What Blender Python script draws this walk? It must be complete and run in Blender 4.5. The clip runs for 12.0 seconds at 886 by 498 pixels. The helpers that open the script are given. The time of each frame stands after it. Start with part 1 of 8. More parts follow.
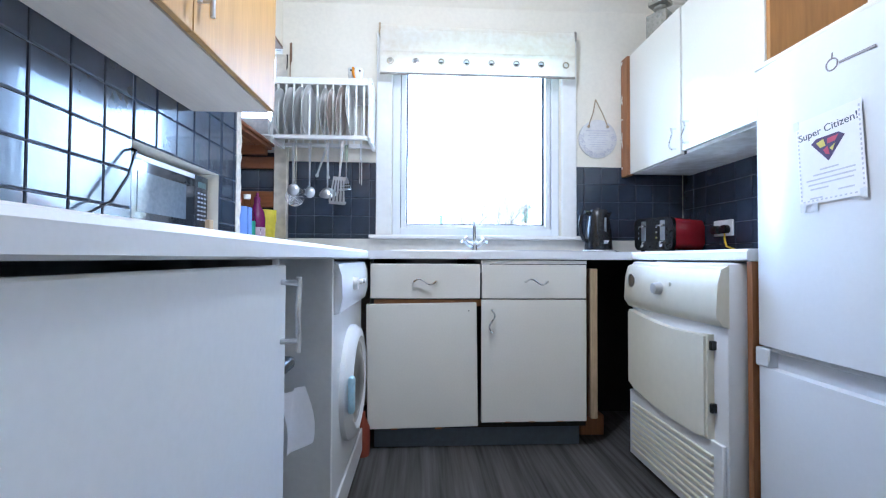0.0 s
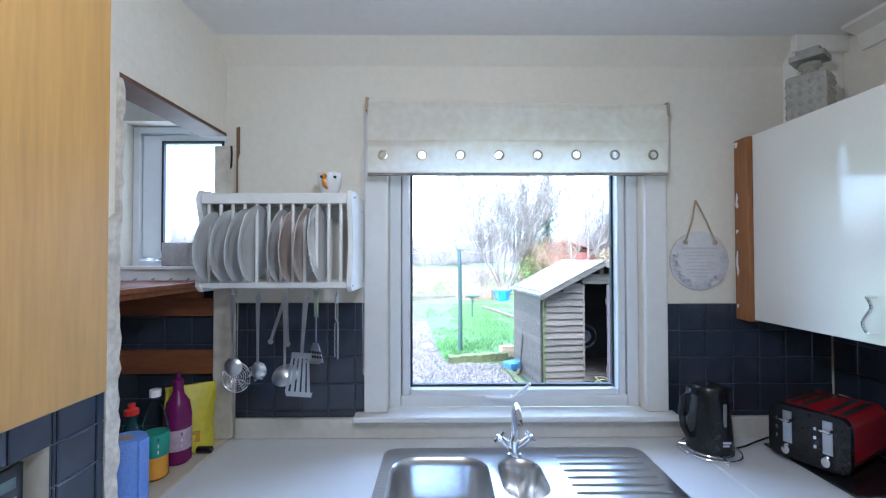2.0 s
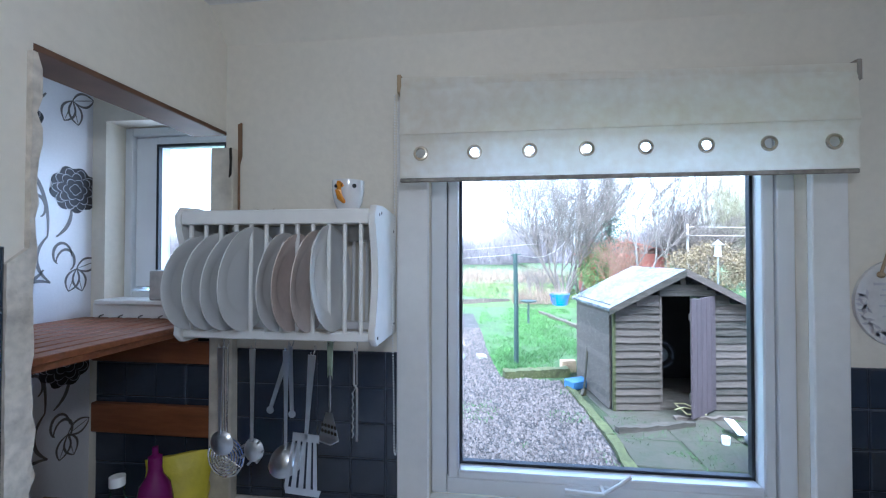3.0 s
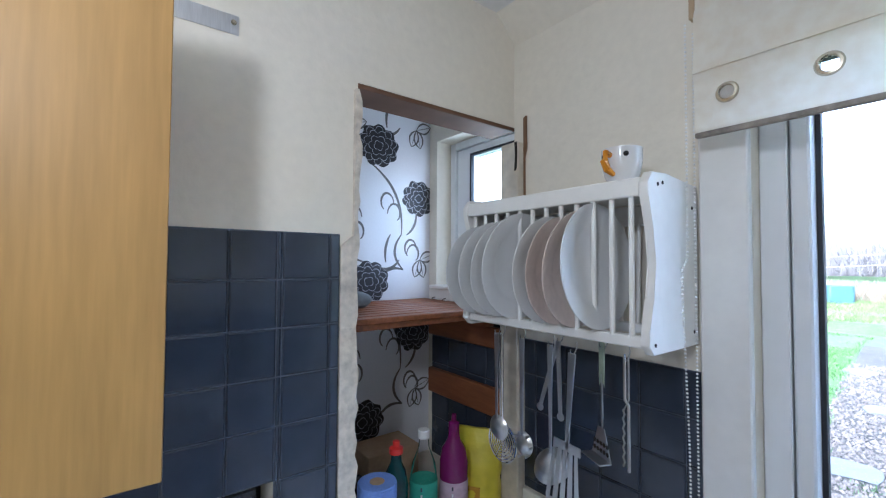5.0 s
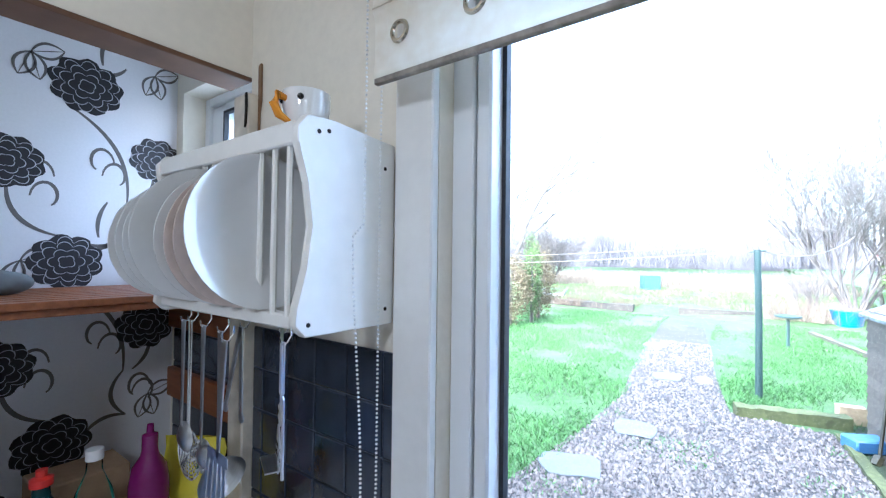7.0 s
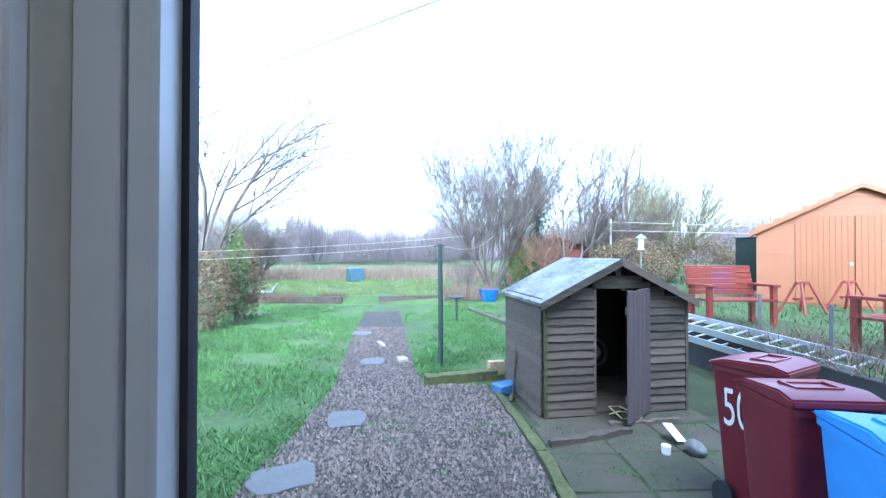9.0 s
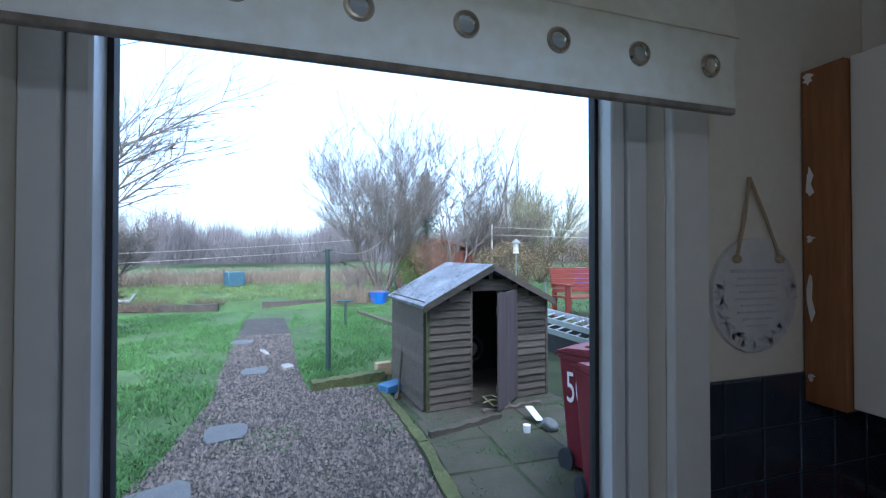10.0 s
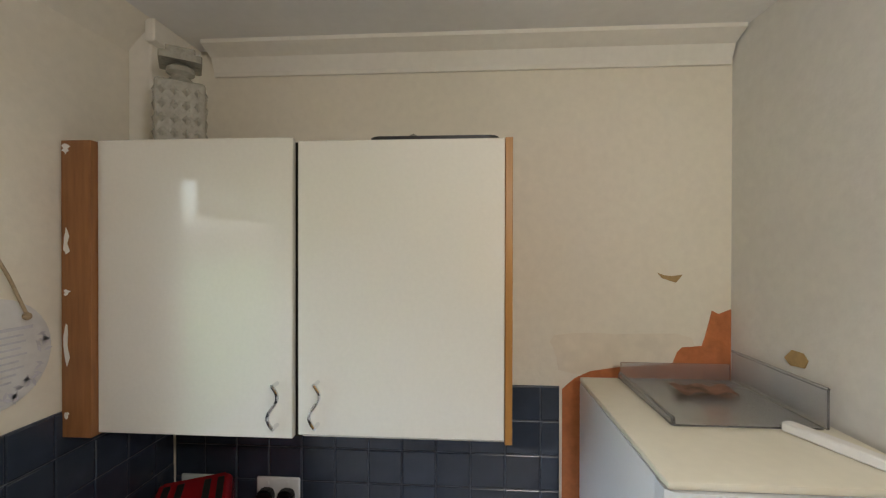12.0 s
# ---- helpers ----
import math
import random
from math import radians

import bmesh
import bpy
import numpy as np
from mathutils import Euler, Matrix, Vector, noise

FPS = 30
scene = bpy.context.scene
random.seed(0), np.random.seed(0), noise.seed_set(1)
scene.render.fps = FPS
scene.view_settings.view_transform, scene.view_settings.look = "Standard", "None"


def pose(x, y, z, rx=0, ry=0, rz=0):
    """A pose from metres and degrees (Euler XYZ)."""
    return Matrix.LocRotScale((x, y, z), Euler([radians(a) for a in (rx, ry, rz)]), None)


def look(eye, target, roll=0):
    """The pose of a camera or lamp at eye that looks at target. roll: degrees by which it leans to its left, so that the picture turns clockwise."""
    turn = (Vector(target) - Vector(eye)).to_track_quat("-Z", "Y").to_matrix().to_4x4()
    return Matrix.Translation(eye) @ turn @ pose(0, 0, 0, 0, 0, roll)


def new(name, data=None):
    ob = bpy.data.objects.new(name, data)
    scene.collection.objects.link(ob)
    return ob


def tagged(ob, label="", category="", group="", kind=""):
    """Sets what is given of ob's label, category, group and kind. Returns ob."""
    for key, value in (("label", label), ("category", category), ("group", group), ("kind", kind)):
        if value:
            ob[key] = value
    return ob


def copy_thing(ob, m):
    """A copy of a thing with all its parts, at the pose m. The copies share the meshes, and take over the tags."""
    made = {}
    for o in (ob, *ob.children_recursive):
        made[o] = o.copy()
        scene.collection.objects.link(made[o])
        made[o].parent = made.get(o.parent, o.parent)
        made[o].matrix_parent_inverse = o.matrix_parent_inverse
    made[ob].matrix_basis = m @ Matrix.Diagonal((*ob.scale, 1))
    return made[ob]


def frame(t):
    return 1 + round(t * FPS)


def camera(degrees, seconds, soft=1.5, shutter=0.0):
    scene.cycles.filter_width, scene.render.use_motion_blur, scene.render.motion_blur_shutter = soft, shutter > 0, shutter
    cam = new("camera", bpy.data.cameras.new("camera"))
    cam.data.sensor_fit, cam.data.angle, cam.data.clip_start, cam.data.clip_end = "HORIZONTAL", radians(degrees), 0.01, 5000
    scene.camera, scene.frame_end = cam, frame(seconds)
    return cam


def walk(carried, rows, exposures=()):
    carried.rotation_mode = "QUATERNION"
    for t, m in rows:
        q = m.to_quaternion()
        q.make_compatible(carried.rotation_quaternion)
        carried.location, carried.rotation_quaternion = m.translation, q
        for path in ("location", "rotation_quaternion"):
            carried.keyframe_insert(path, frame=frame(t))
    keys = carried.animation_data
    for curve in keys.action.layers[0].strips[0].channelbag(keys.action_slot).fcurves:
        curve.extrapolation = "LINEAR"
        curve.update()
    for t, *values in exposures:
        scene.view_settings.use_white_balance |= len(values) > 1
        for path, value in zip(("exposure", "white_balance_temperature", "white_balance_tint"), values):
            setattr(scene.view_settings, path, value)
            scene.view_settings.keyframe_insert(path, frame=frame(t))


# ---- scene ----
cam = camera(93.1, 12.0, 1.2)
PATH = [
    (0, (0.497, 0.233, 0.876), (0.594, 2.23, 0.92), 0.3),
    (0.5, (0.467, 0.489, 1.039), (0.602, 2.483, 1.111), -0.1),
    (1, (0.455, 0.669, 1.256), (0.551, 2.666, 1.318), -0.1),
    (1.5, (0.481, 0.837, 1.479), (0.552, 2.835, 1.528), 0.0),
    (2, (0.52, 1.063, 1.636), (0.534, 3.063, 1.672), -0.1),
    (2.5, (0.528, 1.294, 1.705), (0.428, 3.291, 1.738), 0.1),
    (3, (0.501, 1.52, 1.742), (0.263, 3.506, 1.774), -0.0),
    (3.5, (0.506, 1.712, 1.757), (-0.161, 3.597, 1.794), -0.1),
    (3.7, (0.504, 1.762, 1.766), (-0.364, 3.563, 1.802), -0.1),
    (5.3, (0.655, 1.734, 1.663), (-0.964, 2.907, 1.735), 0.4),
    (5.5, (0.696, 1.74, 1.644), (-0.927, 2.906, 1.72), 0.4),
    (6, (0.791, 1.803, 1.616), (-0.836, 2.963, 1.696), 0.3),
    (6.5, (0.807, 1.957, 1.614), (-0.699, 3.269, 1.704), -0.0),
    (7, (0.777, 2.140, 1.646), (-0.397, 3.759, 1.680), 0.7),
    (7.5, (0.763, 2.29, 1.642), (0.017, 4.146, 1.668), 0.2),
    (9.3, (0.653, 2.375, 1.637), (0.822, 4.368, 1.659), 0.2),
    (9.5, (0.647, 2.306, 1.645), (0.878, 4.292, 1.673), 0.2),
    (10, (0.693, 2.112, 1.702), (1.277, 4.025, 1.727), 0.0),
    (10.5, (0.75, 2.019, 1.765), (1.907, 3.65, 1.775), -0.2),
    (11, (0.777, 1.937, 1.795), (2.442, 3.044, 1.801), -0.2),
    (11.5, (0.779, 1.862, 1.831), (2.691, 2.449, 1.823), -0.1),
    (12, (0.763, 1.771, 1.848), (2.759, 1.9, 1.837), 0.1),
]
EXPOSURES = [(0.0, 5.2, 4700, 10), (0.5, 5.05, 4700, 10), (1.5, 4.5, 4800, 10), (2.0, 4.15, 4800, 10), (2.5, 3.9, 4700, 10), (3.5, 3.45, 4800, 10), (5.5, 4.2, 5000, 10), (6.0, 4.3, 5000, 10), (6.5, 4.3, 4950, 10), (7.0, 4.15, 4900, 10), (7.5, 3.8, 4900, 10), (9.3, 2.6, 4750, 10), (9.5, 2.5, 4750, 10), (10.0, 2.05, 4850, 10), (10.5, 1.85, 5100, 10), (11.0, 2.35, 5400, 10), (11.5, 3.3, 6100, 10), (12.0, 3.85, 6300, 10)]
BULB = 1.2
walk(cam, [(t, look(eye, target, roll)) for t, eye, target, roll in PATH], EXPOSURES)

# ---- world and light ----
world = bpy.data.worlds.new("overcast_sky")
scene.world = world
world.use_nodes = True
wn = world.node_tree
sky = wn.nodes.new("ShaderNodeTexSky")
sky.sky_type = "NISHITA"
sky.sun_disc = False
sky.sun_elevation = radians(24)
sky.sun_rotation = radians(200)
sky.dust_density = 4.0
soft_sky = wn.nodes.new("ShaderNodeHueSaturation")
soft_sky.inputs["Saturation"].default_value = 0.55
wn.links.new(sky.outputs[0], soft_sky.inputs["Color"])
wn.links.new(soft_sky.outputs[0], wn.nodes["Background"].inputs[0])
wn.nodes["Background"].inputs[1].default_value = 0.15

sun = new("sun", bpy.data.lights.new("sun", "SUN"))
sun.data.energy, sun.data.angle, sun.data.color = 1.0, radians(25), (1.0, 0.97, 0.92)
sun.matrix_world = look((0, 0, 20), (-1.5, 3.5, 10))

bulb_light = new("bulb_light", bpy.data.lights.new("bulb_light", "POINT"))
bulb_light.data.energy, bulb_light.data.color, bulb_light.data.shadow_soft_size = BULB, (1.0, 0.91, 0.79), 0.06
bulb_light.location = (0.58, 1.38, 2.1)


# ---- building helpers ----
def mat(name, color, rough=0.6, metal=0.0, vary=0.12, grain=60.0, stain=2.5, bump=0.05, stretch=(1, 1, 1), coat=0.0, rand=0.0, alpha=None, tint=None, island=0.0, glow=0.0):
    """A surface with fine grain and broad staining round one base colour."""
    m = bpy.data.materials.new(name)
    m.use_nodes = True
    nt = m.node_tree
    b = nt.nodes["Principled BSDF"]
    tc = nt.nodes.new("ShaderNodeTexCoord")
    mp = nt.nodes.new("ShaderNodeMapping")
    mp.inputs["Scale"].default_value = stretch
    nt.links.new(tc.outputs["Object"], mp.inputs[0])
    n1 = nt.nodes.new("ShaderNodeTexNoise")
    n1.inputs["Scale"].default_value, n1.inputs["Detail"].default_value = grain, 4
    n2 = nt.nodes.new("ShaderNodeTexNoise")
    n2.inputs["Scale"].default_value, n2.inputs["Detail"].default_value = stain, 3
    nt.links.new(mp.outputs[0], n1.inputs[0])
    nt.links.new(mp.outputs[0], n2.inputs[0])
    add = nt.nodes.new("ShaderNodeMath")
    add.operation = "ADD"
    nt.links.new(n1.outputs[0], add.inputs[0])
    nt.links.new(n2.outputs[0], add.inputs[1])
    last = add
    if rand:
        info = nt.nodes.new("ShaderNodeObjectInfo")
        mad = nt.nodes.new("ShaderNodeMath")
        mad.operation = "MULTIPLY_ADD"
        mad.inputs[1].default_value = rand
        nt.links.new(info.outputs["Random"], mad.inputs[0])
        nt.links.new(add.outputs[0], mad.inputs[2])
        last = mad
    if island:
        geo = nt.nodes.new("ShaderNodeNewGeometry")
        isl = nt.nodes.new("ShaderNodeMath")
        isl.operation = "MULTIPLY_ADD"
        isl.inputs[1].default_value = island
        nt.links.new(geo.outputs["Random Per Island"], isl.inputs[0])
        nt.links.new(last.outputs[0], isl.inputs[2])
        last, rand = isl, rand + island
    ramp = nt.nodes.new("ShaderNodeMapRange")
    ramp.inputs[1].default_value, ramp.inputs[2].default_value = 0.6, 1.4 + rand
    nt.links.new(last.outputs[0], ramp.inputs[0])
    mix = nt.nodes.new("ShaderNodeMix")
    mix.data_type = "RGBA"
    lo = tint if tint else tuple(c * (1 - vary) for c in color)
    hi = tuple(min(1, c * (1 + vary)) for c in color)
    mix.inputs[6].default_value, mix.inputs[7].default_value = (*lo, 1), (*hi, 1)
    nt.links.new(ramp.outputs[0], mix.inputs[0])
    nt.links.new(mix.outputs[2], b.inputs["Base Color"])
    b.inputs["Roughness"].default_value, b.inputs["Metallic"].default_value = rough, metal
    b.inputs["Coat Weight"].default_value = coat
    if bump:
        bp = nt.nodes.new("ShaderNodeBump")
        bp.inputs["Strength"].default_value, bp.inputs["Distance"].default_value = bump, 0.01
        nt.links.new(n1.outputs[0], bp.inputs["Height"])
        nt.links.new(bp.outputs[0], b.inputs["Normal"])
    if glow:
        out, tl, mx = nt.nodes["Material Output"], nt.nodes.new("ShaderNodeBsdfTranslucent"), nt.nodes.new("ShaderNodeMixShader")
        mx.inputs[0].default_value = glow
        nt.links.new(mix.outputs[2], tl.inputs[0])
        nt.links.new(b.outputs[0], mx.inputs[1])
        nt.links.new(tl.outputs[0], mx.inputs[2])
        nt.links.new(mx.outputs[0], out.inputs[0])
    if alpha is not None:
        b.inputs["Transmission Weight"].default_value = alpha
    return m


def glass_mat(name, color=(1, 1, 1), gloss=1.3):
    m = bpy.data.materials.new(name)
    m.use_nodes = True
    nt = m.node_tree
    nt.nodes.remove(nt.nodes["Principled BSDF"])
    out = nt.nodes["Material Output"]
    tr, gl = nt.nodes.new("ShaderNodeBsdfTransparent"), nt.nodes.new("ShaderNodeBsdfGlossy")
    tr.inputs[0].default_value = (*color, 1)
    gl.inputs["Roughness"].default_value = 0.01
    fr, mx = nt.nodes.new("ShaderNodeFresnel"), nt.nodes.new("ShaderNodeMixShader")
    fr.inputs[0].default_value = gloss
    nt.links.new(fr.outputs[0], mx.inputs[0])
    nt.links.new(tr.outputs[0], mx.inputs[1])
    nt.links.new(gl.outputs[0], mx.inputs[2])
    nt.links.new(mx.outputs[0], out.inputs[0])
    return m


def finish(name, bm, material, parent=None, smooth=False):
    me = bpy.data.meshes.new(name)
    bmesh.ops.recalc_face_normals(bm, faces=bm.faces)
    bm.to_mesh(me)
    bm.free()
    for mm in (material if isinstance(material, (list, tuple)) else [material]):
        me.materials.append(mm)
    if smooth:
        for p in me.polygons:
            p.use_smooth = True
        me.set_sharp_from_angle(angle=radians(38))
    ob = new(name, me)
    ob.parent = parent
    return ob


def part(name, bm, material, parent, label="", smooth=True):
    ob = finish(name, bm, material, parent, smooth)
    return tagged(ob, label)


def structure(name, bm, material, label, category, smooth=False):
    return tagged(finish(name, bm, material, None, smooth), label, category, kind="structure")


def thing(name, loc, label, category, group="", rz=0):
    ob = new(name)
    ob.empty_display_size = 0.05
    ob.matrix_basis = pose(*loc, 0, 0, rz)
    return tagged(ob, label, category, group)


def solid(name, bm, material, loc, label, category, group="", rz=0, smooth=True):
    ob = finish(name, bm, material, None, smooth)
    ob.matrix_basis = pose(*loc, 0, 0, rz)
    return tagged(ob, label, category, group)


def box(bm, x0, x1, y0, y1, z0, z1, bevel=0.0, seg=1):
    v = [bm.verts.new((x, y, z)) for x in (x0, x1) for y in (y0, y1) for z in (z0, z1)]
    fs = [bm.faces.new([v[i] for i in q]) for q in ((0, 1, 3, 2), (4, 6, 7, 5), (0, 4, 5, 1), (2, 3, 7, 6), (0, 2, 6, 4), (1, 5, 7, 3))]
    if bevel:
        es = list({e for f in fs for e in f.edges})
        bmesh.ops.bevel(bm, geom=es, offset=bevel, segments=seg, affect="EDGES", profile=0.5)
    return bm


def cube(*a, **k):
    return box(bmesh.new(), *a, **k)


def tube(bm, pts, r, sides=8, closed=False):
    """A round bar along a line of points; r may be one radius or one for each point."""
    pts = [Vector(p) for p in pts]
    rs = r if isinstance(r, (list, tuple)) else [r] * len(pts)
    rings = []
    n = len(pts)
    for i, p in enumerate(pts):
        a, b = pts[i - 1] if (i or closed) else p, pts[(i + 1) % n] if (i < n - 1 or closed) else p
        d = (b - a).normalized()
        u = d.cross(Vector((0, 0, 1)) if abs(d.z) < 0.9 else Vector((1, 0, 0))).normalized()
        w = d.cross(u)
        rings.append([bm.verts.new(p + rs[i] * (math.cos(k * math.tau / sides) * u + math.sin(k * math.tau / sides) * w)) for k in range(sides)])
    for i in range(n if closed else n - 1):
        A, B = rings[i], rings[(i + 1) % n]
        for k in range(sides):
            bm.faces.new((A[k], A[(k + 1) % sides], B[(k + 1) % sides], B[k]))
    if not closed:
        bm.faces.new(rings[0])
        bm.faces.new(rings[-1][::-1])
    return bm


def lathe(bm, profile, seg=28, center=(0, 0), axis="z", z0=0.0):
    """Turn a profile of (radius, height) round an axis."""
    rings = []
    for r, h in profile:
        ring = []
        for k in range(seg):
            c, s = max(r, 1e-4) * math.cos(k * math.tau / seg), max(r, 1e-4) * math.sin(k * math.tau / seg)
            co = (center[0] + c, center[1] + s, z0 + h) if axis == "z" else ((z0 + h, center[0] + c, center[1] + s) if axis == "x" else (center[0] + c, z0 + h, center[1] + s))
            ring.append(bm.verts.new(co))
        rings.append(ring)
    for A, B in zip(rings, rings[1:]):
        for k in range(seg):
            bm.faces.new((A[k], A[(k + 1) % seg], B[(k + 1) % seg], B[k]))
    bm.faces.new(rings[0][::-1])
    bm.faces.new(rings[-1])
    return bm


def prism(bm, outline, a, b, axis="x"):
    """An outline of 2D points pushed from a to b along an axis."""
    def co(p, h):
        return (h, p[0], p[1]) if axis == "x" else ((p[0], h, p[1]) if axis == "y" else (p[0], p[1], h))
    A, B = [bm.verts.new(co(p, a)) for p in outline], [bm.verts.new(co(p, b)) for p in outline]
    n = len(outline)
    for k in range(n):
        bm.faces.new((A[k], A[(k + 1) % n], B[(k + 1) % n], B[k]))
    bm.faces.new(A[::-1])
    bm.faces.new(B)
    return bm


def round_rect(x0, x1, y0, y1, r, n=5):
    pts = []
    for cx, cy, a0 in ((x1 - r, y1 - r, 0), (x0 + r, y1 - r, 90), (x0 + r, y0 + r, 180), (x1 - r, y0 + r, 270)):
        for k in range(n + 1):
            a = radians(a0 + 90 * k / n)
            pts.append((cx + r * math.cos(a), cy + r * math.sin(a)))
    return pts


def lettering(name, text, size, m, material, parent, label=""):
    """Words in the built-in font as a thin mesh."""
    cu = bpy.data.curves.new(name, "FONT")
    cu.body, cu.size, cu.extrude, cu.align_x = text, size, 0.0004, "CENTER"
    tmp = bpy.data.objects.new(name, cu)
    me = bpy.data.meshes.new_from_object(tmp)
    bpy.data.objects.remove(tmp)
    me.materials.append(material)
    ob = new(name, me)
    ob.parent = parent
    ob.matrix_basis = m
    return tagged(ob, label)


def wave_handle(parent, m, length=0.1, name="handle"):
    """A slim S-shaped chrome pull standing on two feet; runs along local x, out along local z."""
    bm = bmesh.new()
    n = 14
    pts = [(length * (k / n - 0.5), 0.012 * math.sin(math.tau * k / n), 0.026) for k in range(n + 1)]
    tube(bm, pts, 0.0042, 8)
    for s in (-0.5, 0.5):
        tube(bm, [(s * length, 0, 0), (s * length, 0, 0.027)], 0.005, 8)
    ob = part(name, bm, CHROME, parent, "chrome S-shaped pull")
    ob.matrix_basis = m
    return ob


# ---- materials ----
WALL = mat("cream_wall_paint", (0.80, 0.75, 0.64), 0.75, vary=0.05, grain=45, stain=1.6, bump=0.12)
CEILING = mat("white_ceiling_paint", (0.80, 0.79, 0.77), 0.85, vary=0.04, grain=30, stain=1.2, bump=0.1)
COVING = mat("coving_paint", (0.80, 0.77, 0.70), 0.7, vary=0.05, grain=40, stain=3, bump=0.06)
TRIM = mat("white_gloss_trim", (0.82, 0.81, 0.78), 0.35, vary=0.05, grain=30, stain=4, bump=0.03)
UPVC = mat("white_upvc", (0.80, 0.82, 0.84), 0.28, vary=0.03, grain=20, stain=5, bump=0.01)
RUBBER = mat("black_rubber", (0.02, 0.022, 0.028), 0.6, vary=0.2)
TILE = mat("navy_painted_tile", (0.030, 0.040, 0.062), 0.22, vary=0.25, grain=22, stain=6, bump=0.10, rand=0.35, coat=0.5)
GROUT = mat("painted_grout", (0.085, 0.10, 0.135), 0.7, vary=0.35, grain=90, stain=8, bump=0.2)
WORKTOP = mat("white_laminate_worktop", (0.78, 0.78, 0.79), 0.4, vary=0.03, grain=150, stain=2.5, bump=0.02)
CREAMDOOR = mat("cream_laminate_door", (0.76, 0.73, 0.66), 0.42, vary=0.04, grain=130, stain=2, bump=0.02)
GLOSSDOOR = mat("gloss_cream_door", (0.79, 0.76, 0.69), 0.12, vary=0.03, grain=100, stain=2, bump=0.005, coat=0.3)
CARCASS = mat("white_carcass_board", (0.74, 0.74, 0.74), 0.5, vary=0.05, grain=60)
WHITEDOOR = mat("white_laminate_door", (0.78, 0.79, 0.80), 0.3, vary=0.03, grain=80, stain=2, bump=0.01)
BEECH = mat("beech_laminate", (0.41, 0.240, 0.070), 0.5, vary=0.16, grain=9, stain=1.8, bump=0.02, stretch=(14, 14, 0.9))
BEECHEDGE = mat("pale_board_underside", (0.63, 0.56, 0.46), 0.5, vary=0.08, grain=10, stain=2, stretch=(10, 1, 1))
BROWNEDGE = mat("brown_wood_edge", (0.30, 0.13, 0.045), 0.5, vary=0.25, grain=12, stain=3, stretch=(8, 8, 0.8), bump=0.06)
PINE = mat("stained_pine", (0.24, 0.085, 0.03), 0.5, vary=0.35, grain=10, stain=4, stretch=(1.2, 9, 9), bump=0.08)
RAWPINE = mat("raw_timber", (0.50, 0.37, 0.22), 0.7, vary=0.25, grain=12, stain=3, stretch=(8, 8, 1), bump=0.1)
PLASTER = mat("broken_plaster", (0.66, 0.60, 0.51), 0.9, vary=0.3, grain=50, stain=12, bump=0.5)
TERRACOTTA = mat("bare_terracotta_wall", (0.50, 0.17, 0.06), 0.85, vary=0.25, grain=40, stain=9, bump=0.25)
PATCH = mat("bare_plaster_patch", (0.78, 0.71, 0.59), 0.85, vary=0.08, grain=30, stain=10, bump=0.15)
CHROME = mat("chrome", (0.82, 0.83, 0.85), 0.12, 1.0, vary=0.03, bump=0)
STEEL = mat("brushed_steel", (0.62, 0.63, 0.65), 0.28, 1.0, vary=0.12, grain=30, stain=6, stretch=(1, 14, 1), bump=0.01)
WHITEGOODS = mat("white_enamel", (0.80, 0.81, 0.83), 0.25, vary=0.02, grain=40, stain=2, bump=0.005)
FRIDGEWHITE = mat("white_fridge_enamel", (0.78, 0.80, 0.83), 0.3, vary=0.02, grain=90, stain=2, bump=0.02)
CREAMPLASTIC = mat("aged_cream_plastic", (0.75, 0.72, 0.60), 0.3, vary=0.04, grain=40, stain=2, bump=0.005)
BLACKPLASTIC = mat("black_plastic", (0.012, 0.013, 0.015), 0.25, vary=0.2, grain=60)
BLACKGLASS = mat("dark_oven_glass", (0.02, 0.023, 0.028), 0.06, vary=0.1, bump=0, coat=0.5)
GREYGLASS = mat("grey_door_window", (0.12, 0.14, 0.16), 0.08, vary=0.3, stain=5, bump=0, coat=0.5)
# near-black that holds the shade of voids and gaps; also small dark parts
DARK = mat("void_shade_and_dark_parts", (0.02, 0.018, 0.016), 0.9, vary=0.3)
PLINTH = mat("grey_blue_plinth", (0.10, 0.12, 0.15), 0.5, vary=0.15, grain=40)
WINDOWGLASS = glass_mat("window_glass", (0.97, 0.98, 0.98), 1.1)
CLEARGLASS = glass_mat("clear_glass", (0.86, 0.88, 0.87), 1.4)
RED = mat("red_enamel", (0.42, 0.012, 0.018), 0.25, vary=0.1, bump=0.01, coat=0.3)
YELLOW = mat("yellow_cable", (0.72, 0.52, 0.02), 0.45, vary=0.1)
WHITEPLASTIC = mat("white_plastic", (0.80, 0.80, 0.79), 0.3, vary=0.03)
CHINA = mat("white_china", (0.80, 0.80, 0.79), 0.12, vary=0.02, bump=0, coat=0.4)
PINKCHINA = mat("brown_rimmed_china", (0.70, 0.60, 0.54), 0.2, vary=0.1, bump=0, coat=0.3)
RACKWHITE = mat("rack_white_paint", (0.84, 0.83, 0.79), 0.4, vary=0.05, grain=30, stain=6)
PAPER = mat("white_paper", (0.84, 0.83, 0.84), 0.8, vary=0.03)
INK = mat("printed_ink", (0.05, 0.06, 0.09), 0.7, vary=0.2)
PALEINK = mat("pale_print", (0.55, 0.54, 0.58), 0.8, vary=0.15)
ORANGE = mat("orange_glaze", (0.75, 0.30, 0.02), 0.2, vary=0.08)
BLUEPAPER = mat("blue_paper_roll", (0.20, 0.32, 0.75), 0.9, vary=0.12, grain=120, bump=0.3)
CARD = mat("brown_card", (0.40, 0.28, 0.17), 0.9, vary=0.15)
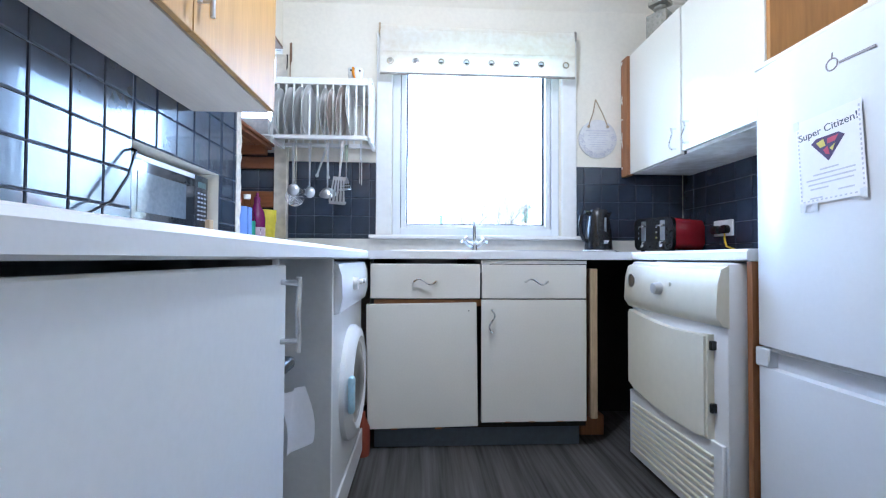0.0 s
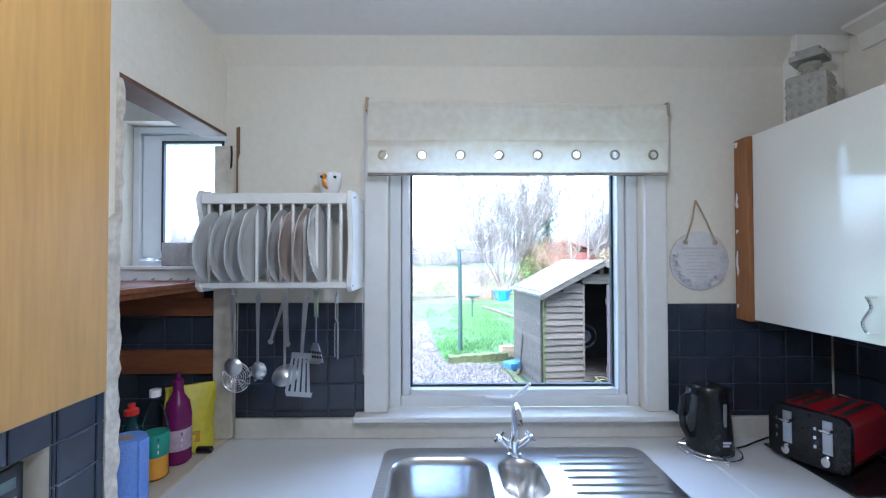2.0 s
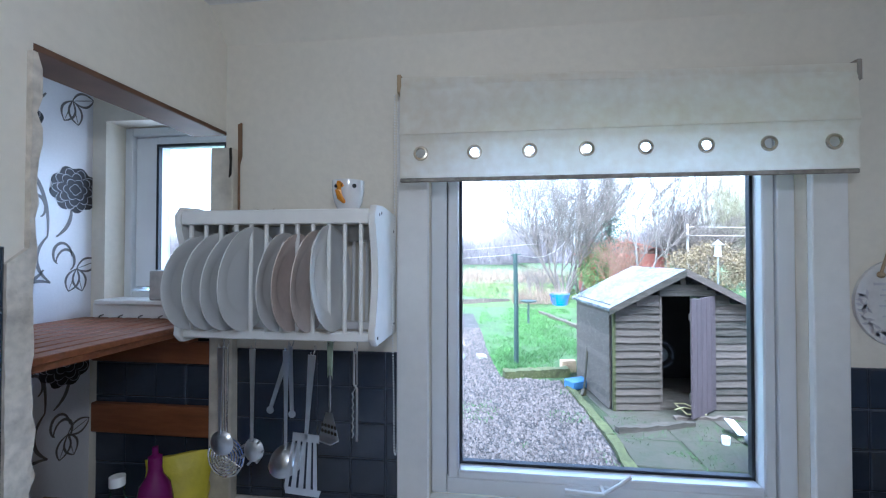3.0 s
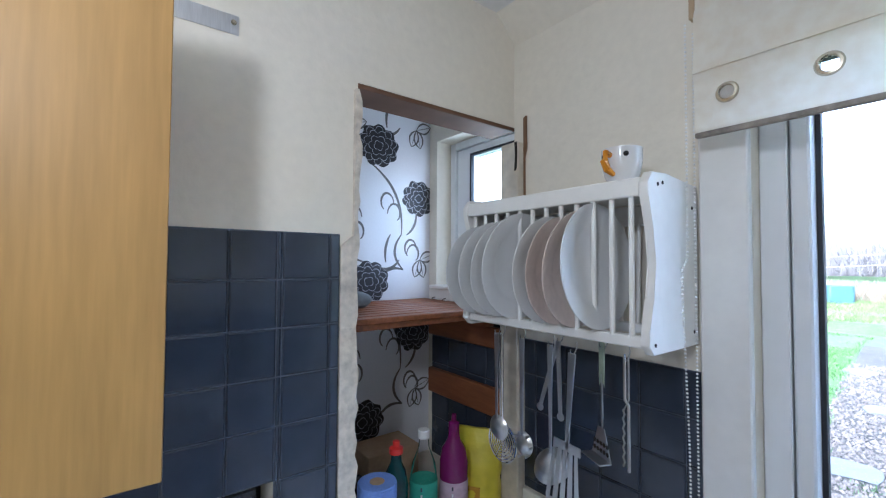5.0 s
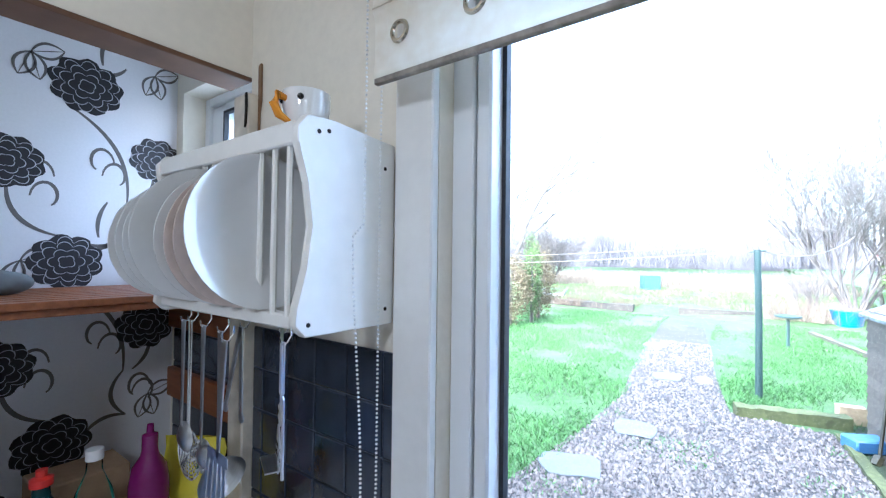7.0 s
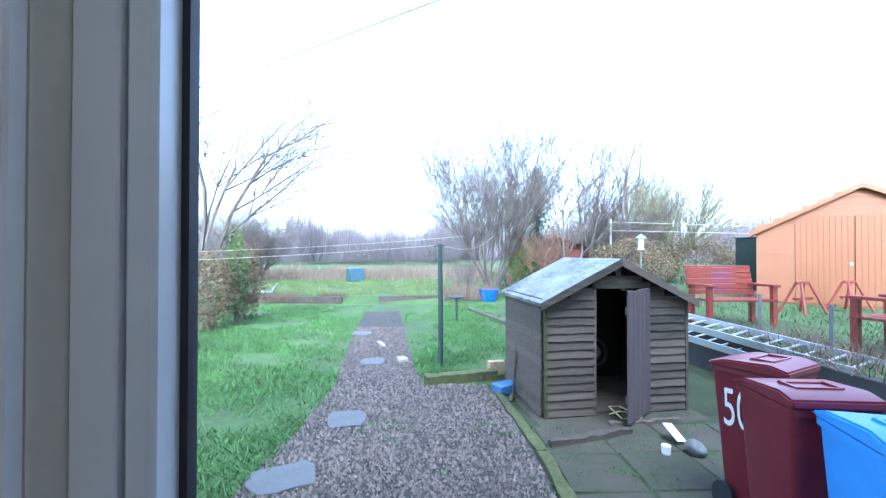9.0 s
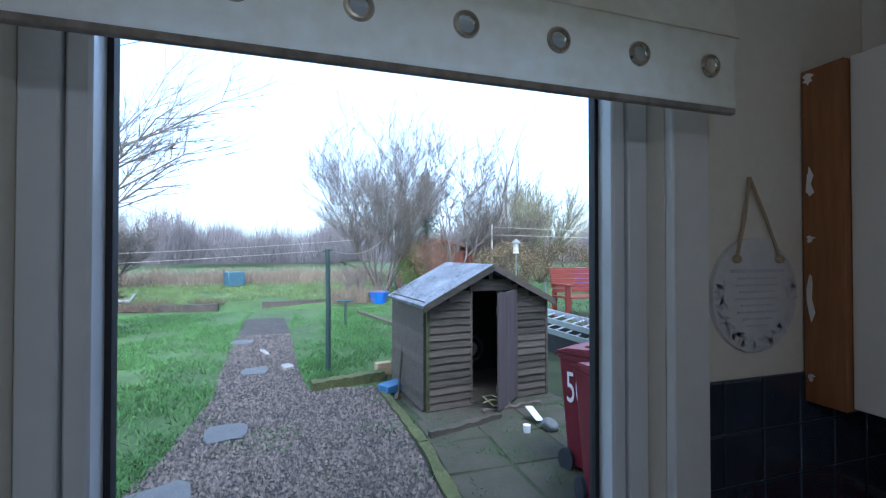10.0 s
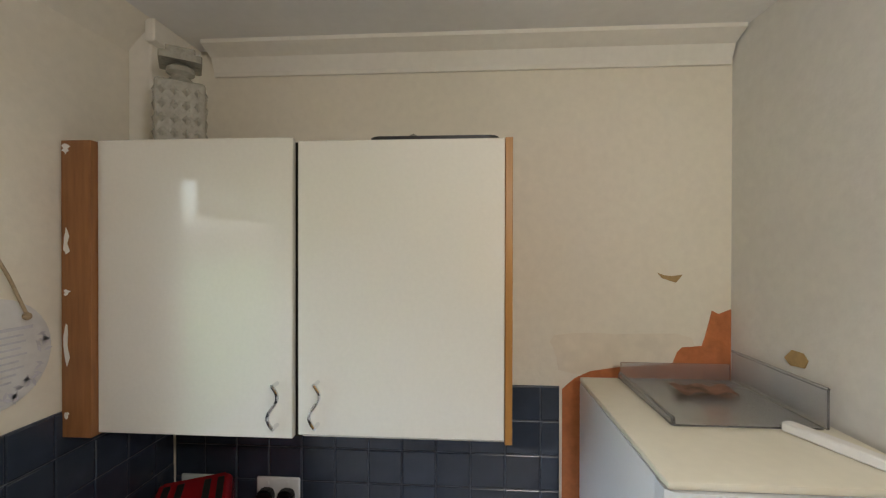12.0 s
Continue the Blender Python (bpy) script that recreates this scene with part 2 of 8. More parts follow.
PURPLE = mat("purple_bottle", (0.17, 0.010, 0.11), 0.25, vary=0.12)
DARKGREEN = mat("dark_green_liquid", (0.008, 0.045, 0.05), 0.15, vary=0.2)
SQUASHBOTTLE = glass_mat("clear_plastic", (0.985, 0.985, 0.985), 1.12)
SQUASH = mat("orange_squash", (0.85, 0.42, 0.04), 0.2, vary=0.1)
GREENLABEL = mat("green_label", (0.06, 0.36, 0.26), 0.6, vary=0.2)
YELLOWBAG = mat("yellow_bag", (0.66, 0.56, 0.03), 0.4, vary=0.2, grain=25, stain=9, bump=0.4)
REDCAP = mat("red_cap", (0.62, 0.03, 0.02), 0.35, vary=0.1)
SLATE = mat("grey_stone", (0.14, 0.15, 0.15), 0.7, vary=0.4, grain=30)
ROPE = mat("jute_rope", (0.45, 0.35, 0.23), 0.9, vary=0.2, grain=200, bump=0.5)
PLAQUE = mat("whitewashed_plaque", (0.66, 0.65, 0.64), 0.7, vary=0.1, grain=50, stain=9)
BLIND = mat("cream_blind_cloth", (0.90, 0.88, 0.80), 0.85, vary=0.05, grain=40, stain=9, bump=0.05, tint=(0.82, 0.75, 0.62), glow=0.42)
BLINDEDGE = mat("soiled_blind_edge", (0.30, 0.27, 0.23), 0.9, vary=0.45, grain=60, stain=10)
BRASS = mat("eyelet_metal", (0.55, 0.50, 0.40), 0.25, 1.0, vary=0.2)
WALLPAPER = mat("silver_wallpaper", (0.76, 0.76, 0.79), 0.38, vary=0.04, grain=160, stain=2, bump=0.03)
ROSE = mat("charcoal_rose_print", (0.018, 0.018, 0.024), 0.5, vary=0.2, grain=80)
ROSELINE = mat("silver_rose_line", (0.50, 0.50, 0.54), 0.35, vary=0.08)
STEM = mat("taupe_stem_print", (0.13, 0.12, 0.12), 0.45, vary=0.2, grain=60)
FROST = mat("frosted_plastic", (0.80, 0.82, 0.85), 0.22, vary=0.05, alpha=0.92)
CUTGLASS = mat("dusty_cut_glass", (0.52, 0.50, 0.43), 0.25, vary=0.2, grain=70, stain=15, bump=0.6, alpha=0.35)
GREYBRICKBOX = mat("grey_patterned_box", (0.46, 0.44, 0.42), 0.8, vary=0.25, grain=60, stain=18)


def carpet():
    m = mat("streaked_grey_carpet", (0.060, 0.056, 0.052), 0.95, vary=0.85, grain=60, stain=10, bump=0.5, stretch=(1, 0.035, 1))
    return m


CARPET = carpet()

# ---- room shell ----
XL, XR, YW, YB, ZC = -0.35, 2.12, 2.77, -0.9, 2.5
structure("floor", cube(-1.2, 2.4, -1.0, 2.95, -0.12, 0.0), CARPET, "dark grey carpet with fine black streaks", "floor")
structure("ceiling", cube(-1.2, 2.4, -1.0, 3.05, ZC, ZC + 0.12), CEILING, "plain off-white plaster ceiling", "ceiling")

bm = bmesh.new()
box(bm, XL, 0.309, YW, 2.92, 0, ZC)
box(bm, 1.347, XR + 0.12, YW, 2.92, 0, ZC)
box(bm, 0.309, 1.347, YW, 2.92, 0, 0.989)
box(bm, 0.309, 1.347, YW, 2.92, 2.20, ZC)
box(bm, -1.0, -0.78, YW, 2.92, 0, ZC)
box(bm, -0.78, XL, YW, 2.92, 0, 1.585)
box(bm, -0.78, XL, YW, 2.92, 2.19, ZC)
wall_window = structure("wall_north", bm, WALL, "cream painted wall round the kitchen window", "wall")

bm = bmesh.new()
WT = -0.45
box(bm, WT, XL, -0.9, 1.487, 0, ZC)
box(bm, WT, XL, 1.487, 2.012, 0, 0.93)
box(bm, WT, XL, 1.487, 2.012, 1.216, ZC)
box(bm, WT, XL, 2.012, 2.2, 0, ZC)
box(bm, WT, XL, 2.2, YW, 2.14, ZC)
box(bm, WT, XL, 2.2, YW, 0, 0.885)
wall_left = structure("wall_west", bm, WALL, "cream painted wall with a rough hatch cut into it", "wall")

wall_right = structure("wall_east", cube(XR, XR + 0.12, 0.85, YW, 0, ZC), WALL, "cream painted wall behind the wall cabinets", "wall")
structure("wall_return", cube(1.545, XR, 0.86, 0.962, 0, ZC), mat("grey_white_wall_paint", (0.74, 0.72, 0.69), 0.75, vary=0.06, grain=40, stain=2, bump=0.12), "off-white painted return wall beside the fridge", "wall")
structure("wall_near_east", cube(1.66, 1.76, -0.9, 0.86, 0, ZC), WALL, "plain cream wall", "wall")
structure("wall_south", cube(-1.0, 2.2, -1.0, -0.9, 0, ZC), WALL, "plain cream wall", "wall")
structure("door_trim", cube(1.49, 1.545, 0.85, 0.972, 0, 2.3, bevel=0.004), RAWPINE, "bare wooden door lining edge", "trim")

# pantry recess behind the hatch
PX = -0.83
wall_paper = structure("wall_pantry", cube(PX - 0.08, PX, 2.03, YW, 0, ZC), WALLPAPER, "silver wallpaper with charcoal roses and trailing stems", "wall")
structure("wall_pantry_near", cube(PX, WT, 2.02, 2.06, 0.0, ZC), WALL, "plain cream pantry wall", "wall")
structure("pantry_floor_board", cube(PX, XL + 0.028, 2.2, YW - 0.002, 0.888, 0.916, bevel=0.003), mat("pantry_board", (0.62, 0.55, 0.44), 0.6, vary=0.12, grain=20, stain=6), "cream painted board in the hatch", "shelf")
structure("hatch_lintel", cube(WT - 0.01, XL + 0.003, 2.2, YW - 0.001, 2.126, 2.139, bevel=0.002), mat("dark_brown_lintel", (0.13, 0.065, 0.035), 0.7, vary=0.3, grain=14, stain=4), "exposed brown timber over the hatch", "trim")

# rough plaster reveal of the hatch, uneven along its height
bm = bmesh.new()
random.seed(4)
N = 44
rows = []
for i in range(N + 1):
    z = 0.888 + (2.12 - 0.888) * i / N
    w = 0.004 * random.random() + (0.0 if z < 1.74 else 0.004)
    e = random.uniform(-0.006, 0.006)
    rows.append([bm.verts.new(c) for c in ((XL + 0.006 + w, (2.157 if z < 1.735 else 2.19), z), (XL + 0.006 + w, 2.203 + e, z), (WT - 0.004, 2.206 + e, z), (WT - 0.004, (2.157 if z < 1.735 else 2.19), z))])
for a, b in zip(rows, rows[1:]):
    for k in range(4):
        bm.faces.new((a[k], a[(k + 1) % 4], b[(k + 1) % 4], b[k]))
bm.faces.new(rows[0]); bm.faces.new(rows[-1][::-1])
structure("hatch_reveal", bm, PLASTER, "chipped raw plaster edge of the hatch", "trim")
structure("hatch_post", cube(XL - 0.03, XL + 0.045, 2.735, YW - 0.001, 0.917, 2.08, bevel=0.004), mat("chipped_white_post", (0.62, 0.57, 0.47), 0.7, vary=0.25, grain=25, stain=9, bump=0.3), "chipped white painted post at the hatch corner", "post")
bm = bmesh.new()
prism(bm, [(XL + 0.0455, 1.86), (XL + 0.050, 1.90), (XL + 0.049, 2.03), (XL + 0.057, 2.06), (XL + 0.056, 2.165), (XL + 0.044, 2.16), (XL + 0.0455, 2.02)], YW - 0.007, YW - 0.001, "y")
structure("corner_lath", bm, mat("raw_brown_lath", (0.22, 0.13, 0.07), 0.85, vary=0.4, grain=20, stain=8), "bare brown lath beside the hatch post", "trim")
bm = bmesh.new()
prism(bm, [(XL + 0.036, 1.985), (XL + 0.043, 1.995), (XL + 0.045, 2.05), (XL + 0.043, 2.078), (XL + 0.037, 2.075), (XL + 0.039, 2.03)], 2.7295, 2.7345, "y")
structure("hatch_chip", bm, DARK, "dark broken plaster gap at the hatch corner", "trim")

# coving and corner boxing
bm = bmesh.new()
prism(bm, [(XR - 0.085, ZC), (XR - 0.085, ZC - 0.012), (XR - 0.03, ZC - 0.034), (XR - 0.012, ZC - 0.075), (XR - 0.012, ZC - 0.09), (XR, ZC - 0.09), (XR, ZC)], 0.97, 2.62, "y")
structure("coving_east", bm, COVING, "plain white plaster coving", "coving")
bm = bmesh.new()
prism(bm, [(YW - 0.085, ZC), (YW - 0.06, ZC - 0.02), (YW - 0.02, ZC - 0.06), (YW, ZC - 0.085), (YW, ZC)], XL, 1.93, "x")
structure("coving_north", bm, WALL, "soft rounded cream coving", "coving", smooth=True)
bm = bmesh.new()
box(bm, 1.93, XR, 2.70, YW, 1.43, ZC, bevel=0.004)
box(bm, 1.905, XR, 2.67, 2.70, 2.435, ZC, bevel=0.004)
structure("corner_boxing", bm, COVING, "boxed-in corner pipe painted cream", "boxing")

# plaster scars on the east wall
for name, y0, y1, z0, z1, mm in (("patch_lower", 1.05, 1.52, 1.44, 1.58, PATCH),):
    bm = bmesh.new()
    random.seed(len(name))
    n = 26
    pts = []
    for k in range(n):
        a = math.tau * k / n
        c, s = math.cos(a), math.sin(a)
        f = 1 / max(abs(c), abs(s)) * random.uniform(0.86, 1.0)
        pts.append(((y0 + y1) / 2 + c * f * (y1 - y0) / 2, (z0 + z1) / 2 + s * f * (z1 - z0) / 2))
    prism(bm, pts, XR - 0.0025, XR, "x")
    structure("plaster_patch", bm, mm, "unpainted plaster patch on the wall", "wall patch")
bm = bmesh.new()
prism(bm, [(0.965, 1.0), (1.478, 1.0), (1.478, 1.395), (1.44, 1.43), (1.39, 1.455), (1.30, 1.47), (1.22, 1.478), (1.14, 1.482), (1.125, 1.52), (1.11, 1.535), (1.05, 1.54), (1.04, 1.57), (1.02, 1.65), (1.0, 1.64), (0.964, 1.655)], XR - 0.004, XR, "x")
structure("bare_wall_patch", bm, TERRACOTTA, "bare orange-red wall left unpainted behind the fridge", "wall patch")
bm = bmesh.new()
prism(bm, [(1.13, 1.737), (1.17, 1.750), (1.185, 1.767), (1.165, 1.760), (1.14, 1.757), (1.11, 1.762)], XR - 0.005, XR, "x")
structure("wall_chip", bm, mat("chipped_plaster_hole", (0.38, 0.26, 0.12), 0.9, vary=0.3), "small chip in the wall plaster", "wall chip")
bm = bmesh.new()
prism(bm, [(1.83, 1.555), (1.875, 1.55), (1.895, 1.565), (1.87, 1.59), (1.835, 1.59), (1.82, 1.575)], 0.962, 0.965, "y")
structure("wall_scuff", bm, mat("ochre_scuff", (0.46, 0.32, 0.14), 0.9, vary=0.2), "ochre chip in the return wall paint", "wall chip")

# ---- main window ----
bm = bmesh.new()
box(bm, 0.216, 0.309, YW - 0.022, YW, 1.014, 2.225, bevel=0.003)
box(bm, 1.347, 1.436, YW - 0.022, YW, 1.014, 2.225, bevel=0.003)
box(bm, 0.309, 1.347, YW - 0.022, YW, 2.19, 2.225, bevel=0.003)
structure("window_architrave", bm, TRIM, "cream-white painted window surround", "trim")
bm = bmesh.new()
box(bm, 0.180, 1.460, 2.700, 2.815, 0.990, 1.013, bevel=0.006, seg=2)
structure("window_sill", bm, TRIM, "white painted window sill with chipped edge", "sill")
window_1 = thing("window_1", (0, 0, 0), "white plastic-framed kitchen window with one fixed pane", "window")
window_1["kind"] = "structure"


def ring_frame(bm, x0, x1, z0, z1, w, y0, y1, bevel=0.003):
    box(bm, x0, x0 + w, y0, y1, z0, z1, bevel=bevel)
    box(bm, x1 - w, x1, y0, y1, z0, z1, bevel=bevel)
    box(bm, x0 + w, x1 - w, y0, y1, z0, z0 + w, bevel=bevel)
    box(bm, x0 + w, x1 - w, y0, y1, z1 - w, z1, bevel=bevel)
    return bm


part("outer_frame", ring_frame(bmesh.new(), 0.3095, 1.3465, 1.0135, 2.199, 0.048, 2.812, 2.91), UPVC, window_1)
part("frame_gap", ring_frame(bmesh.new(), 0.354, 1.302, 1.046, 2.156, 0.012, 2.834, 2.88, 0), RUBBER, window_1, "dark gap round the sash", smooth=False)
part("sash", ring_frame(bmesh.new(), 0.3605, 1.2955, 1.0505, 2.150, 0.0325, 2.816, 2.895, 0.005), UPVC, window_1)
part("gasket", ring_frame(bmesh.new(), 0.391, 1.265, 1.081, 2.120, 0.011, 2.860, 2.880, 0), RUBBER, window_1, "black rubber glazing seal", smooth=False)
pane = part("pane", cube(0.398, 1.258, 2.868, 2.872, 1.088, 2.113), WINDOWGLASS, window_1, smooth=False)
pane.visible_shadow = False
bm = bmesh.new()
tube(bm, [(0.83, 2.842, 1.03), (0.83, 2.80, 1.032), (0.80, 2.795, 1.034), (0.72, 2.80, 1.036)], 0.007, 8)
tube(bm, [(0.83, 2.80, 1.035), (0.87, 2.78, 1.075), (0.895, 2.775, 1.10)], 0.006, 8)
part("window_handle", bm, WHITEPLASTIC, window_1, "white window latch handle").matrix_basis = pose(-0.015, -0.026, 0.028)

# ---- pantry window ----
window_2 = thing("window_2", (0, 0, 0), "small white plastic pantry window", "window")
window_2["kind"] = "structure"
part("outer_frame", ring_frame(bmesh.new(), -0.778, -0.352, 1.59, 2.188, 0.03, 2.84, 2.91), UPVC, window_2)
bm = bmesh.new()
box(bm, -0.745, -0.658, 2.85, 2.91, 1.632, 2.155, bevel=0.005); box(bm, -0.40, -0.385, 2.85, 2.91, 1.632, 2.155)
box(bm, -0.658, -0.40, 2.85, 2.91, 1.632, 1.662); box(bm, -0.658, -0.40, 2.85, 2.91, 2.127, 2.155)
part("sash", bm, UPVC, window_2)
part("gasket", ring_frame(bmesh.new(), -0.660, -0.398, 1.66, 2.129, 0.009, 2.845, 2.86, 0), RUBBER, window_2, "black rubber glazing seal", smooth=False)
pane = part("pane", cube(-0.656, -0.402, 2.862, 2.866, 1.664, 2.125), WINDOWGLASS, window_2, smooth=False)
pane.visible_shadow = False
sky2 = bpy.data.lights.new("pantry_sky_light", "AREA")
sky2.shape, sky2.size, sky2.size_y, sky2.energy = "RECTANGLE", 0.22, 0.42, 0.11
sky2.color = (0.93, 0.97, 1.0)
new("pantry_sky_light", sky2).matrix_basis = pose(-0.515, 2.885, 1.88, -90, 0, 0)
structure("pantry_window_sill", cube(-0.778, -0.352, 2.73, 2.84, 1.585, 1.60, bevel=0.003), TRIM, "white pantry window sill", "sill")
bm = bmesh.new()
box(bm, -0.80, -0.36, 2.748, 2.769, 1.508, 1.588, bevel=0.002)
pantry_rail = solid("hook_rail", bm, TRIM, (0, 0, 0), "white rail with small dark hooks under the pantry window", "hook rail")
for k in range(6):
    bm = bmesh.new()
    x = -0.76 + 0.07 * k
    tube(bm, [(x, 2.748, 1.55), (x, 2.735, 1.548), (x, 2.73, 1.535), (x, 2.737, 1.528)], 0.002, 6)
    part("hook", bm, BLACKPLASTIC, pantry_rail)
solid("patterned_box", cube(-0.085, 0.085, -0.05, 0.05, 0, 0.095, bevel=0.004), GREYBRICKBOX, (-0.50, 2.782, 1.6), "grey patterned cardboard box on the sill", "box")

# ---- roller blind ----
blind = thing("window_blind", (0.820, 2.668, 1.952), "cream cloth blind with metal eyelets, stained, half lowered", "blind")
HALF = 0.577
EYES = [-0.518 + 0.1483 * k for k in range(8)]
prof = [(0.0, 0.0), (-0.007, 0.012), (-0.004, 0.045), (-0.005, 0.105), (-0.013, 0.125), (-0.010, 0.14), (-0.004, 0.18), (-0.006, 0.225), (-0.002, 0.245)]


def head_height(x):
    """The head of the blind hangs slightly higher at its western end."""
    return 0.275 - 0.02 * (x + HALF) / (2 * HALF)


bm = bmesh.new()
NX, NZROW = 236, 50
grid = []
for k in range(NX + 1):
    x = -HALF + 2 * HALF * k / NX
    col = []
    for i in range(NZROW + 1):
        z = 0.245 * i / NZROW
        y = float(np.interp(z, [p[1] for p in prof], [p[0] for p in prof]))
        zz = z + max(0.0, z - 0.125) / 0.12 * (head_height(x) - 0.245)
        col.append(bm.verts.new((x, y + 0.003 * noise.noise((x * 4, z * 6, 2.0)) + 0.0012 * noise.noise((x * 15, z * 11, 6.0)), zz + 0.0025 * noise.noise((x * 3, 0.5, z)))))
    grid.append(col)
for a, b in zip(grid, grid[1:]):
    for i in range(NZROW):
        cx, cz = (a[i].co.x + b[i].co.x) / 2, (a[i].co.z + a[i + 1].co.z) / 2
        if min(math.hypot(cx - e, cz - 0.073) for e in EYES) > 0.0138:
            bm.faces.new((a[i], a[i + 1], b[i + 1], b[i]))
bmesh.ops.delete(bm, geom=[v for v in bm.verts if not v.link_faces], context="VERTS")
part("cloth", bm, BLIND, blind)
part("fold_seam", cube(-HALF + 0.002, HALF - 0.002, -0.0165, -0.0135, 0.1235, 0.1265, bevel=0.0006), BLIND, blind, "raised seam across the cloth")
part("bottom_hem", cube(-HALF + 0.001, HALF - 0.001, -0.0075, 0.004, -0.006, 0.005, bevel=0.002), BLINDEDGE, blind, "grubby dark lower hem")
bm = bmesh.new()
zl, zr = head_height(-HALF), head_height(HALF)
prism(bm, [(-HALF - 0.003, zl - 0.008), (HALF + 0.003, zr - 0.008), (HALF + 0.003, zr + 0.012), (-HALF - 0.003, zl + 0.012)], -0.004, 0.079, "y")
part("head_rail", bm, BLIND, blind)
for x in EYES:
    bm = bmesh.new()
    lathe(bm, [(0.0125, -0.001), (0.014, -0.0042), (0.018, -0.0036), (0.0205, 0.0005), (0.0195, 0.001), (0.0125, 0.001), (0.0125, -0.001)], 26, (x, 0.073), "y", -0.006)
    for f in [f for f in bm.faces if len(f.verts) > 4]:
        bm.faces.remove(f)
    part("eyelet", bm, BRASS, blind, "aged metal eyelet")
for sgn, z in ((-1, zl), (1, zr)):
    part("end_bracket", cube(sgn * (HALF + 0.003) - 0.006, sgn * (HALF + 0.003) + 0.006, -0.006, 0.079, z - 0.03, z + 0.022, bevel=0.002), RAWPINE if sgn < 0 else BLINDEDGE, blind, "worn end bracket")
bm = bmesh.new()
CB = -0.735
chain = [(-0.010 - 0.026 * math.sin(math.pi * k / 40) ** 2 * (k > 20), 0.235 + (CB - 0.235) * k / 40) for k in range(41)]
chain += [(0.009 - 0.019 * math.cos(math.pi * k / 8), CB - 0.03 * math.sin(math.pi * k / 8)) for k in range(1, 8)]
chain += [(0.028, CB + (0.235 - CB) * k / 40) for k in range(41)]
carry = 0.0
for (ya, za), (yb, zb) in zip(chain, chain[1:]):
    L = math.hypot(yb - ya, zb - za)
    while carry < L:
        q = carry / L
        bmesh.ops.create_icosphere(bm, subdivisions=1, radius=0.0026, matrix=Matrix.Translation((-0.591, ya + (yb - ya) * q, za + (zb - za) * q)))
        carry += 0.008
    carry -= L
tagged(part("bead_chain", bm, WHITEPLASTIC, blind, "white plastic bead chain"), kind="stuff")

# ---- worktops ----
def worktop_section():
    return [(0.0, 0.877), (0.006, 0.873), (0.6, 0.873), (0.6, 0.91), (0.012, 0.91), (0.004, 0.907), (0.0, 0.90)]


bm = bmesh.new()
prism(bm, [(0.252 - d, z) for d, z in worktop_section()], -0.88, 2.143, "y")
structure("worktop_left", bm, WORKTOP, "white laminate worktop with rounded front edge", "worktop")
SX0, SX1, SY0, SY1 = 0.315, 1.268, 2.19, 2.66
bm = bmesh.new()
box(bm, 0.2525, SX0 + 0.012, 2.143, YW, 0.873, 0.91)
box(bm, SX1 - 0.012, 1.47, 2.143, YW, 0.873, 0.91)
box(bm, SX0 + 0.012, SX1 - 0.012, SY1 - 0.012, YW, 0.873, 0.91)
prism(bm, [(2.143 + d * (SY0 + 0.012 - 2.143) / 0.6, z) for d, z in worktop_section()], SX0 + 0.012, SX1 - 0.012, "x")
box(bm, XL, 0.2525, 2.1432, YW, 0.873, 0.91)
structure("worktop_sink", bm, WORKTOP, "white laminate worktop round the sink", "worktop")
bm = bmesh.new()
prism(bm, [(1.470 + d * (XR - 1.47) / 0.6, z) for d, z in worktop_section()], 1.447, YW, "y")
structure("worktop_right", bm, WORKTOP, "white laminate worktop over the dryer", "worktop")
bm = bmesh.new()
box(bm, XL + 0.05, 1.86, YW - 0.02, YW, 0.911, 0.9895, bevel=0.003)
structure("upstand", bm, mat("cream_upstand", (0.74, 0.71, 0.64), 0.5, vary=0.1, grain=30, stain=5), "cream painted upstand under the window", "upstand")
structure("niche_board", cube(-0.47, XL + 0.012, 1.40, 2.165, 0.911, 0.926, bevel=0.002), PLASTER, "rough filler strip along the worktop", "trim")
bm = bmesh.new()
box(bm, -0.80, WT, 1.47, 1.487, 0.93, 1.24); box(bm, -0.80, WT, 2.012, 2.03, 0.93, 1.24)
box(bm, -0.82, -0.80, 1.47, 2.03, 0.91, 1.24); box(bm, -0.80, WT, 1.487, 2.012, 0.915, 0.93); box(bm, -0.80, WT, 1.487, 2.012, 1.216, 1.235)
structure("niche_lining", bm, DARK, "dark boarded niche round the microwave", "niche")

# ---- sink ----
sink = thing("sink", (SX0, SY0, 0.91), "stainless steel one-and-a-half bowl sink with drainer", "sink")
W, D = SX1 - SX0, SY1 - SY0
bm = bmesh.new()
outer = [bm.verts.new((x, y, 0.004)) for x, y in round_rect(0, W, 0, D, 0.05)]
lip = [bm.verts.new((x, y, 0.0)) for x, y in round_rect(-0.003, W + 0.003, -0.003, D + 0.003, 0.052)]
n = len(outer)
for k in range(n):
    bm.faces.new((lip[k], lip[(k + 1) % n], outer[(k + 1) % n], outer[k]))


def bowl(bm, x0, x1, y0, y1, r, depth, z=0.004):
    rings = []
    for inset, dz in ((0, 0), (0.006, -0.006), (0.012, -0.03), (0.022, -depth + 0.03), (0.045, -depth)):
        rings.append([bm.verts.new((x, y, z + dz)) for x, y in round_rect(x0 + inset, x1 - inset, y0 + inset, y1 - inset, max(r - inset * 0.5, 0.01))])
    for a, b in zip(rings, rings[1:]):
        for k in range(len(a)):
            bm.faces.new((a[k], a[(k + 1) % len(a)], b[(k + 1) % len(a)], b[k]))
    bm.faces.new(rings[-1])
    return rings[0]


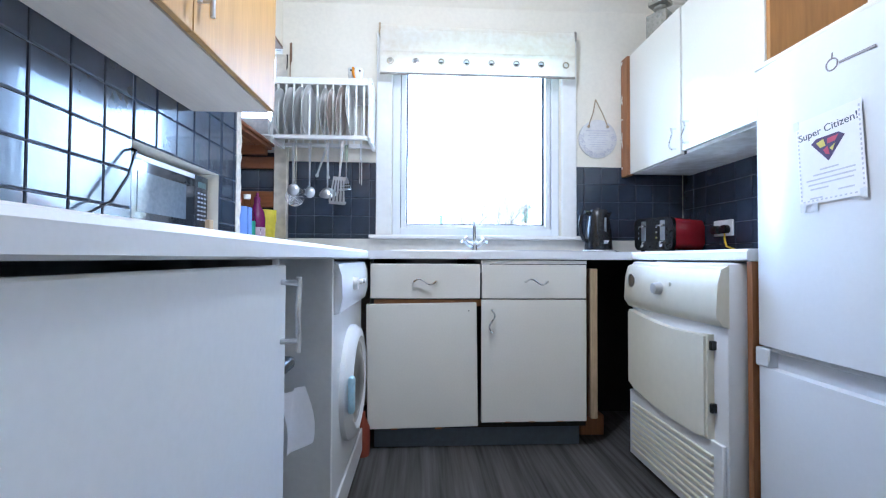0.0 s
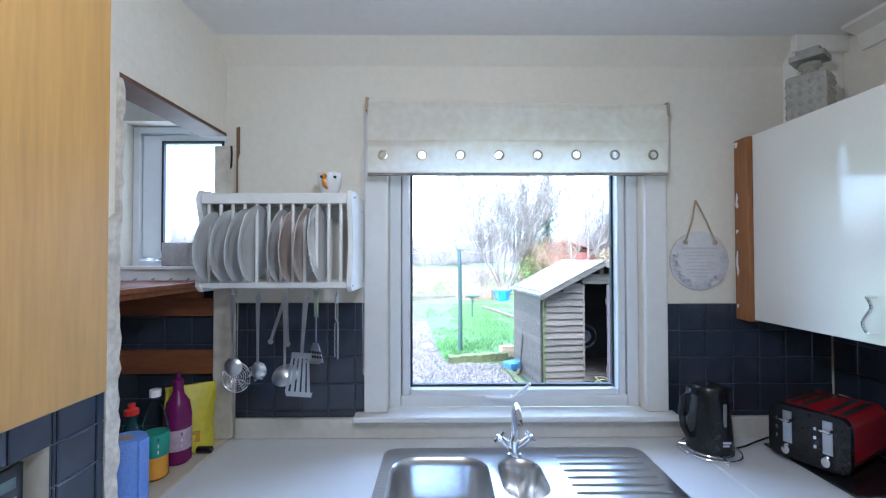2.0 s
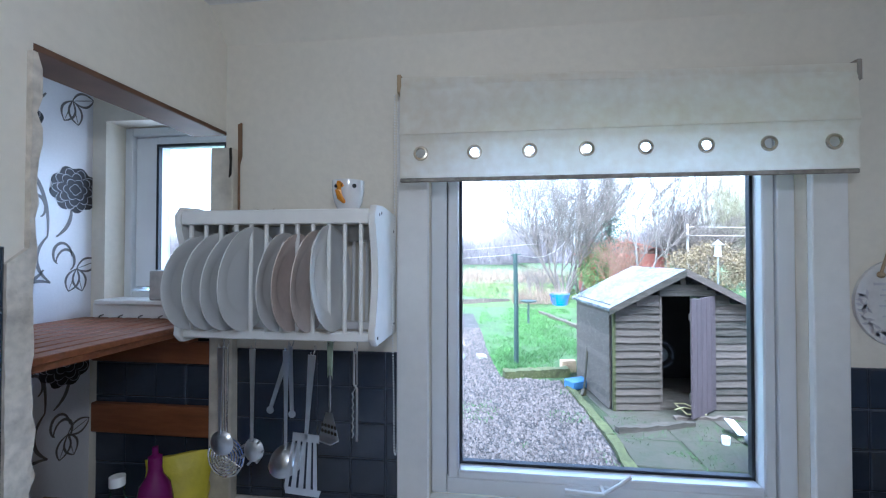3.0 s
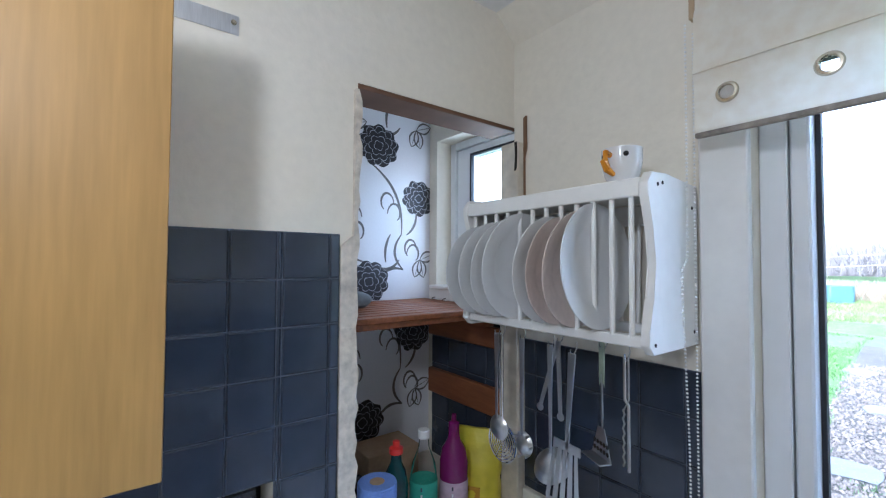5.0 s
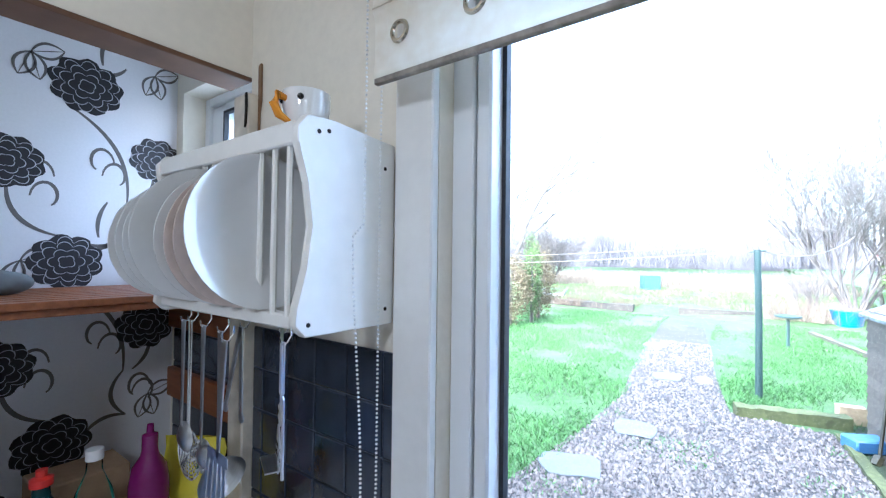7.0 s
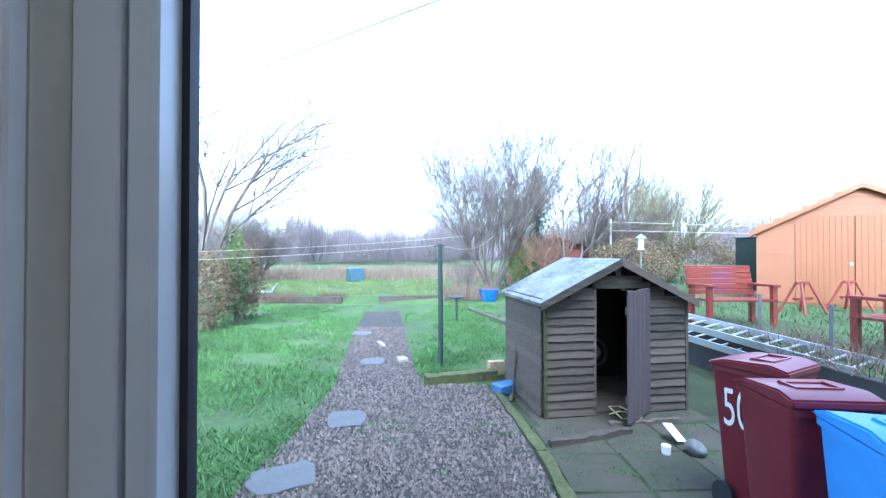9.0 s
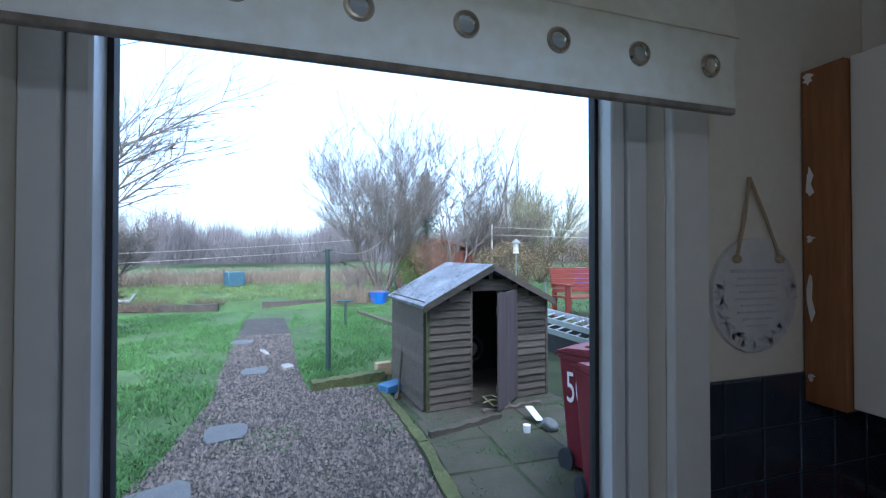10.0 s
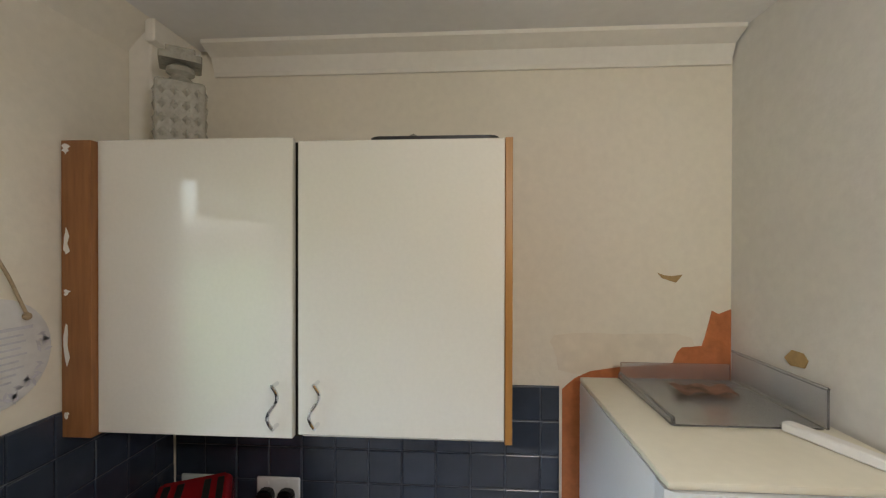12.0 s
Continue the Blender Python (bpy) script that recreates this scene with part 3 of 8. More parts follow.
h1 = bowl(bm, 0.035, 0.37, 0.045, 0.40, 0.09, 0.15)
h2 = bowl(bm, 0.40, 0.55, 0.13, 0.385, 0.07, 0.11)
edges = []
for loop in (outer, h1, h2):
    for k in range(len(loop)):
        a, b = loop[k], loop[(k + 1) % len(loop)]
        edges.append(bm.edges.get((a, b)) or bm.edges.new((a, b)))
bmesh.ops.triangle_fill(bm, use_beauty=True, use_dissolve=False, edges=edges)
part("basin", bm, STEEL, sink, smooth=True)
for k in range(8):
    y = 0.075 + k * 0.045
    bm = bmesh.new()
    tube(bm, [(0.62, y, 0.0035), (0.66, y, 0.0055), (W - 0.06, y, 0.0055), (W - 0.04, y, 0.0035)], 0.005, 6)
    part("drainer_rib", bm, STEEL, sink)
for cx, cy, dz in ((0.2, 0.22, 0.15), (0.475, 0.26, 0.11)):
    bm = bmesh.new()
    lathe(bm, [(0.032, 0), (0.032, 0.003), (0.02, 0.004), (0.0, 0.002)], 20, (cx, cy), "z", -dz + 0.004)
    part("plughole", bm, CHROME, sink)
tap = thing("mixer_tap", (0.79, 2.605, 0.914), "chrome mixer tap with two cross handles", "tap")
bm = bmesh.new()
lathe(bm, [(0.028, 0), (0.028, 0.006), (0.02, 0.012), (0.018, 0.03), (0.02, 0.05), (0.012, 0.062), (0.012, 0.085)], 20)
part("body", bm, CHROME, tap)
bm = bmesh.new()
tube(bm, [(0, 0, 0.08), (0, 0, 0.15), (0, -0.012, 0.178), (0, -0.045, 0.195), (0, -0.085, 0.188), (0, -0.11, 0.165), (0, -0.112, 0.15)], [0.011, 0.010, 0.0095, 0.009, 0.009, 0.009, 0.011], 12)
part("spout", bm, CHROME, tap)
for s in (-1, 1):
    bm = bmesh.new()
    tube(bm, [(0, 0, 0.025), (s * 0.03, 0, 0.04), (s * 0.052, -0.005, 0.062)], [0.014, 0.013, 0.011], 12)
    c = Vector((s * 0.056, -0.006, 0.067))
    for d in (Vector((0, 0.024, 0.0)), Vector((s * 0.017, 0, -0.017))):
        tube(bm, [c - d, c + d], [0.008, 0.008], 8)
    lathe(bm, [(0.013, 0), (0.011, 0.012), (0.0, 0.014)], 14, (c.x, c.y), "z", c.z - 0.004)
    part("tap_handle", bm, CHROME, tap)

# ---- sink unit ----
unit = thing("sink_cabinet", (0.258, 2.15, 0), "cream double sink cabinet with a sagging door", "cabinet")
# carcass coloured near-black, so the shade behind the doors is in its colour
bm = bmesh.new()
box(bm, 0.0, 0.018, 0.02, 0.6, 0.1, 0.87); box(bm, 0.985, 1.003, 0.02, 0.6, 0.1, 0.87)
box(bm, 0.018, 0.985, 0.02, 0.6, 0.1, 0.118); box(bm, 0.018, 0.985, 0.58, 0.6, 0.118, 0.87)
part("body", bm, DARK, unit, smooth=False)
part("front_rail", cube(0.018, 0.985, 0.022, 0.04, 0.655, 0.685), BROWNEDGE, unit, "exposed brown rail")
part("drawer_strip", cube(0.51, 1.003, 0.004, 0.02, 0.852, 0.868, bevel=0.001), TRIM, unit)
bm = bmesh.new()
box(bm, 0.02, 0.985, 0.055, 0.07, 0.002, 0.1)
part("plinth", bm, PLINTH, unit, "grey-blue kickboard")
for x0, x1, z0, z1, tilt, hx, hz in ((0.003, 0.504, 0.692, 0.85, 0.0, 0.25, 0.77), (0.512, 1.0, 0.692, 0.848, 0.0, 0.76, 0.77)):
    d = part("drawer_front", cube(x0, x1, 0.0, 0.018, z0, z1, bevel=0.0025), CREAMDOOR, unit)
    wave_handle(d, pose(hx, 0, hz, 90, 0, 0), 0.1)
door = part("door", cube(0, 0.502, 0, 0.018, 0, 0.562, bevel=0.0025), CREAMDOOR, unit, "cream door hanging askew")
door.matrix_basis = pose(-0.006, 0.0, 0.104, 0, -0.9, 0)
bm = bmesh.new()
lathe(bm, [(0.003, 0), (0.003, 0.001)], 10, (0.466, 0.525), "y", -0.0012)
part("screw_hole", bm, DARK, door, "empty screw hole")
door = part("door", cube(0.511, 1.0, 0, 0.018, 0.128, 0.686, bevel=0.0025), CREAMDOOR, unit)
wave_handle(door, pose(0.555, 0, 0.592, 90, 90, 0), 0.1)
for k in range(5):
    bm = bmesh.new()
    x = (0.1, 0.3, 0.62, 0.73, 0.86)[k]
    box(bm, x, x + 0.03, -0.0006, 0.01, (0.102 if x < 0.5 else 0.127), (0.107 if x < 0.5 else 0.132), bevel=0.001)
    part("edge_chip", bm, BROWNEDGE, unit, "chipped laminate")
solid("timber_upright", cube(0, 0.034, 0, 0.06, 0, 0.70, bevel=0.003), RAWPINE, (1.285, 2.17, 0.13), "raw timber upright beside the sink cabinet", "timber")
# added sheet: keeps the gap black where only shade would be
solid("gap_backboard", cube(0, 0.60, 0, 0.02, 0, 0.87), DARK, (1.262, 2.62, 0.0), "added dark sheet for the shade deep in the gap", "board")
solid("floor_batten", cube(0, 0.12, 0, 0.4, 0, 0.10, bevel=0.004), BROWNEDGE, (1.285, 2.30, 0.0), "brown timber block on the floor", "timber")

# ---- left base run ----
def base_unit(y0, y1):
    u = thing("base_cabinet", (0, 0, 0), "white base cabinet with curved metal handle", "cabinet", "left base cabinets")
    bm = bmesh.new()
    box(bm, XL + 0.002, 0.215, y0, y0 + 0.018, 0.1, 0.872); box(bm, XL + 0.002, 0.215, y1 - 0.018, y1, 0.1, 0.872)
    box(bm, XL + 0.002, 0.215, y0 + 0.018, y1 - 0.018, 0.1, 0.118); box(bm, XL + 0.002, XL + 0.02, y0 + 0.018, y1 - 0.018, 0.118, 0.872)
    part("body", bm, CARCASS, u, smooth=False)
    part("plinth", cube(0.15, 0.165, y0, y1, 0.002, 0.1), PLINTH, u)
    d = part("door", cube(0.217, 0.236, y0 + 0.002, y1 - 0.002, 0.115, 0.862, bevel=0.003), WHITEDOOR, u)
    bm = bmesh.new()
    yh = y1 - 0.03
    tube(bm, [(0.236, yh, 0.83), (0.268, yh, 0.828)], 0.005, 8); tube(bm, [(0.236, yh, 0.72), (0.268, yh, 0.722)], 0.005, 8)
    tube(bm, [(0.268, yh + 0.004 * math.sin(k), 0.70 + 0.0155 * k) for k in range(10)], 0.005, 8)
    part("handle", bm, STEEL, d, "brushed steel bar handle")
    return u


base_unit(0.455, 1.055)
base_unit(-0.145, 0.453)
base_unit(-0.747, -0.147)
open_unit = thing("open_shelf_unit", (0, 0, 0), "white open base unit without a door", "cabinet")
bm = bmesh.new()
box(bm, XL + 0.002, 0.215, 1.057, 1.075, 0.0, 0.872); box(bm, XL + 0.002, XL + 0.02, 1.075, 1.49, 0.0, 0.872)
part("body", bm, CARCASS, open_unit, smooth=False)
part("end_panel", cube(XL + 0.002, 0.232, 1.49, 1.508, 0.0, 0.872, bevel=0.001), CARCASS, open_unit)
part("shelf", cube(XL + 0.02, 0.06, 1.076, 1.489, 0.60, 0.618, bevel=0.001), CARCASS, open_unit)
solid("black_tray", cube(0, 0.30, 0, 0.15, 0, 0.03, bevel=0.012, seg=3), BLACKPLASTIC, (-0.095, 1.08, 0.619), "black plastic tray lying on the shelf", "tray")
bm = bmesh.new()
g = [[bm.verts.new((0.205 + 0.012 * math.sin(3 * i / 6 + j) , 1.10 + 0.22 * j / 6 + 0.01 * i, 0.60 - 0.16 * i / 6 - 0.05 * j / 6)) for j in range(7)] for i in range(7)]
for i in range(6):
    for j in range(6):
        bm.faces.new((g[i][j], g[i + 1][j], g[i + 1][j + 1], g[i][j + 1]))
bmesh.ops.solidify(bm, geom=bm.faces[:], thickness=0.002)
solid("hanging_cloth", bm, PAPER, (0, 0, 0), "white cloth hanging from the open shelf", "cloth")

# ---- washing machine ----
wm = thing("washing_machine", (0.24, 1.82, 0), "white front-loading washing machine under the worktop", "washing machine")
bm = bmesh.new()
box(bm, -0.55, -0.012, -0.295, 0.295, 0.015, 0.862, bevel=0.012, seg=2)
part("body", bm, WHITEGOODS, wm)
bm = bmesh.new()
prism(bm, [(-0.012, 0.70), (0.004, 0.705), (0.014, 0.75), (0.012, 0.82), (0.0, 0.857), (-0.012, 0.86)], -0.292, 0.292, "y")
part("control_panel", bm, WHITEGOODS, wm)
for y in (-0.08, 0.02, 0.1):
    bm = bmesh.new()
    lathe(bm, [(0.024 if y < 0 else 0.011, 0), (0.022 if y < 0 else 0.01, 0.02), (0.0, 0.022)], 18, (y, 0.785), "x", 0.01)
    part("knob", bm, WHITEPLASTIC, wm)
bm = bmesh.new()
lathe(bm, [(0.205, 0), (0.205, 0.016), (0.19, 0.034), (0.165, 0.04), (0.145, 0.03), (0.14, 0.01)], 36, (0.0, 0.42), "x", -0.012)
dr = part("door_ring", bm, WHITEGOODS, wm)
bm = bmesh.new()
lathe(bm, [(0.146, 0.03), (0.13, 0.026), (0.08, 0.045), (0.0, 0.055)], 32, (0.0, 0.42), "x", -0.012)
part("door_glass", bm, BLACKGLASS, dr, "dark domed door glass")
bm = bmesh.new()
box(bm, 0.018, 0.04, -0.215, -0.18, 0.37, 0.49, bevel=0.01, seg=2)
part("door_catch", bm, mat("pale_blue_plastic", (0.42, 0.62, 0.75), 0.4), dr, "pale blue door catch")
part("kick_flap", cube(-0.012, -0.002, -0.29, 0.29, 0.03, 0.13, bevel=0.004), WHITEGOODS, wm)
for sx in (-0.5, -0.06):
    for sy in (-0.26, 0.26):
        bm = bmesh.new(); lathe(bm, [(0.02, 0), (0.02, 0.016)], 12, (sx, sy))
        part("foot", bm, BLACKPLASTIC, wm)
solid("rust_red_bottle", lathe(bmesh.new(), [(0.03, 0), (0.032, 0.01), (0.032, 0.12), (0.012, 0.17), (0.012, 0.19)], 16), mat("dull_red_plastic", (0.28, 0.06, 0.03), 0.5), (0.235, 2.145 - 0.01, 0), "dull red bottle on the floor by the washing machine", "bottle")

# ---- tumble dryer ----
dry = thing("tumble_dryer", (1.42, 1.785, 0), "aged white tumble dryer with cream door", "tumble dryer")
part("body", cube(0.018, 0.60, -0.298, 0.298, 0.012, 0.866, bevel=0.012, seg=2), WHITEGOODS, dry)
bm = bmesh.new()
prism(bm, [(0.03, 0.66), (0.004, 0.668), (-0.018, 0.70), (-0.012, 0.80), (0.0, 0.845), (0.03, 0.86)], -0.296, 0.296, "y")
part("control_panel", bm, CREAMPLASTIC, dry, "cream control fascia")
bm = bmesh.new()
pts = []
for k in range(13):
    u = k / 12
    pts.append((-0.235 + 0.515 * u, 0.655 - 0.055 * math.sin(math.pi * u * 0.5) * (1 - u) - 0.02 * (1 - u)))
for k in range(13):
    u = 1 - k / 12
    pts.append((-0.235 + 0.515 * u, 0.335 - 0.035 * (1 - u) - 0.02 * math.sin(math.pi * u)))
prism(bm, pts, -0.012, 0.02, "x")
bmesh.ops.bevel(bm, geom=[e for e in bm.edges if all(v.co.x < -0.011 for v in e.verts)], offset=0.008, segments=2, affect="EDGES")
part("door", bm, CREAMPLASTIC, dry, "bowed cream door")
for z in (0.40, 0.60):
    part("hinge", cube(0.0, 0.02, -0.248, -0.236, z - 0.015, z + 0.015, bevel=0.002), BLACKPLASTIC, dry)
bm = bmesh.new(); lathe(bm, [(0.0, -0.03), (0.02, -0.028), (0.023, -0.005), (0.026, 0.0)], 20, (0.02, 0.765), "x", -0.012)
part("dial", bm, STEEL, dry, "silver programme dial")
bm = bmesh.new(); lathe(bm, [(0.0, -0.006), (0.008, -0.005), (0.009, 0.0)], 14, (-0.045, 0.785), "x", -0.014)
part("button", bm, CREAMPLASTIC, dry)
bm = bmesh.new(); lathe(bm, [(0.028, 0), (0.028, 0.002)], 20, (0.235, 0.785), "x", -0.016)
lg = part("badge", bm, STEEL, dry, "small silver oval badge")
part("vent_panel", cube(0.004, 0.018, -0.29, 0.29, 0.02, 0.30, bevel=0.003), WHITEGOODS, dry)
for k in range(9):
    part("vent_slat", cube(-0.004, 0.006, -0.25, 0.26, 0.05 + 0.024 * k, 0.062 + 0.024 * k, bevel=0.002), CREAMPLASTIC, dry)
for sx in (0.06, 0.55):
    for sy in (-0.26, 0.26):
        bm = bmesh.new(); lathe(bm, [(0.02, 0), (0.02, 0.014)], 12, (sx, sy))
        part("foot", bm, BLACKPLASTIC, dry)
solid("worktop_end_panel", cube(0, 0.62, 0, 0.02, 0, 0.871, bevel=0.001), BROWNEDGE, (1.485, 1.448, 0), "brown wooden end panel beside the fridge", "panel")

# ---- fridge ----
fr = thing("fridge_freezer", (1.487, 1.208, 0), "white fridge freezer with a certificate taped to it", "fridge")
FW = 0.232
part("body", cube(0.05, 0.57, -FW, FW, 0.02, 1.438, bevel=0.006, seg=2), FRIDGEWHITE, fr)
part("top_cap", cube(0.0, 0.57, -FW, FW, 1.439, 1.455, bevel=0.006, seg=2), CREAMPLASTIC, fr, "yellowed top panel")
bm = bmesh.new()
prism(bm, [(0.048, -FW), (0.048, FW), (0.012, FW), (0.002, FW - 0.012), (-0.006, 0.1), (-0.008, 0.0), (-0.006, -0.1), (0.002, -FW + 0.012), (0.012, -FW)], 0.628, 1.436, "z")
fdoor = part("fridge_door", bm, FRIDGEWHITE, fr)
bm = bmesh.new()
prism(bm, [(0.048, -FW), (0.048, FW), (0.012, FW), (0.002, FW - 0.012), (-0.006, 0.1), (-0.008, 0.0), (-0.006, -0.1), (0.002, -FW + 0.012), (0.012, -FW)], 0.06, 0.566, "z")
part("freezer_door", bm, FRIDGEWHITE, fr)
bm = bmesh.new()
box(bm, 0.026, 0.048, -FW + 0.002, FW - 0.05, 0.566, 0.621); box(bm, -0.002, 0.048, FW - 0.05, FW, 0.566, 0.621, bevel=0.004)
box(bm, 0.004, 0.03, -FW + 0.002, FW - 0.05, 0.614, 0.626, bevel=0.003)
part("grip_recess", bm, mat("shaded_grip", (0.66, 0.68, 0.72), 0.35, vary=0.03), fr, "recessed door grip")
for s in (-0.2, 0.2):
    bm = bmesh.new(); lathe(bm, [(0.018, 0), (0.018, 0.02)], 12, (0.1, s)); part("foot", bm, BLACKPLASTIC, fr)
    bm = bmesh.new(); lathe(bm, [(0.018, 0), (0.018, 0.02)], 12, (0.55, s)); part("foot", bm, BLACKPLASTIC, fr)
bm = bmesh.new()
tube(bm, [(-0.0075, -0.02 + 0.014 * math.cos(k * math.tau / 16), 1.348 + 0.014 * math.sin(k * math.tau / 16)) for k in range(16)], 0.0022, 6, closed=True)
tube(bm, [(-0.0075, -0.02, 1.362), (-0.0075, -0.022, 1.376)], 0.002, 6)
box(bm, -0.0085, -0.006, -0.118, -0.038, 1.342, 1.348)
part("maker_badge", bm, mat("badge_grey", (0.30, 0.28, 0.30), 0.4, 0.3), fdoor, "small grey badge shape")
# certificate, slightly askew
sheet = thing("certificate", (1.4765, 1.19, 1.14), "white printed certificate taped to the fridge door", "certificate")
sheet.matrix_basis = pose(1.4765, 1.196, 1.128, 0, 0, -90) @ pose(0, 0, 0, 90, 0, 0) @ pose(0, 0, 0, 0, 0, 3) @ Matrix.Diagonal((0.94, 0.91, 1, 1))
part("sheet", cube(-0.088, 0.088, -0.12, 0.12, 0, 0.0008), PAPER, sheet, smooth=False)
lettering("title", "Super Citizen!", 0.028, pose(0, 0.068, 0.001, 0, 0, 4), INK, sheet, "dark printed title")
bm = bmesh.new()
prism(bm, [(-0.045, 0.045), (-0.03, 0.056), (0.03, 0.056), (0.045, 0.045), (0.0, -0.012)], 0.0008, 0.0014, "z")
em = part("emblem", bm, mat("emblem_dark", (0.06, 0.03, 0.10), 0.6), sheet, "dark printed shield shape", smooth=False)
bm = bmesh.new(); prism(bm, [(-0.03, 0.044), (-0.01, 0.05), (-0.005, 0.03), (-0.02, 0.028)], 0.0014, 0.0018, "z"); prism(bm, [(0.005, 0.02), (0.02, 0.03), (0.012, 0.012)], 0.0014, 0.0018, "z")
part("emblem_yellow", bm, mat("emblem_yellow", (0.62, 0.50, 0.10), 0.6), em, smooth=False)
bm = bmesh.new(); prism(bm, [(0.0, 0.048), (0.03, 0.05), (0.02, 0.036), (0.0, 0.034)], 0.0014, 0.0018, "z"); prism(bm, [(-0.012, 0.02), (0.0, 0.028), (0.004, 0.004), (-0.006, 0.008)], 0.0014, 0.0018, "z")
part("emblem_red", bm, mat("emblem_red", (0.45, 0.05, 0.10), 0.6), em, smooth=False)
for k, (w, x) in enumerate(((0.05, 0), (0.11, 0.01), (0.13, 0), (0.12, 0), (0.05, -0.03), (0.04, 0.04), (0.035, -0.04))):
    part("text_line", cube(x - w / 2, x + w / 2, -0.032 - 0.0125 * k, -0.028 - 0.0125 * k, 0.0008, 0.0013), PALEINK, sheet, smooth=False)
bm = bmesh.new()
for s in (-1, 1):
    for k in range(18):
        box(bm, s * 0.082 - 0.002, s * 0.082 + 0.002, -0.108 + 0.0123 * k, -0.102 + 0.0123 * k, 0.0008, 0.0012)
for k in range(13):
    box(bm, -0.078 + 0.0125 * k, -0.072 + 0.0125 * k, -0.113, -0.109, 0.0008, 0.0012)
part("border_pattern", bm, PALEINK, sheet, smooth=False)
for x, y in ((-0.086, 0.112), (-0.08, -0.126), (-0.045, -0.128), (0.08, -0.115)):
    part("tape", cube(x - 0.008, x + 0.008, y - 0.012, y + 0.012, 0.0008, 0.0016), mat("clear_tape", (0.75, 0.77, 0.80), 0.1), sheet, "bit of clear tape")

# on the fridge
tray = thing("fridge_drawer_tray", (1.88, 1.165, 1.4565), "frosted clear plastic fridge drawer lying on the fridge", "plastic tray")
part("base", cube(-0.17, 0.16, -0.15, 0.16, 0, 0.004), FROST, tray)
part("side", cube(-0.17, 0.16, -0.163, -0.157, 0.0, 0.085, bevel=0.001), FROST, tray)
part("back", cube(0.154, 0.16, -0.15, 0.16, 0.0, 0.05, bevel=0.001), FROST, tray)
part("rim", cube(-0.17, 0.16, 0.156, 0.166, 0.0, 0.02, bevel=0.002), FROST, tray)
bm = bmesh.new(); tube(bm, [(-0.17, -0.16, 0.087), (0.16, -0.16, 0.087)], 0.004, 6)
part("lip", bm, FROST, tray)
bm = bmesh.new()
g = [[bm.verts.new((0.0 + 0.07 * i / 4, -0.075 + 0.15 * j / 8, 0.006 + 0.012 * abs(math.sin(j * 0.9 + i * 0.3)))) for j in range(9)] for i in range(5)]
for i in range(4):
    for j in range(8):
        bm.faces.new((g[i][j], g[i + 1][j], g[i + 1][j + 1], g[i][j + 1]))
bmesh.ops.solidify(bm, geom=bm.faces[:], thickness=0.0012)
solid("crumpled_leaflet", bm, mat("printed_leaflet", (0.30, 0.17, 0.12), 0.5, vary=0.8, grain=35, stain=14), (1.87, 1.16, 1.462), "crumpled printed leaflet in the tray", "leaflet")
solid("white_strip", cube(0, 0.22, -0.014, 0.014, 0, 0.02, bevel=0.003), WHITEPLASTIC, (1.50, 1.02, 1.4565), "white plastic strip on the fridge top", "plastic strip", rz=20)

# ---- right wall cabinets ----
cab = thing("wall_cabinet", (1.74, 2.19, 1.385), "gloss cream two-door wall cabinet with S-shaped handles", "cabinet")
STAINED = mat("stained_white_board", (0.66, 0.65, 0.62), 0.45, vary=0.2, grain=18, stain=7, tint=(0.45, 0.40, 0.33))
part("bottom_board", cube(0.022, 0.379, -0.5, 0.497, 0.0, 0.018), STAINED, cab, "stained white underside", smooth=False)
part("top_board", cube(0.022, 0.379, -0.5, 0.497, 0.70, 0.718), STAINED, cab, smooth=False)
part("divider", cube(0.022, 0.36, -0.018, 0.0, 0.0185, 0.6995), STAINED, cab, smooth=False)
part("back_board", cube(0.3605, 0.379, -0.5, 0.497, 0.0185, 0.6995), STAINED, cab, smooth=False)
part("end_panel", cube(0.006, 0.38, -0.518, -0.5005, 0.0, 0.718, bevel=0.001), mat("orange_wood_end", (0.42, 0.20, 0.05), 0.4, vary=0.2, grain=10, stain=3, stretch=(6, 6, 0.7)), cab, "varnished orange wood end")
part("filler_strip", cube(-0.017, 0.02, 0.4985, 0.575, -0.004, 0.720, bevel=0.001), BROWNEDGE, cab, "brown filler strip with flaked paint")
random.seed(5)
for z, h in ((0.70, 0.03), (0.47, 0.08), (0.35, 0.02), (0.22, 0.12), (0.05, 0.02)):
    bm = bmesh.new()
    pts = [(0.562 + random.uniform(0.3, 1) * (0.012 if k % 2 else 0.006) * math.cos(k * math.tau / 12) * 1.2, z + random.uniform(0.6, 1) * h / 2 * math.sin(k * math.tau / 12)) for k in range(12)]
    prism(bm, pts, -0.0184, -0.0168, "x")
    part("paint_flake", bm, TRIM, cab, smooth=False)
d1 = part("door", cube(0.0, 0.02, 0.0045, 0.4975, 0.002, 0.724, bevel=0.002), GLOSSDOOR, cab)
wave_handle(d1, pose(0, 0.042, 0.085, 0, -90, 0) @ pose(0, 0, 0, 0, 0, 0), 0.1)
d2 = part("door", cube(0.0, 0.02, -0.499, -0.0085, 0.012, 0.715, bevel=0.002), GLOSSDOOR, cab)
wave_handle(d2, pose(0, -0.058, 0.09, 0, -90, 0), 0.1)
# solid dark strip over the divider edge, painted shade for the open gap
part("door_gap", cube(0.021, 0.024, -0.012, 0.01, 0.0, 0.716), DARK, cab, "dark strip as the shade between the doors", smooth=False)
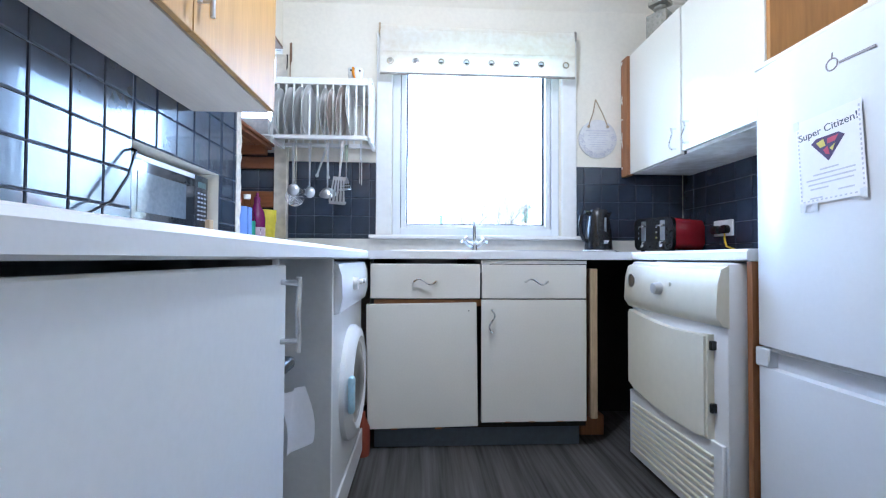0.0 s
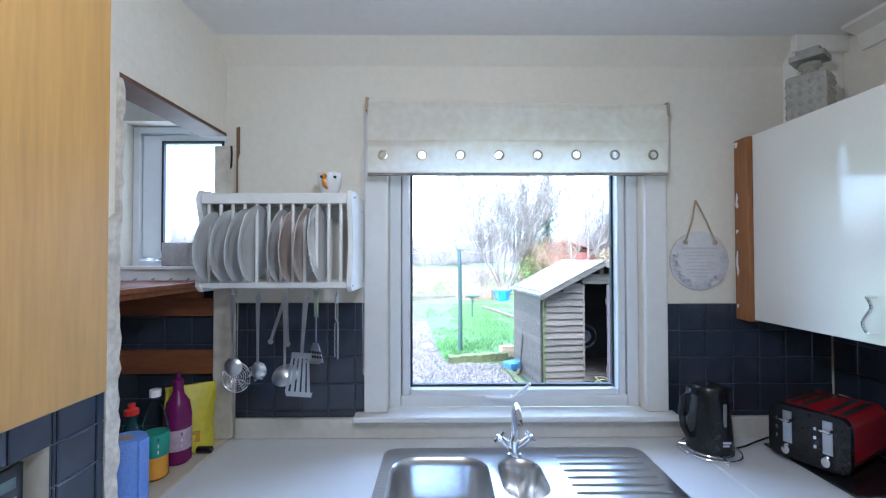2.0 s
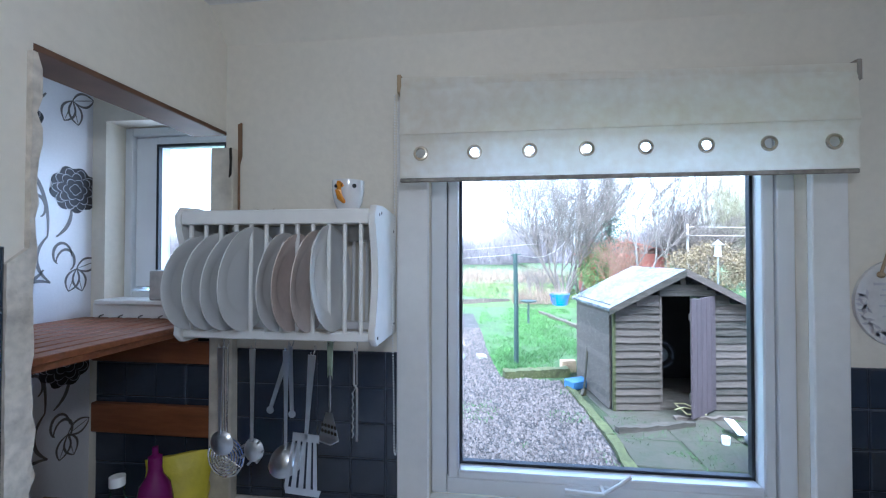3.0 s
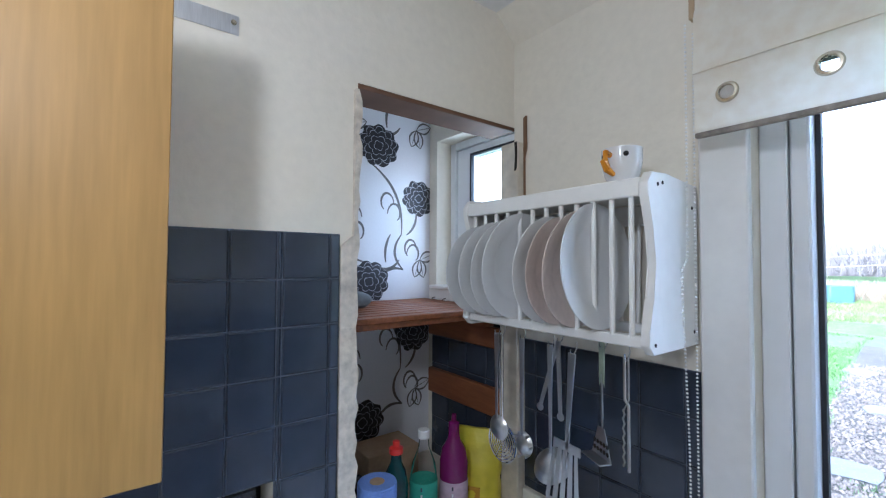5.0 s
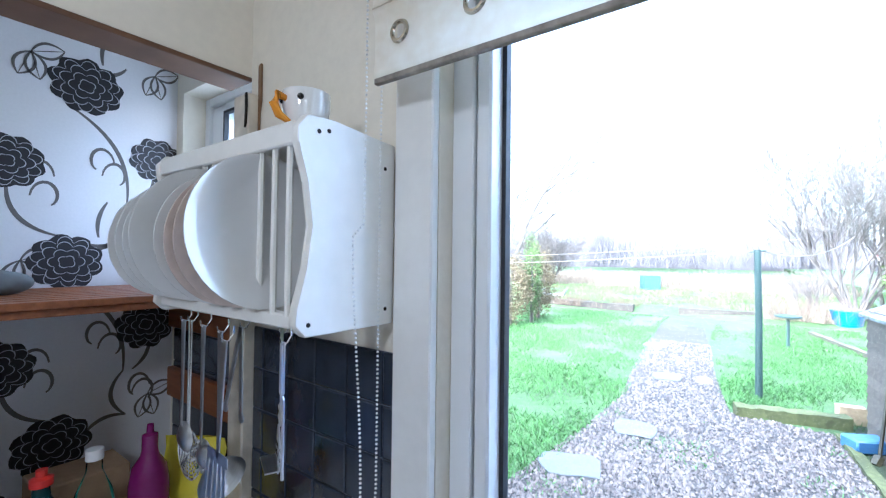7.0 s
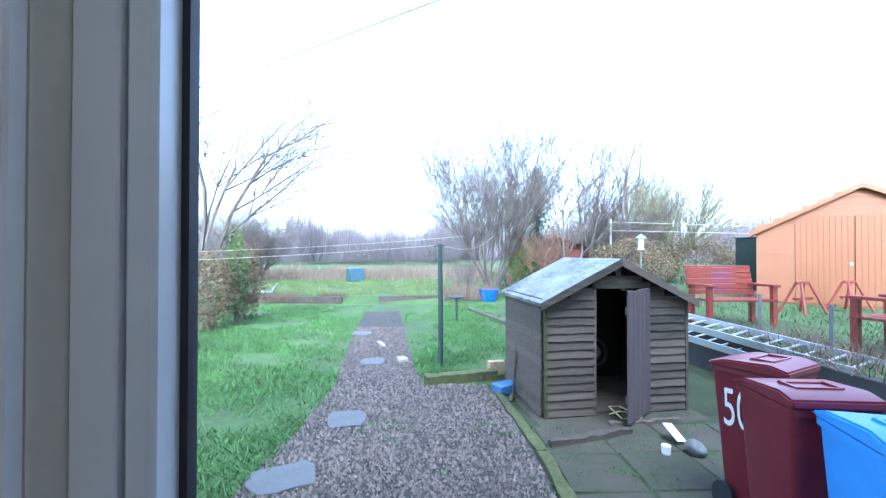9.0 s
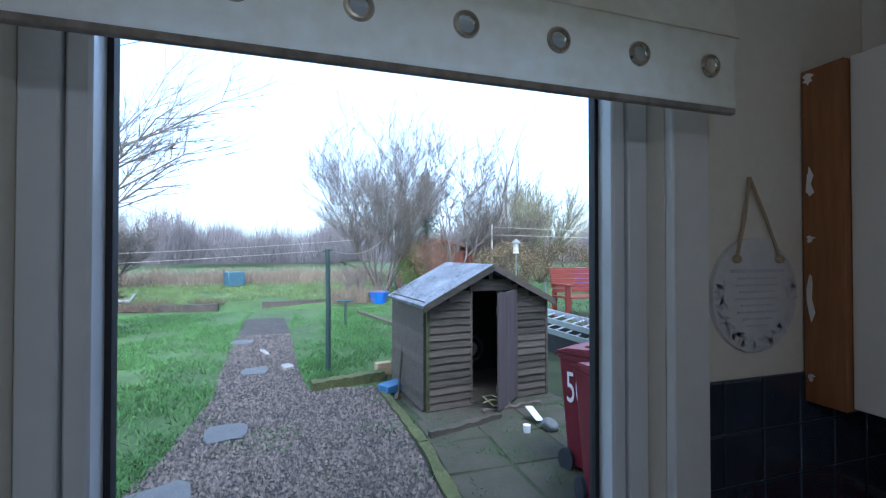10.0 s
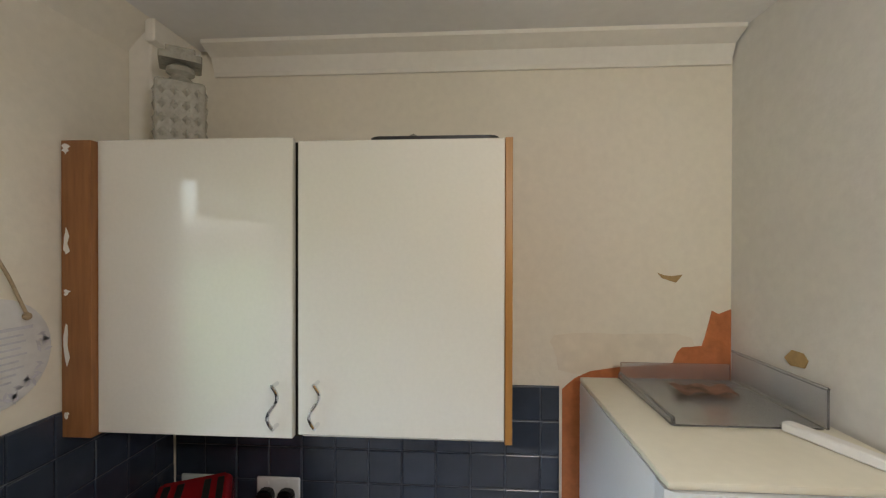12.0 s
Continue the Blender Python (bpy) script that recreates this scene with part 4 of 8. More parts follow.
# decanter and tray on top
jar = thing("glass_decanter", (1.855, 2.555, 2.104), "dusty square cut-glass decanter with stopper", "decanter", rz=35)
bm = bmesh.new()
box(bm, -0.058, 0.058, -0.058, 0.058, 0, 0.145, bevel=0.008, seg=2)
jar_body = part("body", bm, CUTGLASS, jar, smooth=False)
for z in (0.03, 0.06, 0.09, 0.12):
    for k in range(4):
        for s_ in (-1, 1):
            for turn in (0, 90):
                bm = bmesh.new()
                bmesh.ops.create_cone(bm, cap_ends=True, segments=4, radius1=0.014, radius2=0.0, depth=0.008)
                part("facet", bm, CUTGLASS, jar_body, smooth=False).matrix_basis = pose(0, 0, 0, 0, 0, turn) @ pose(-0.04 + 0.027 * k, s_ * 0.060, z, s_ * -90, 0, 0)
jar.scale = (1.0, 1.0, 1.22)
bm = bmesh.new(); lathe(bm, [(0.045, 0.144), (0.03, 0.155), (0.022, 0.165), (0.034, 0.172), (0.034, 0.182), (0.02, 0.19)], 20)
part("neck", bm, CUTGLASS, jar)
bm = bmesh.new(); prism(bm, round_rect(-0.05, 0.05, -0.05, 0.05, 0.008, 2), 0.19, 0.205, "z"); prism(bm, round_rect(-0.034, 0.034, -0.034, 0.034, 0.006, 2), 0.205, 0.222, "z")
part("stopper", bm, CUTGLASS, jar, smooth=False)
bm = bmesh.new()
prism(bm, [(x, y) for x, y in round_rect(-0.12, 0.12, -0.16, 0.16, 0.03)], 0.0, 0.014, "z")
solid("black_baking_tray", bm, mat("black_enamel", (0.02, 0.02, 0.022), 0.4, vary=0.3, grain=30, stain=8), (1.90, 1.86, 2.104), "black baking tray lying on the wall cabinet", "tray")
bm = bmesh.new(); lathe(bm, [(0.05, 0), (0.03, 0.02), (0.012, 0.028), (0.01, 0.04), (0.0, 0.045)], 20)
solid("pan_lid", bm, CUTGLASS, (1.93, 1.93, 2.1185), "glass pan lid resting on the baking tray", "lid")

# ---- left wall cabinets ----
def left_wall_cab(y0, y1):
    u = thing("wall_cabinet", (0, 0, 0), "beech-effect wall cabinet with bar handles", "cabinet", "beech wall cabinets")
    part("bottom_board", cube(XL + 0.009, -0.070, y0, y1, 1.405, 1.423), BEECHEDGE, u, smooth=False)
    part("top_board", cube(XL + 0.009, -0.070, y0, y1, 2.09, 2.105), BEECHEDGE, u, smooth=False)
    part("back_board", cube(XL + 0.009, XL + 0.0195, y0, y1, 1.4235, 2.0895), BEECHEDGE, u, smooth=False)
    for a in (y0, y1 - 0.018):
        part("side_panel", cube(XL + 0.02, -0.070, a, a + 0.018, 1.423, 2.09), BEECHEDGE, u, smooth=False)
    ym = (y0 + y1) / 2
    for a, b, h in ((y0 + 0.0015, ym - 0.0015, ym - 0.03), (ym + 0.0015, y1 - 0.0015, ym + 0.03)):
        d = part("door", cube(-0.067, -0.048, a, b, 1.408, 2.115, bevel=0.0015), BEECH, u)
        bm = bmesh.new()
        tube(bm, [(-0.018, h, 1.46), (-0.018, h, 1.66)], 0.006, 10)
        tube(bm, [(-0.048, h, 1.50), (-0.018, h, 1.50)], 0.005, 8); tube(bm, [(-0.048, h, 1.62), (-0.018, h, 1.62)], 0.005, 8)
        part("handle", bm, STEEL, d, "brushed steel bar handle")
    return u


left_wall_cab(0.694, 1.788)
left_wall_cab(-0.40, 0.692)
bracket = solid("metal_strap", cube(XL + 0.001, XL + 0.003, 1.79, 1.925, 2.165, 2.205), STEEL, (0, 0, 0), "bent metal fixing strap on the wall", "strap")
solid("strap_screw", lathe(bmesh.new(), [(0.006, 0), (0.004, 0.004)], 10, (1.915, 2.19), "x", XL + 0.003), BRASS, (0, 0, 0), "brass screw in the strap", "screw")
# ---- microwave ----
mw = thing("microwave", (-0.381, 1.520, 0.935), "silver-white microwave with dark glass door in the niche", "microwave")
mw.scale = (1, 1, 0.945)
part("casing", cube(-0.34, -0.012, 0.004, 0.462, 0.012, 0.272, bevel=0.006), WHITEGOODS, mw)
bm = bmesh.new()
part("door_top_bar", cube(-0.012, 0.0, 0.0, 0.37, 0.256, 0.275, bevel=0.002), WHITEGOODS, mw)
box(bm, -0.012, 0.0, 0.0, 0.37, 0.012, 0.05, bevel=0.002)
md = part("door_frame", bm, mat("silver_plastic", (0.62, 0.64, 0.67), 0.3, 0.1), mw)
part("door_glass", cube(-0.011, -0.001, 0.002, 0.369, 0.0505, 0.2555), BLACKGLASS, md, "black door glass", smooth=False)
part("door_window", cube(-0.0015, 0.0005, 0.045, 0.31, 0.085, 0.22), GREYGLASS, md, "grey see-through mesh window", smooth=False)
cp = part("control_panel", cube(-0.012, 0.0, 0.372, 0.466, 0.012, 0.275, bevel=0.002), BLACKPLASTIC, mw, "black control panel")
part("display", cube(0, 0.0012, 0.39, 0.448, 0.225, 0.25), mat("lcd_grey", (0.10, 0.13, 0.12), 0.2), cp, smooth=False)
KEYGREY = mat("grey_key_print", (0.26, 0.26, 0.28), 0.6, vary=0.15)
for r in range(7):
    for c in range(3):
        part("key", cube(0.0, 0.0015, 0.389 + 0.023 * c, 0.404 + 0.023 * c, 0.09 + 0.018 * r, 0.097 + 0.018 * r), KEYGREY, cp, smooth=False)
part("open_button", cube(0.0, 0.003, 0.39, 0.45, 0.03, 0.062, bevel=0.002), mat("silver_button", (0.6, 0.61, 0.64), 0.3, 0.3), cp)
bm = bmesh.new()
for k, w in enumerate((0.03,)):
    box(bm, 0.0, 0.0012, 0.02, 0.06, 0.255, 0.262)
part("maker_mark", bm, PALEINK, md, smooth=False)
for sy in (0.05, 0.41):
    for sx in (-0.3, -0.05):
        bm = bmesh.new(); lathe(bm, [(0.012, -0.006), (0.012, 0.013)], 10, (sx, sy)); part("foot", bm, BLACKPLASTIC, mw)
bm = bmesh.new()
tube(bm, [(-0.35, 1.487, 1.19), (-0.325, 1.47, 1.18), (-0.31, 1.42, 1.10), (-0.31, 1.36, 1.02), (-0.315, 1.25, 0.96), (-0.315, 1.05, 0.925), (-0.31, 0.8, 0.918)], 0.004, 8)
solid("power_cable", bm, BLACKPLASTIC, (0, 0, 0), "black power cable trailing from the microwave", "cable")
solid("timber_offcut", cube(0, 0.06, 0, 0.03, 0, 0.10, bevel=0.003), RAWPINE, (-0.42, 1.968, 0.927), "raw timber offcut wedged beside the microwave", "timber")

# ---- plate rack ----
rack = thing("plate_rack", (-0.083, 2.648, 1.513), "white wooden wall plate rack with scalloped ends", "plate rack")
RH = 0.36


def scallop(x0, x1):
    bm = bmesh.new()
    pts = [(0.108, 0.0), (-0.095, 0.0), (-0.115, 0.02), (-0.112, 0.05), (-0.092, 0.11), (-0.082, 0.18), (-0.092, 0.25), (-0.114, 0.31), (-0.116, 0.335), (-0.098, RH - 0.002), (-0.04, RH + 0.0), (0.108, RH - 0.01)]
    prism(bm, pts, x0, x1, "x")
    bmesh.ops.bevel(bm, geom=bm.edges[:], offset=0.002, segments=1, affect="EDGES")
    return bm


for x in (-0.252, 0.275):
    s = part("side_panel", scallop(x, x + 0.018), RACKWHITE, rack)
    for y, z in ((-0.075, 0.335), (-0.055, 0.34), (0.08, 0.30), (0.085, 0.03), (-0.09, 0.02)):
        bm = bmesh.new(); lathe(bm, [(0.004, 0), (0.004, 0.001)], 8, (y, z), "x", x + 0.0178)
        part("screw", bm, DARK, s)
part("top_shelf", cube(-0.234, 0.275, -0.098, 0.106, RH - 0.036, RH - 0.02, bevel=0.002), RACKWHITE, rack)
part("top_rail", cube(-0.234, 0.275, -0.112, -0.098, RH - 0.05, RH - 0.012, bevel=0.003), RACKWHITE, rack)
part("bottom_rail", cube(-0.234, 0.275, -0.105, -0.08, 0.012, 0.035, bevel=0.003), RACKWHITE, rack)
part("back_rail", cube(-0.234, 0.275, 0.07, 0.095, 0.012, 0.035, bevel=0.003), RACKWHITE, rack)
part("back_rail", cube(-0.234, 0.275, 0.09, 0.106, RH - 0.09, RH - 0.04, bevel=0.003), RACKWHITE, rack)
for k in range(12):
    x = -0.212 + 0.0422 * k
    bm = bmesh.new(); tube(bm, [(x, -0.1, 0.03), (x, -0.1, RH - 0.045)], 0.0058, 8); part("dowel", bm, RACKWHITE, rack)
    bm = bmesh.new(); tube(bm, [(x, 0.085, 0.03), (x, 0.095, RH - 0.06)], 0.005, 6); part("dowel", bm, RACKWHITE, rack)


def plate(r, loc, tilt, material, label):
    bm = bmesh.new()
    lathe(bm, [(0.0, 0.004), (r * 0.55, 0.003), (r * 0.66, 0.008), (r * 0.97, 0.018), (r, 0.02), (r, 0.022), (r * 0.95, 0.0215), (r * 0.66, 0.012), (r * 0.58, 0.008), (0.0, 0.008)], 40, (0, 0), "x", 0)
    ob = solid("dinner_plate", bm, material, loc, label, "plate", "plates in the rack")
    ob.matrix_basis = pose(*loc, 0, tilt, 0)
    return ob


for x, r, tl, c in ((-0.295, 0.118, 5, 0), (-0.238, 0.122, 5, 0), (-0.188, 0.125, 7, 0), (-0.142, 0.13, 5, 0), (-0.052, 0.122, 4, 0), (-0.016, 0.12, 3, 1), (0.033, 0.125, 4, 1), (0.082, 0.13, -3, 0)):
    plate(r + 0.006, (x - 0.010, 2.556, 1.554 + r), tl, PINKCHINA if c else CHINA, "brown-rimmed plate standing in the rack" if c else "white china plate standing in the rack")

# mug on the rack
mug = thing("novelty_mug", (0.11, 2.62, 1.856), "white mug with orange handle on the plate rack", "mug", rz=24)
bm = bmesh.new(); lathe(bm, [(0.022, 0.0), (0.027, 0.006), (0.037, 0.03), (0.043, 0.06), (0.043, 0.088), (0.040, 0.088), (0.039, 0.05), (0.0, 0.012)], 28); part("cup", bm, CHINA, mug)
bm = bmesh.new(); lathe(bm, [(0.023, 0), (0.0285, 0.005), (0.024, 0.008)], 24); part("base", bm, mat("red_orange_base", (0.62, 0.14, 0.03), 0.3), mug)
bm = bmesh.new(); tube(bm, [(-0.020, -0.036, 0.070), (-0.027, -0.050, 0.073), (-0.030, -0.057, 0.055), (-0.025, -0.050, 0.037), (-0.014, -0.034, 0.028)], [0.006, 0.008, 0.0085, 0.008, 0.005], 8); part("handle", bm, ORANGE, mug, "orange glazed handle")
for s in (-0.033, 0.012):
    bm = bmesh.new(); bmesh.ops.create_icosphere(bm, subdivisions=2, radius=0.006, matrix=Matrix.Translation((s, -math.sqrt(0.043 ** 2 - s * s), 0.07))); part("dot", bm, BLACKPLASTIC, mug)
bm = bmesh.new()
g = [[bm.verts.new((0.13 * i / 8, 0.06 * j / 3, 0.004 + 0.016 * abs(math.sin(i * 1.1)) * (1 - j / 4))) for j in range(4)] for i in range(9)]
for i in range(8):
    for j in range(3):
        bm.faces.new((g[i][j], g[i + 1][j], g[i + 1][j + 1], g[i][j + 1]))
bmesh.ops.solidify(bm, geom=bm.faces[:], thickness=0.002)
solid("crumpled_paper", bm, CARD, (-0.23, 2.64, 1.855), "crumpled brown paper on the plate rack", "paper")

# ---- utensils ----
def utensil(name, x, label, build, y=2.565, rz=0, lean=0, stretch=1.0):
    u = thing(name, (x, y, 1.522), label, "utensil", "utensils under the rack", rz)
    u.matrix_basis = pose(x, y, 1.522, 0, lean, rz)
    bm = bmesh.new()
    tube(bm, [(0, 0.0, 0.0), (0, 0.0, -0.012), (0, -0.006, -0.022), (0, -0.014, -0.026), (0, -0.02, -0.02), (0, -0.021, -0.012)], 0.0016, 6)
    part("hook", bm, CHROME, u)
    build(u)
    u.scale = (1, 1, stretch)
    return u


def handle_bar(u, z0, z1, w0=0.005, w1=0.009, m=None, name="handle"):
    bm = bmesh.new()
    prism(bm, [(-w1, z0), (w1, z0), (w0, z0 - 0.1), (w0 * 0.8, z1), (-w0 * 0.8, z1), (-w0, z0 - 0.1)], -0.0165, -0.0135, "y")
    bmesh.ops.bevel(bm, geom=bm.edges[:], offset=0.001, segments=1, affect="EDGES")
    return part(name, bm, m or STEEL, u)


def cup_head(u, z, r, depth=0.02, name="bowl", tilt=0):
    bm = bmesh.new()
    lathe(bm, [(0.0, -depth), (r * 0.5, -depth * 0.85), (r * 0.85, -depth * 0.4), (r, 0), (r * 0.96, 0), (r * 0.8, -depth * 0.35), (0, -depth * 0.9)], 24, (0, 0), "y", 0)
    ob = part(name, bm, STEEL, u)
    ob.matrix_basis = pose(0, -0.006, z, tilt, 0, 0)
    return ob


def spoon(u):
    handle_bar(u, -0.02, -0.25)
    cup_head(u, -0.275, 0.033, 0.014)


def strainer(u):
    bm = bmesh.new(); tube(bm, [(-0.006, -0.015, -0.02), (-0.004, -0.015, -0.25), (0.004, -0.015, -0.25), (0.006, -0.015, -0.02)], 0.002, 6); part("handle", bm, CHROME, u)
    bm = bmesh.new()
    for r in (0.05, 0.042, 0.034, 0.026, 0.018, 0.01):
        tube(bm, [(r * math.cos(k * math.tau / 28), -0.012 - 0.0 * r, -0.30 + r * math.sin(k * math.tau / 28)) for k in range(28)], 0.0016 if r < 0.05 else 0.0028, 5, closed=True)
    for k in range(6):
        a = k * math.pi / 6
        tube(bm, [(0.05 * math.cos(a), -0.012, -0.30 + 0.05 * math.sin(a)), (-0.05 * math.cos(a), -0.012, -0.30 - 0.05 * math.sin(a))], 0.001, 4)
    part("wire_head", bm, CHROME, u)


def spaghetti(u):
    handle_bar(u, -0.02, -0.24)
    cup_head(u, -0.262, 0.028, 0.014)
    for k in range(7):
        a = math.tau * k / 7
        bm = bmesh.new(); tube(bm, [(0.026 * math.cos(a), -0.006, -0.262 + 0.026 * math.sin(a)), (0.028 * math.cos(a), -0.022, -0.262 + 0.028 * math.sin(a))], 0.003, 6); part("prong", bm, STEEL, u)


def ladle(u):
    handle_bar(u, -0.02, -0.26)
    cup_head(u, -0.29, 0.046, 0.034, tilt=-55)


def tongs(u):
    for s in (-1, 1):
        bm = bmesh.new(); prism(bm, [(-0.006, -0.02), (0.006, -0.02), (0.005 + s * 0.03, -0.19), (-0.005 + s * 0.03, -0.19)], -0.020, -0.017, "y"); part("arm", bm, STEEL, u)
        bm = bmesh.new(); lathe(bm, [(0, 0), (0.010, 0.001), (0.010, 0.003), (0, 0.003)], 16, (s * 0.031, -0.197), "y", -0.02); part("tip", bm, STEEL, u)


def slice_(u):
    handle_bar(u, -0.02, -0.21, 0.006, 0.01)
    bm = bmesh.new()
    z0, z1 = -0.215, -0.32
    w0, w1 = 0.034, 0.047
    xs = [-1, -0.78, -0.62, -0.36, -0.22, 0.04, 0.18, 0.44, 0.58, 0.8, 1]
    for k in range(0, len(xs) - 1, 1):
        a, b = xs[k], xs[k + 1]
        if k % 2 == 0:
            prism(bm, [(a * w0, z0), (b * w0, z0), (b * w1, z1), (a * w1, z1)], -0.0165, -0.015, "y")
    prism(bm, [(-w0, z0 + 0.018), (w0, z0 + 0.018), (w0, z0), (-w0, z0)], -0.0165, -0.015, "y")
    prism(bm, [(-w1, z1), (w1, z1), (w1 * 0.9, z1 - 0.015), (-w1 * 0.9, z1 - 0.015)], -0.0165, -0.015, "y")
    part("slotted_blade", bm, STEEL, u, smooth=False)


def masher(u):
    handle_bar(u, -0.01, -0.10, 0.009, 0.011, mat("pale_green_grip", (0.40, 0.48, 0.36), 0.5, vary=0.4, grain=40, stain=30))
    handle_bar(u, -0.08, -0.20, 0.003, 0.003, name="neck")
    bm = bmesh.new()
    prism(bm, [(-0.012, -0.2), (0.012, -0.2), (0.036, -0.265), (-0.036, -0.265)], -0.018, -0.0165, "y")
    box(bm, -0.036, 0.036, -0.045, -0.0165, -0.268, -0.265)
    part("head", bm, STEEL, u, smooth=False)
    for r in range(2):
        for k in range(5):
            bm = bmesh.new(); lathe(bm, [(0.005, 0), (0.005, 0.001)], 10, (-0.024 + 0.012 * k, -0.235 - 0.016 * r), "y", -0.0192); part("hole", bm, DARK, u)


def skewer(u):
    bm = bmesh.new(); tube(bm, [(-0.004, -0.015, -0.02), (-0.004, -0.015, -0.10), (0.004, -0.015, -0.11), (0.004, -0.015, -0.235)], 0.003, 6)
    tube(bm, [(0.004, -0.015, -0.02), (0.004, -0.015, -0.10), (-0.006, -0.015, -0.12)], 0.002, 6)
    part("blade", bm, STEEL, u)
    bm = bmesh.new(); tube(bm, [(-0.008 + 0.003 * (k % 2), -0.015, -0.12 - 0.009 * k) for k in range(13)], 0.002, 5); part("teeth", bm, STEEL, u)


utensil("serving_spoon", -0.212, "steel serving spoon hanging under the rack", spoon)
utensil("wire_strainer", -0.203, "steel wire strainer hanging under the rack", strainer, 2.575, stretch=1.04)
utensil("spaghetti_spoon", -0.122, "steel spaghetti spoon hanging under the rack", spaghetti, stretch=1.1)
utensil("kitchen_tongs", -0.032, "steel tongs hanging under the rack", tongs, 2.60, lean=8)
utensil("soup_ladle", -0.022, "steel ladle hanging under the rack", ladle, 2.55, stretch=1.04)
utensil("slotted_turner", 0.064, "slotted steel turner hanging under the rack", slice_, 2.515, stretch=1.08, lean=4)
utensil("potato_masher", 0.072, "potato masher with a pale green grip", masher, 2.62, rz=-25)
utensil("zester", 0.155, "steel skewer and zester hanging under the rack", skewer, stretch=1.05)

# ---- pantry goods ----
shelf = thing("slatted_shelf", (0, 0, 1.505), "stained pine slatted pantry shelf", "shelf")
for k in range(9):
    x = PX + 0.005 + 0.0505 * k
    part("slat", cube(x, x + 0.04, 2.215, 2.745, 0.022, 0.038, bevel=0.002), PINE, shelf)
part("front_rail", cube(WT + 0.03, WT + 0.055, 2.215, 2.745, 0.004, 0.0215, bevel=0.002), PINE, shelf)
part("end_rail", cube(PX + 0.002, WT + 0.03, 2.70, 2.745, -0.03, 0.0215, bevel=0.002), PINE, shelf)
part("bearer", cube(WT - 0.05, WT - 0.01, 2.212, 2.26, -0.16, 0.0215, bevel=0.003), PINE, shelf, "short upright bearer block")
for z0, z1 in ((1.40, 1.47), (1.17, 1.265)):
    solid("pine_batten", cube(-0.80, -0.36, -0.024, 0.0, z0, z1, bevel=0.003), PINE, (0, 2.769, 0), "brown stained pine batten on the pantry wall", "batten")
bm = bmesh.new()
bmesh.ops.create_icosphere(bm, subdivisions=3, radius=0.055)
for v in bm.verts:
    v.co = Vector((v.co.x * 0.8, v.co.y * 1.2, v.co.z * 0.55)) * (1 + 0.25 * noise.noise(v.co * 22))
solid("sill_box", cube(-0.035, 0.035, -0.025, 0.025, 0, 0.075, bevel=0.003), mat("dull_grey_card", (0.20, 0.19, 0.17), 0.8, vary=0.3, grain=30, stain=8), (-0.44, 2.785, 1.601), "dull grey card box on the pantry sill", "box", rz=8)
solid("grey_stone", bm, SLATE, (-0.62, 2.31, 1.572), "grey stone lying on the pantry shelf", "stone")

PZ = 0.917
roll = thing("blue_paper_roll", (-0.385, 2.285, PZ), "roll of blue paper towel standing on end", "paper roll")
bm = bmesh.new(); lathe(bm, [(0.02, 0.0), (0.05, 0.0), (0.052, 0.004), (0.052, 0.196), (0.05, 0.2), (0.02, 0.2)], 32); part("paper", bm, BLUEPAPER, roll)
bm = bmesh.new(); lathe(bm, [(0.017, 0.001), (0.0195, 0.001), (0.0195, 0.201), (0.017, 0.201)], 20); part("core", bm, CARD, roll, "brown card core")
part("loose_edge", cube(0.048, 0.056, -0.02, 0.02, 0.002, 0.198, bevel=0.002), BLUEPAPER, roll)


def bottle(name, loc, label, prof, material, cap=None, capm=None, lab=None, labm=None, liquid=None):
    b = thing(name, loc, label, "bottle", "bottles in the hatch")
    bm = bmesh.new(); lathe(bm, prof, 24); part("body", bm, material, b)
    if liquid:
        bm = bmesh.new(); lathe(bm, liquid[0], 24); part("liquid", bm, liquid[1], b)
    if cap:
        bm = bmesh.new(); lathe(bm, cap, 16); part("cap", bm, capm, b)
    if lab:
        bm = bmesh.new(); lathe(bm, lab, 24); l = part("label", bm, labm, b)
        for k in range(3):
            bm = bmesh.new()
            r = lab[0][0] + 0.0006
            z = lab[0][1] + 0.012 + 0.02 * k
            box(bm, r * 0.72, r * 0.76, -r * 0.66 - 0.004, -r * 0.30, z, z + 0.01)
            part("print", bm, PAPER if k < 2 else INK, l, smooth=False)
    return b


bottle("oil_bottle", (-0.43, 2.37, PZ), "dark green liquid soap bottle with red cap", [(0.03, 0), (0.034, 0.006), (0.034, 0.15), (0.028, 0.185), (0.016, 0.21), (0.014, 0.235)], DARKGREEN, [(0.02, 0.235), (0.02, 0.25), (0.01, 0.255), (0.01, 0.268)], REDCAP)
bottle("squash_bottle", (-0.415, 2.455, PZ), "clear squash bottle part full of orange squash", [(0.034, 0), (0.04, 0.006), (0.04, 0.15), (0.034, 0.19), (0.016, 0.235), (0.014, 0.265), (0.013, 0.265)], SQUASHBOTTLE, [(0.017, 0.262), (0.017, 0.285), (0.0, 0.286)], WHITEPLASTIC, [(0.0405, 0.075), (0.0412, 0.076), (0.0412, 0.145), (0.0405, 0.146)], GREENLABEL, ([(0.031, 0.002), (0.0385, 0.008), (0.0385, 0.13), (0.0, 0.13)], SQUASH))
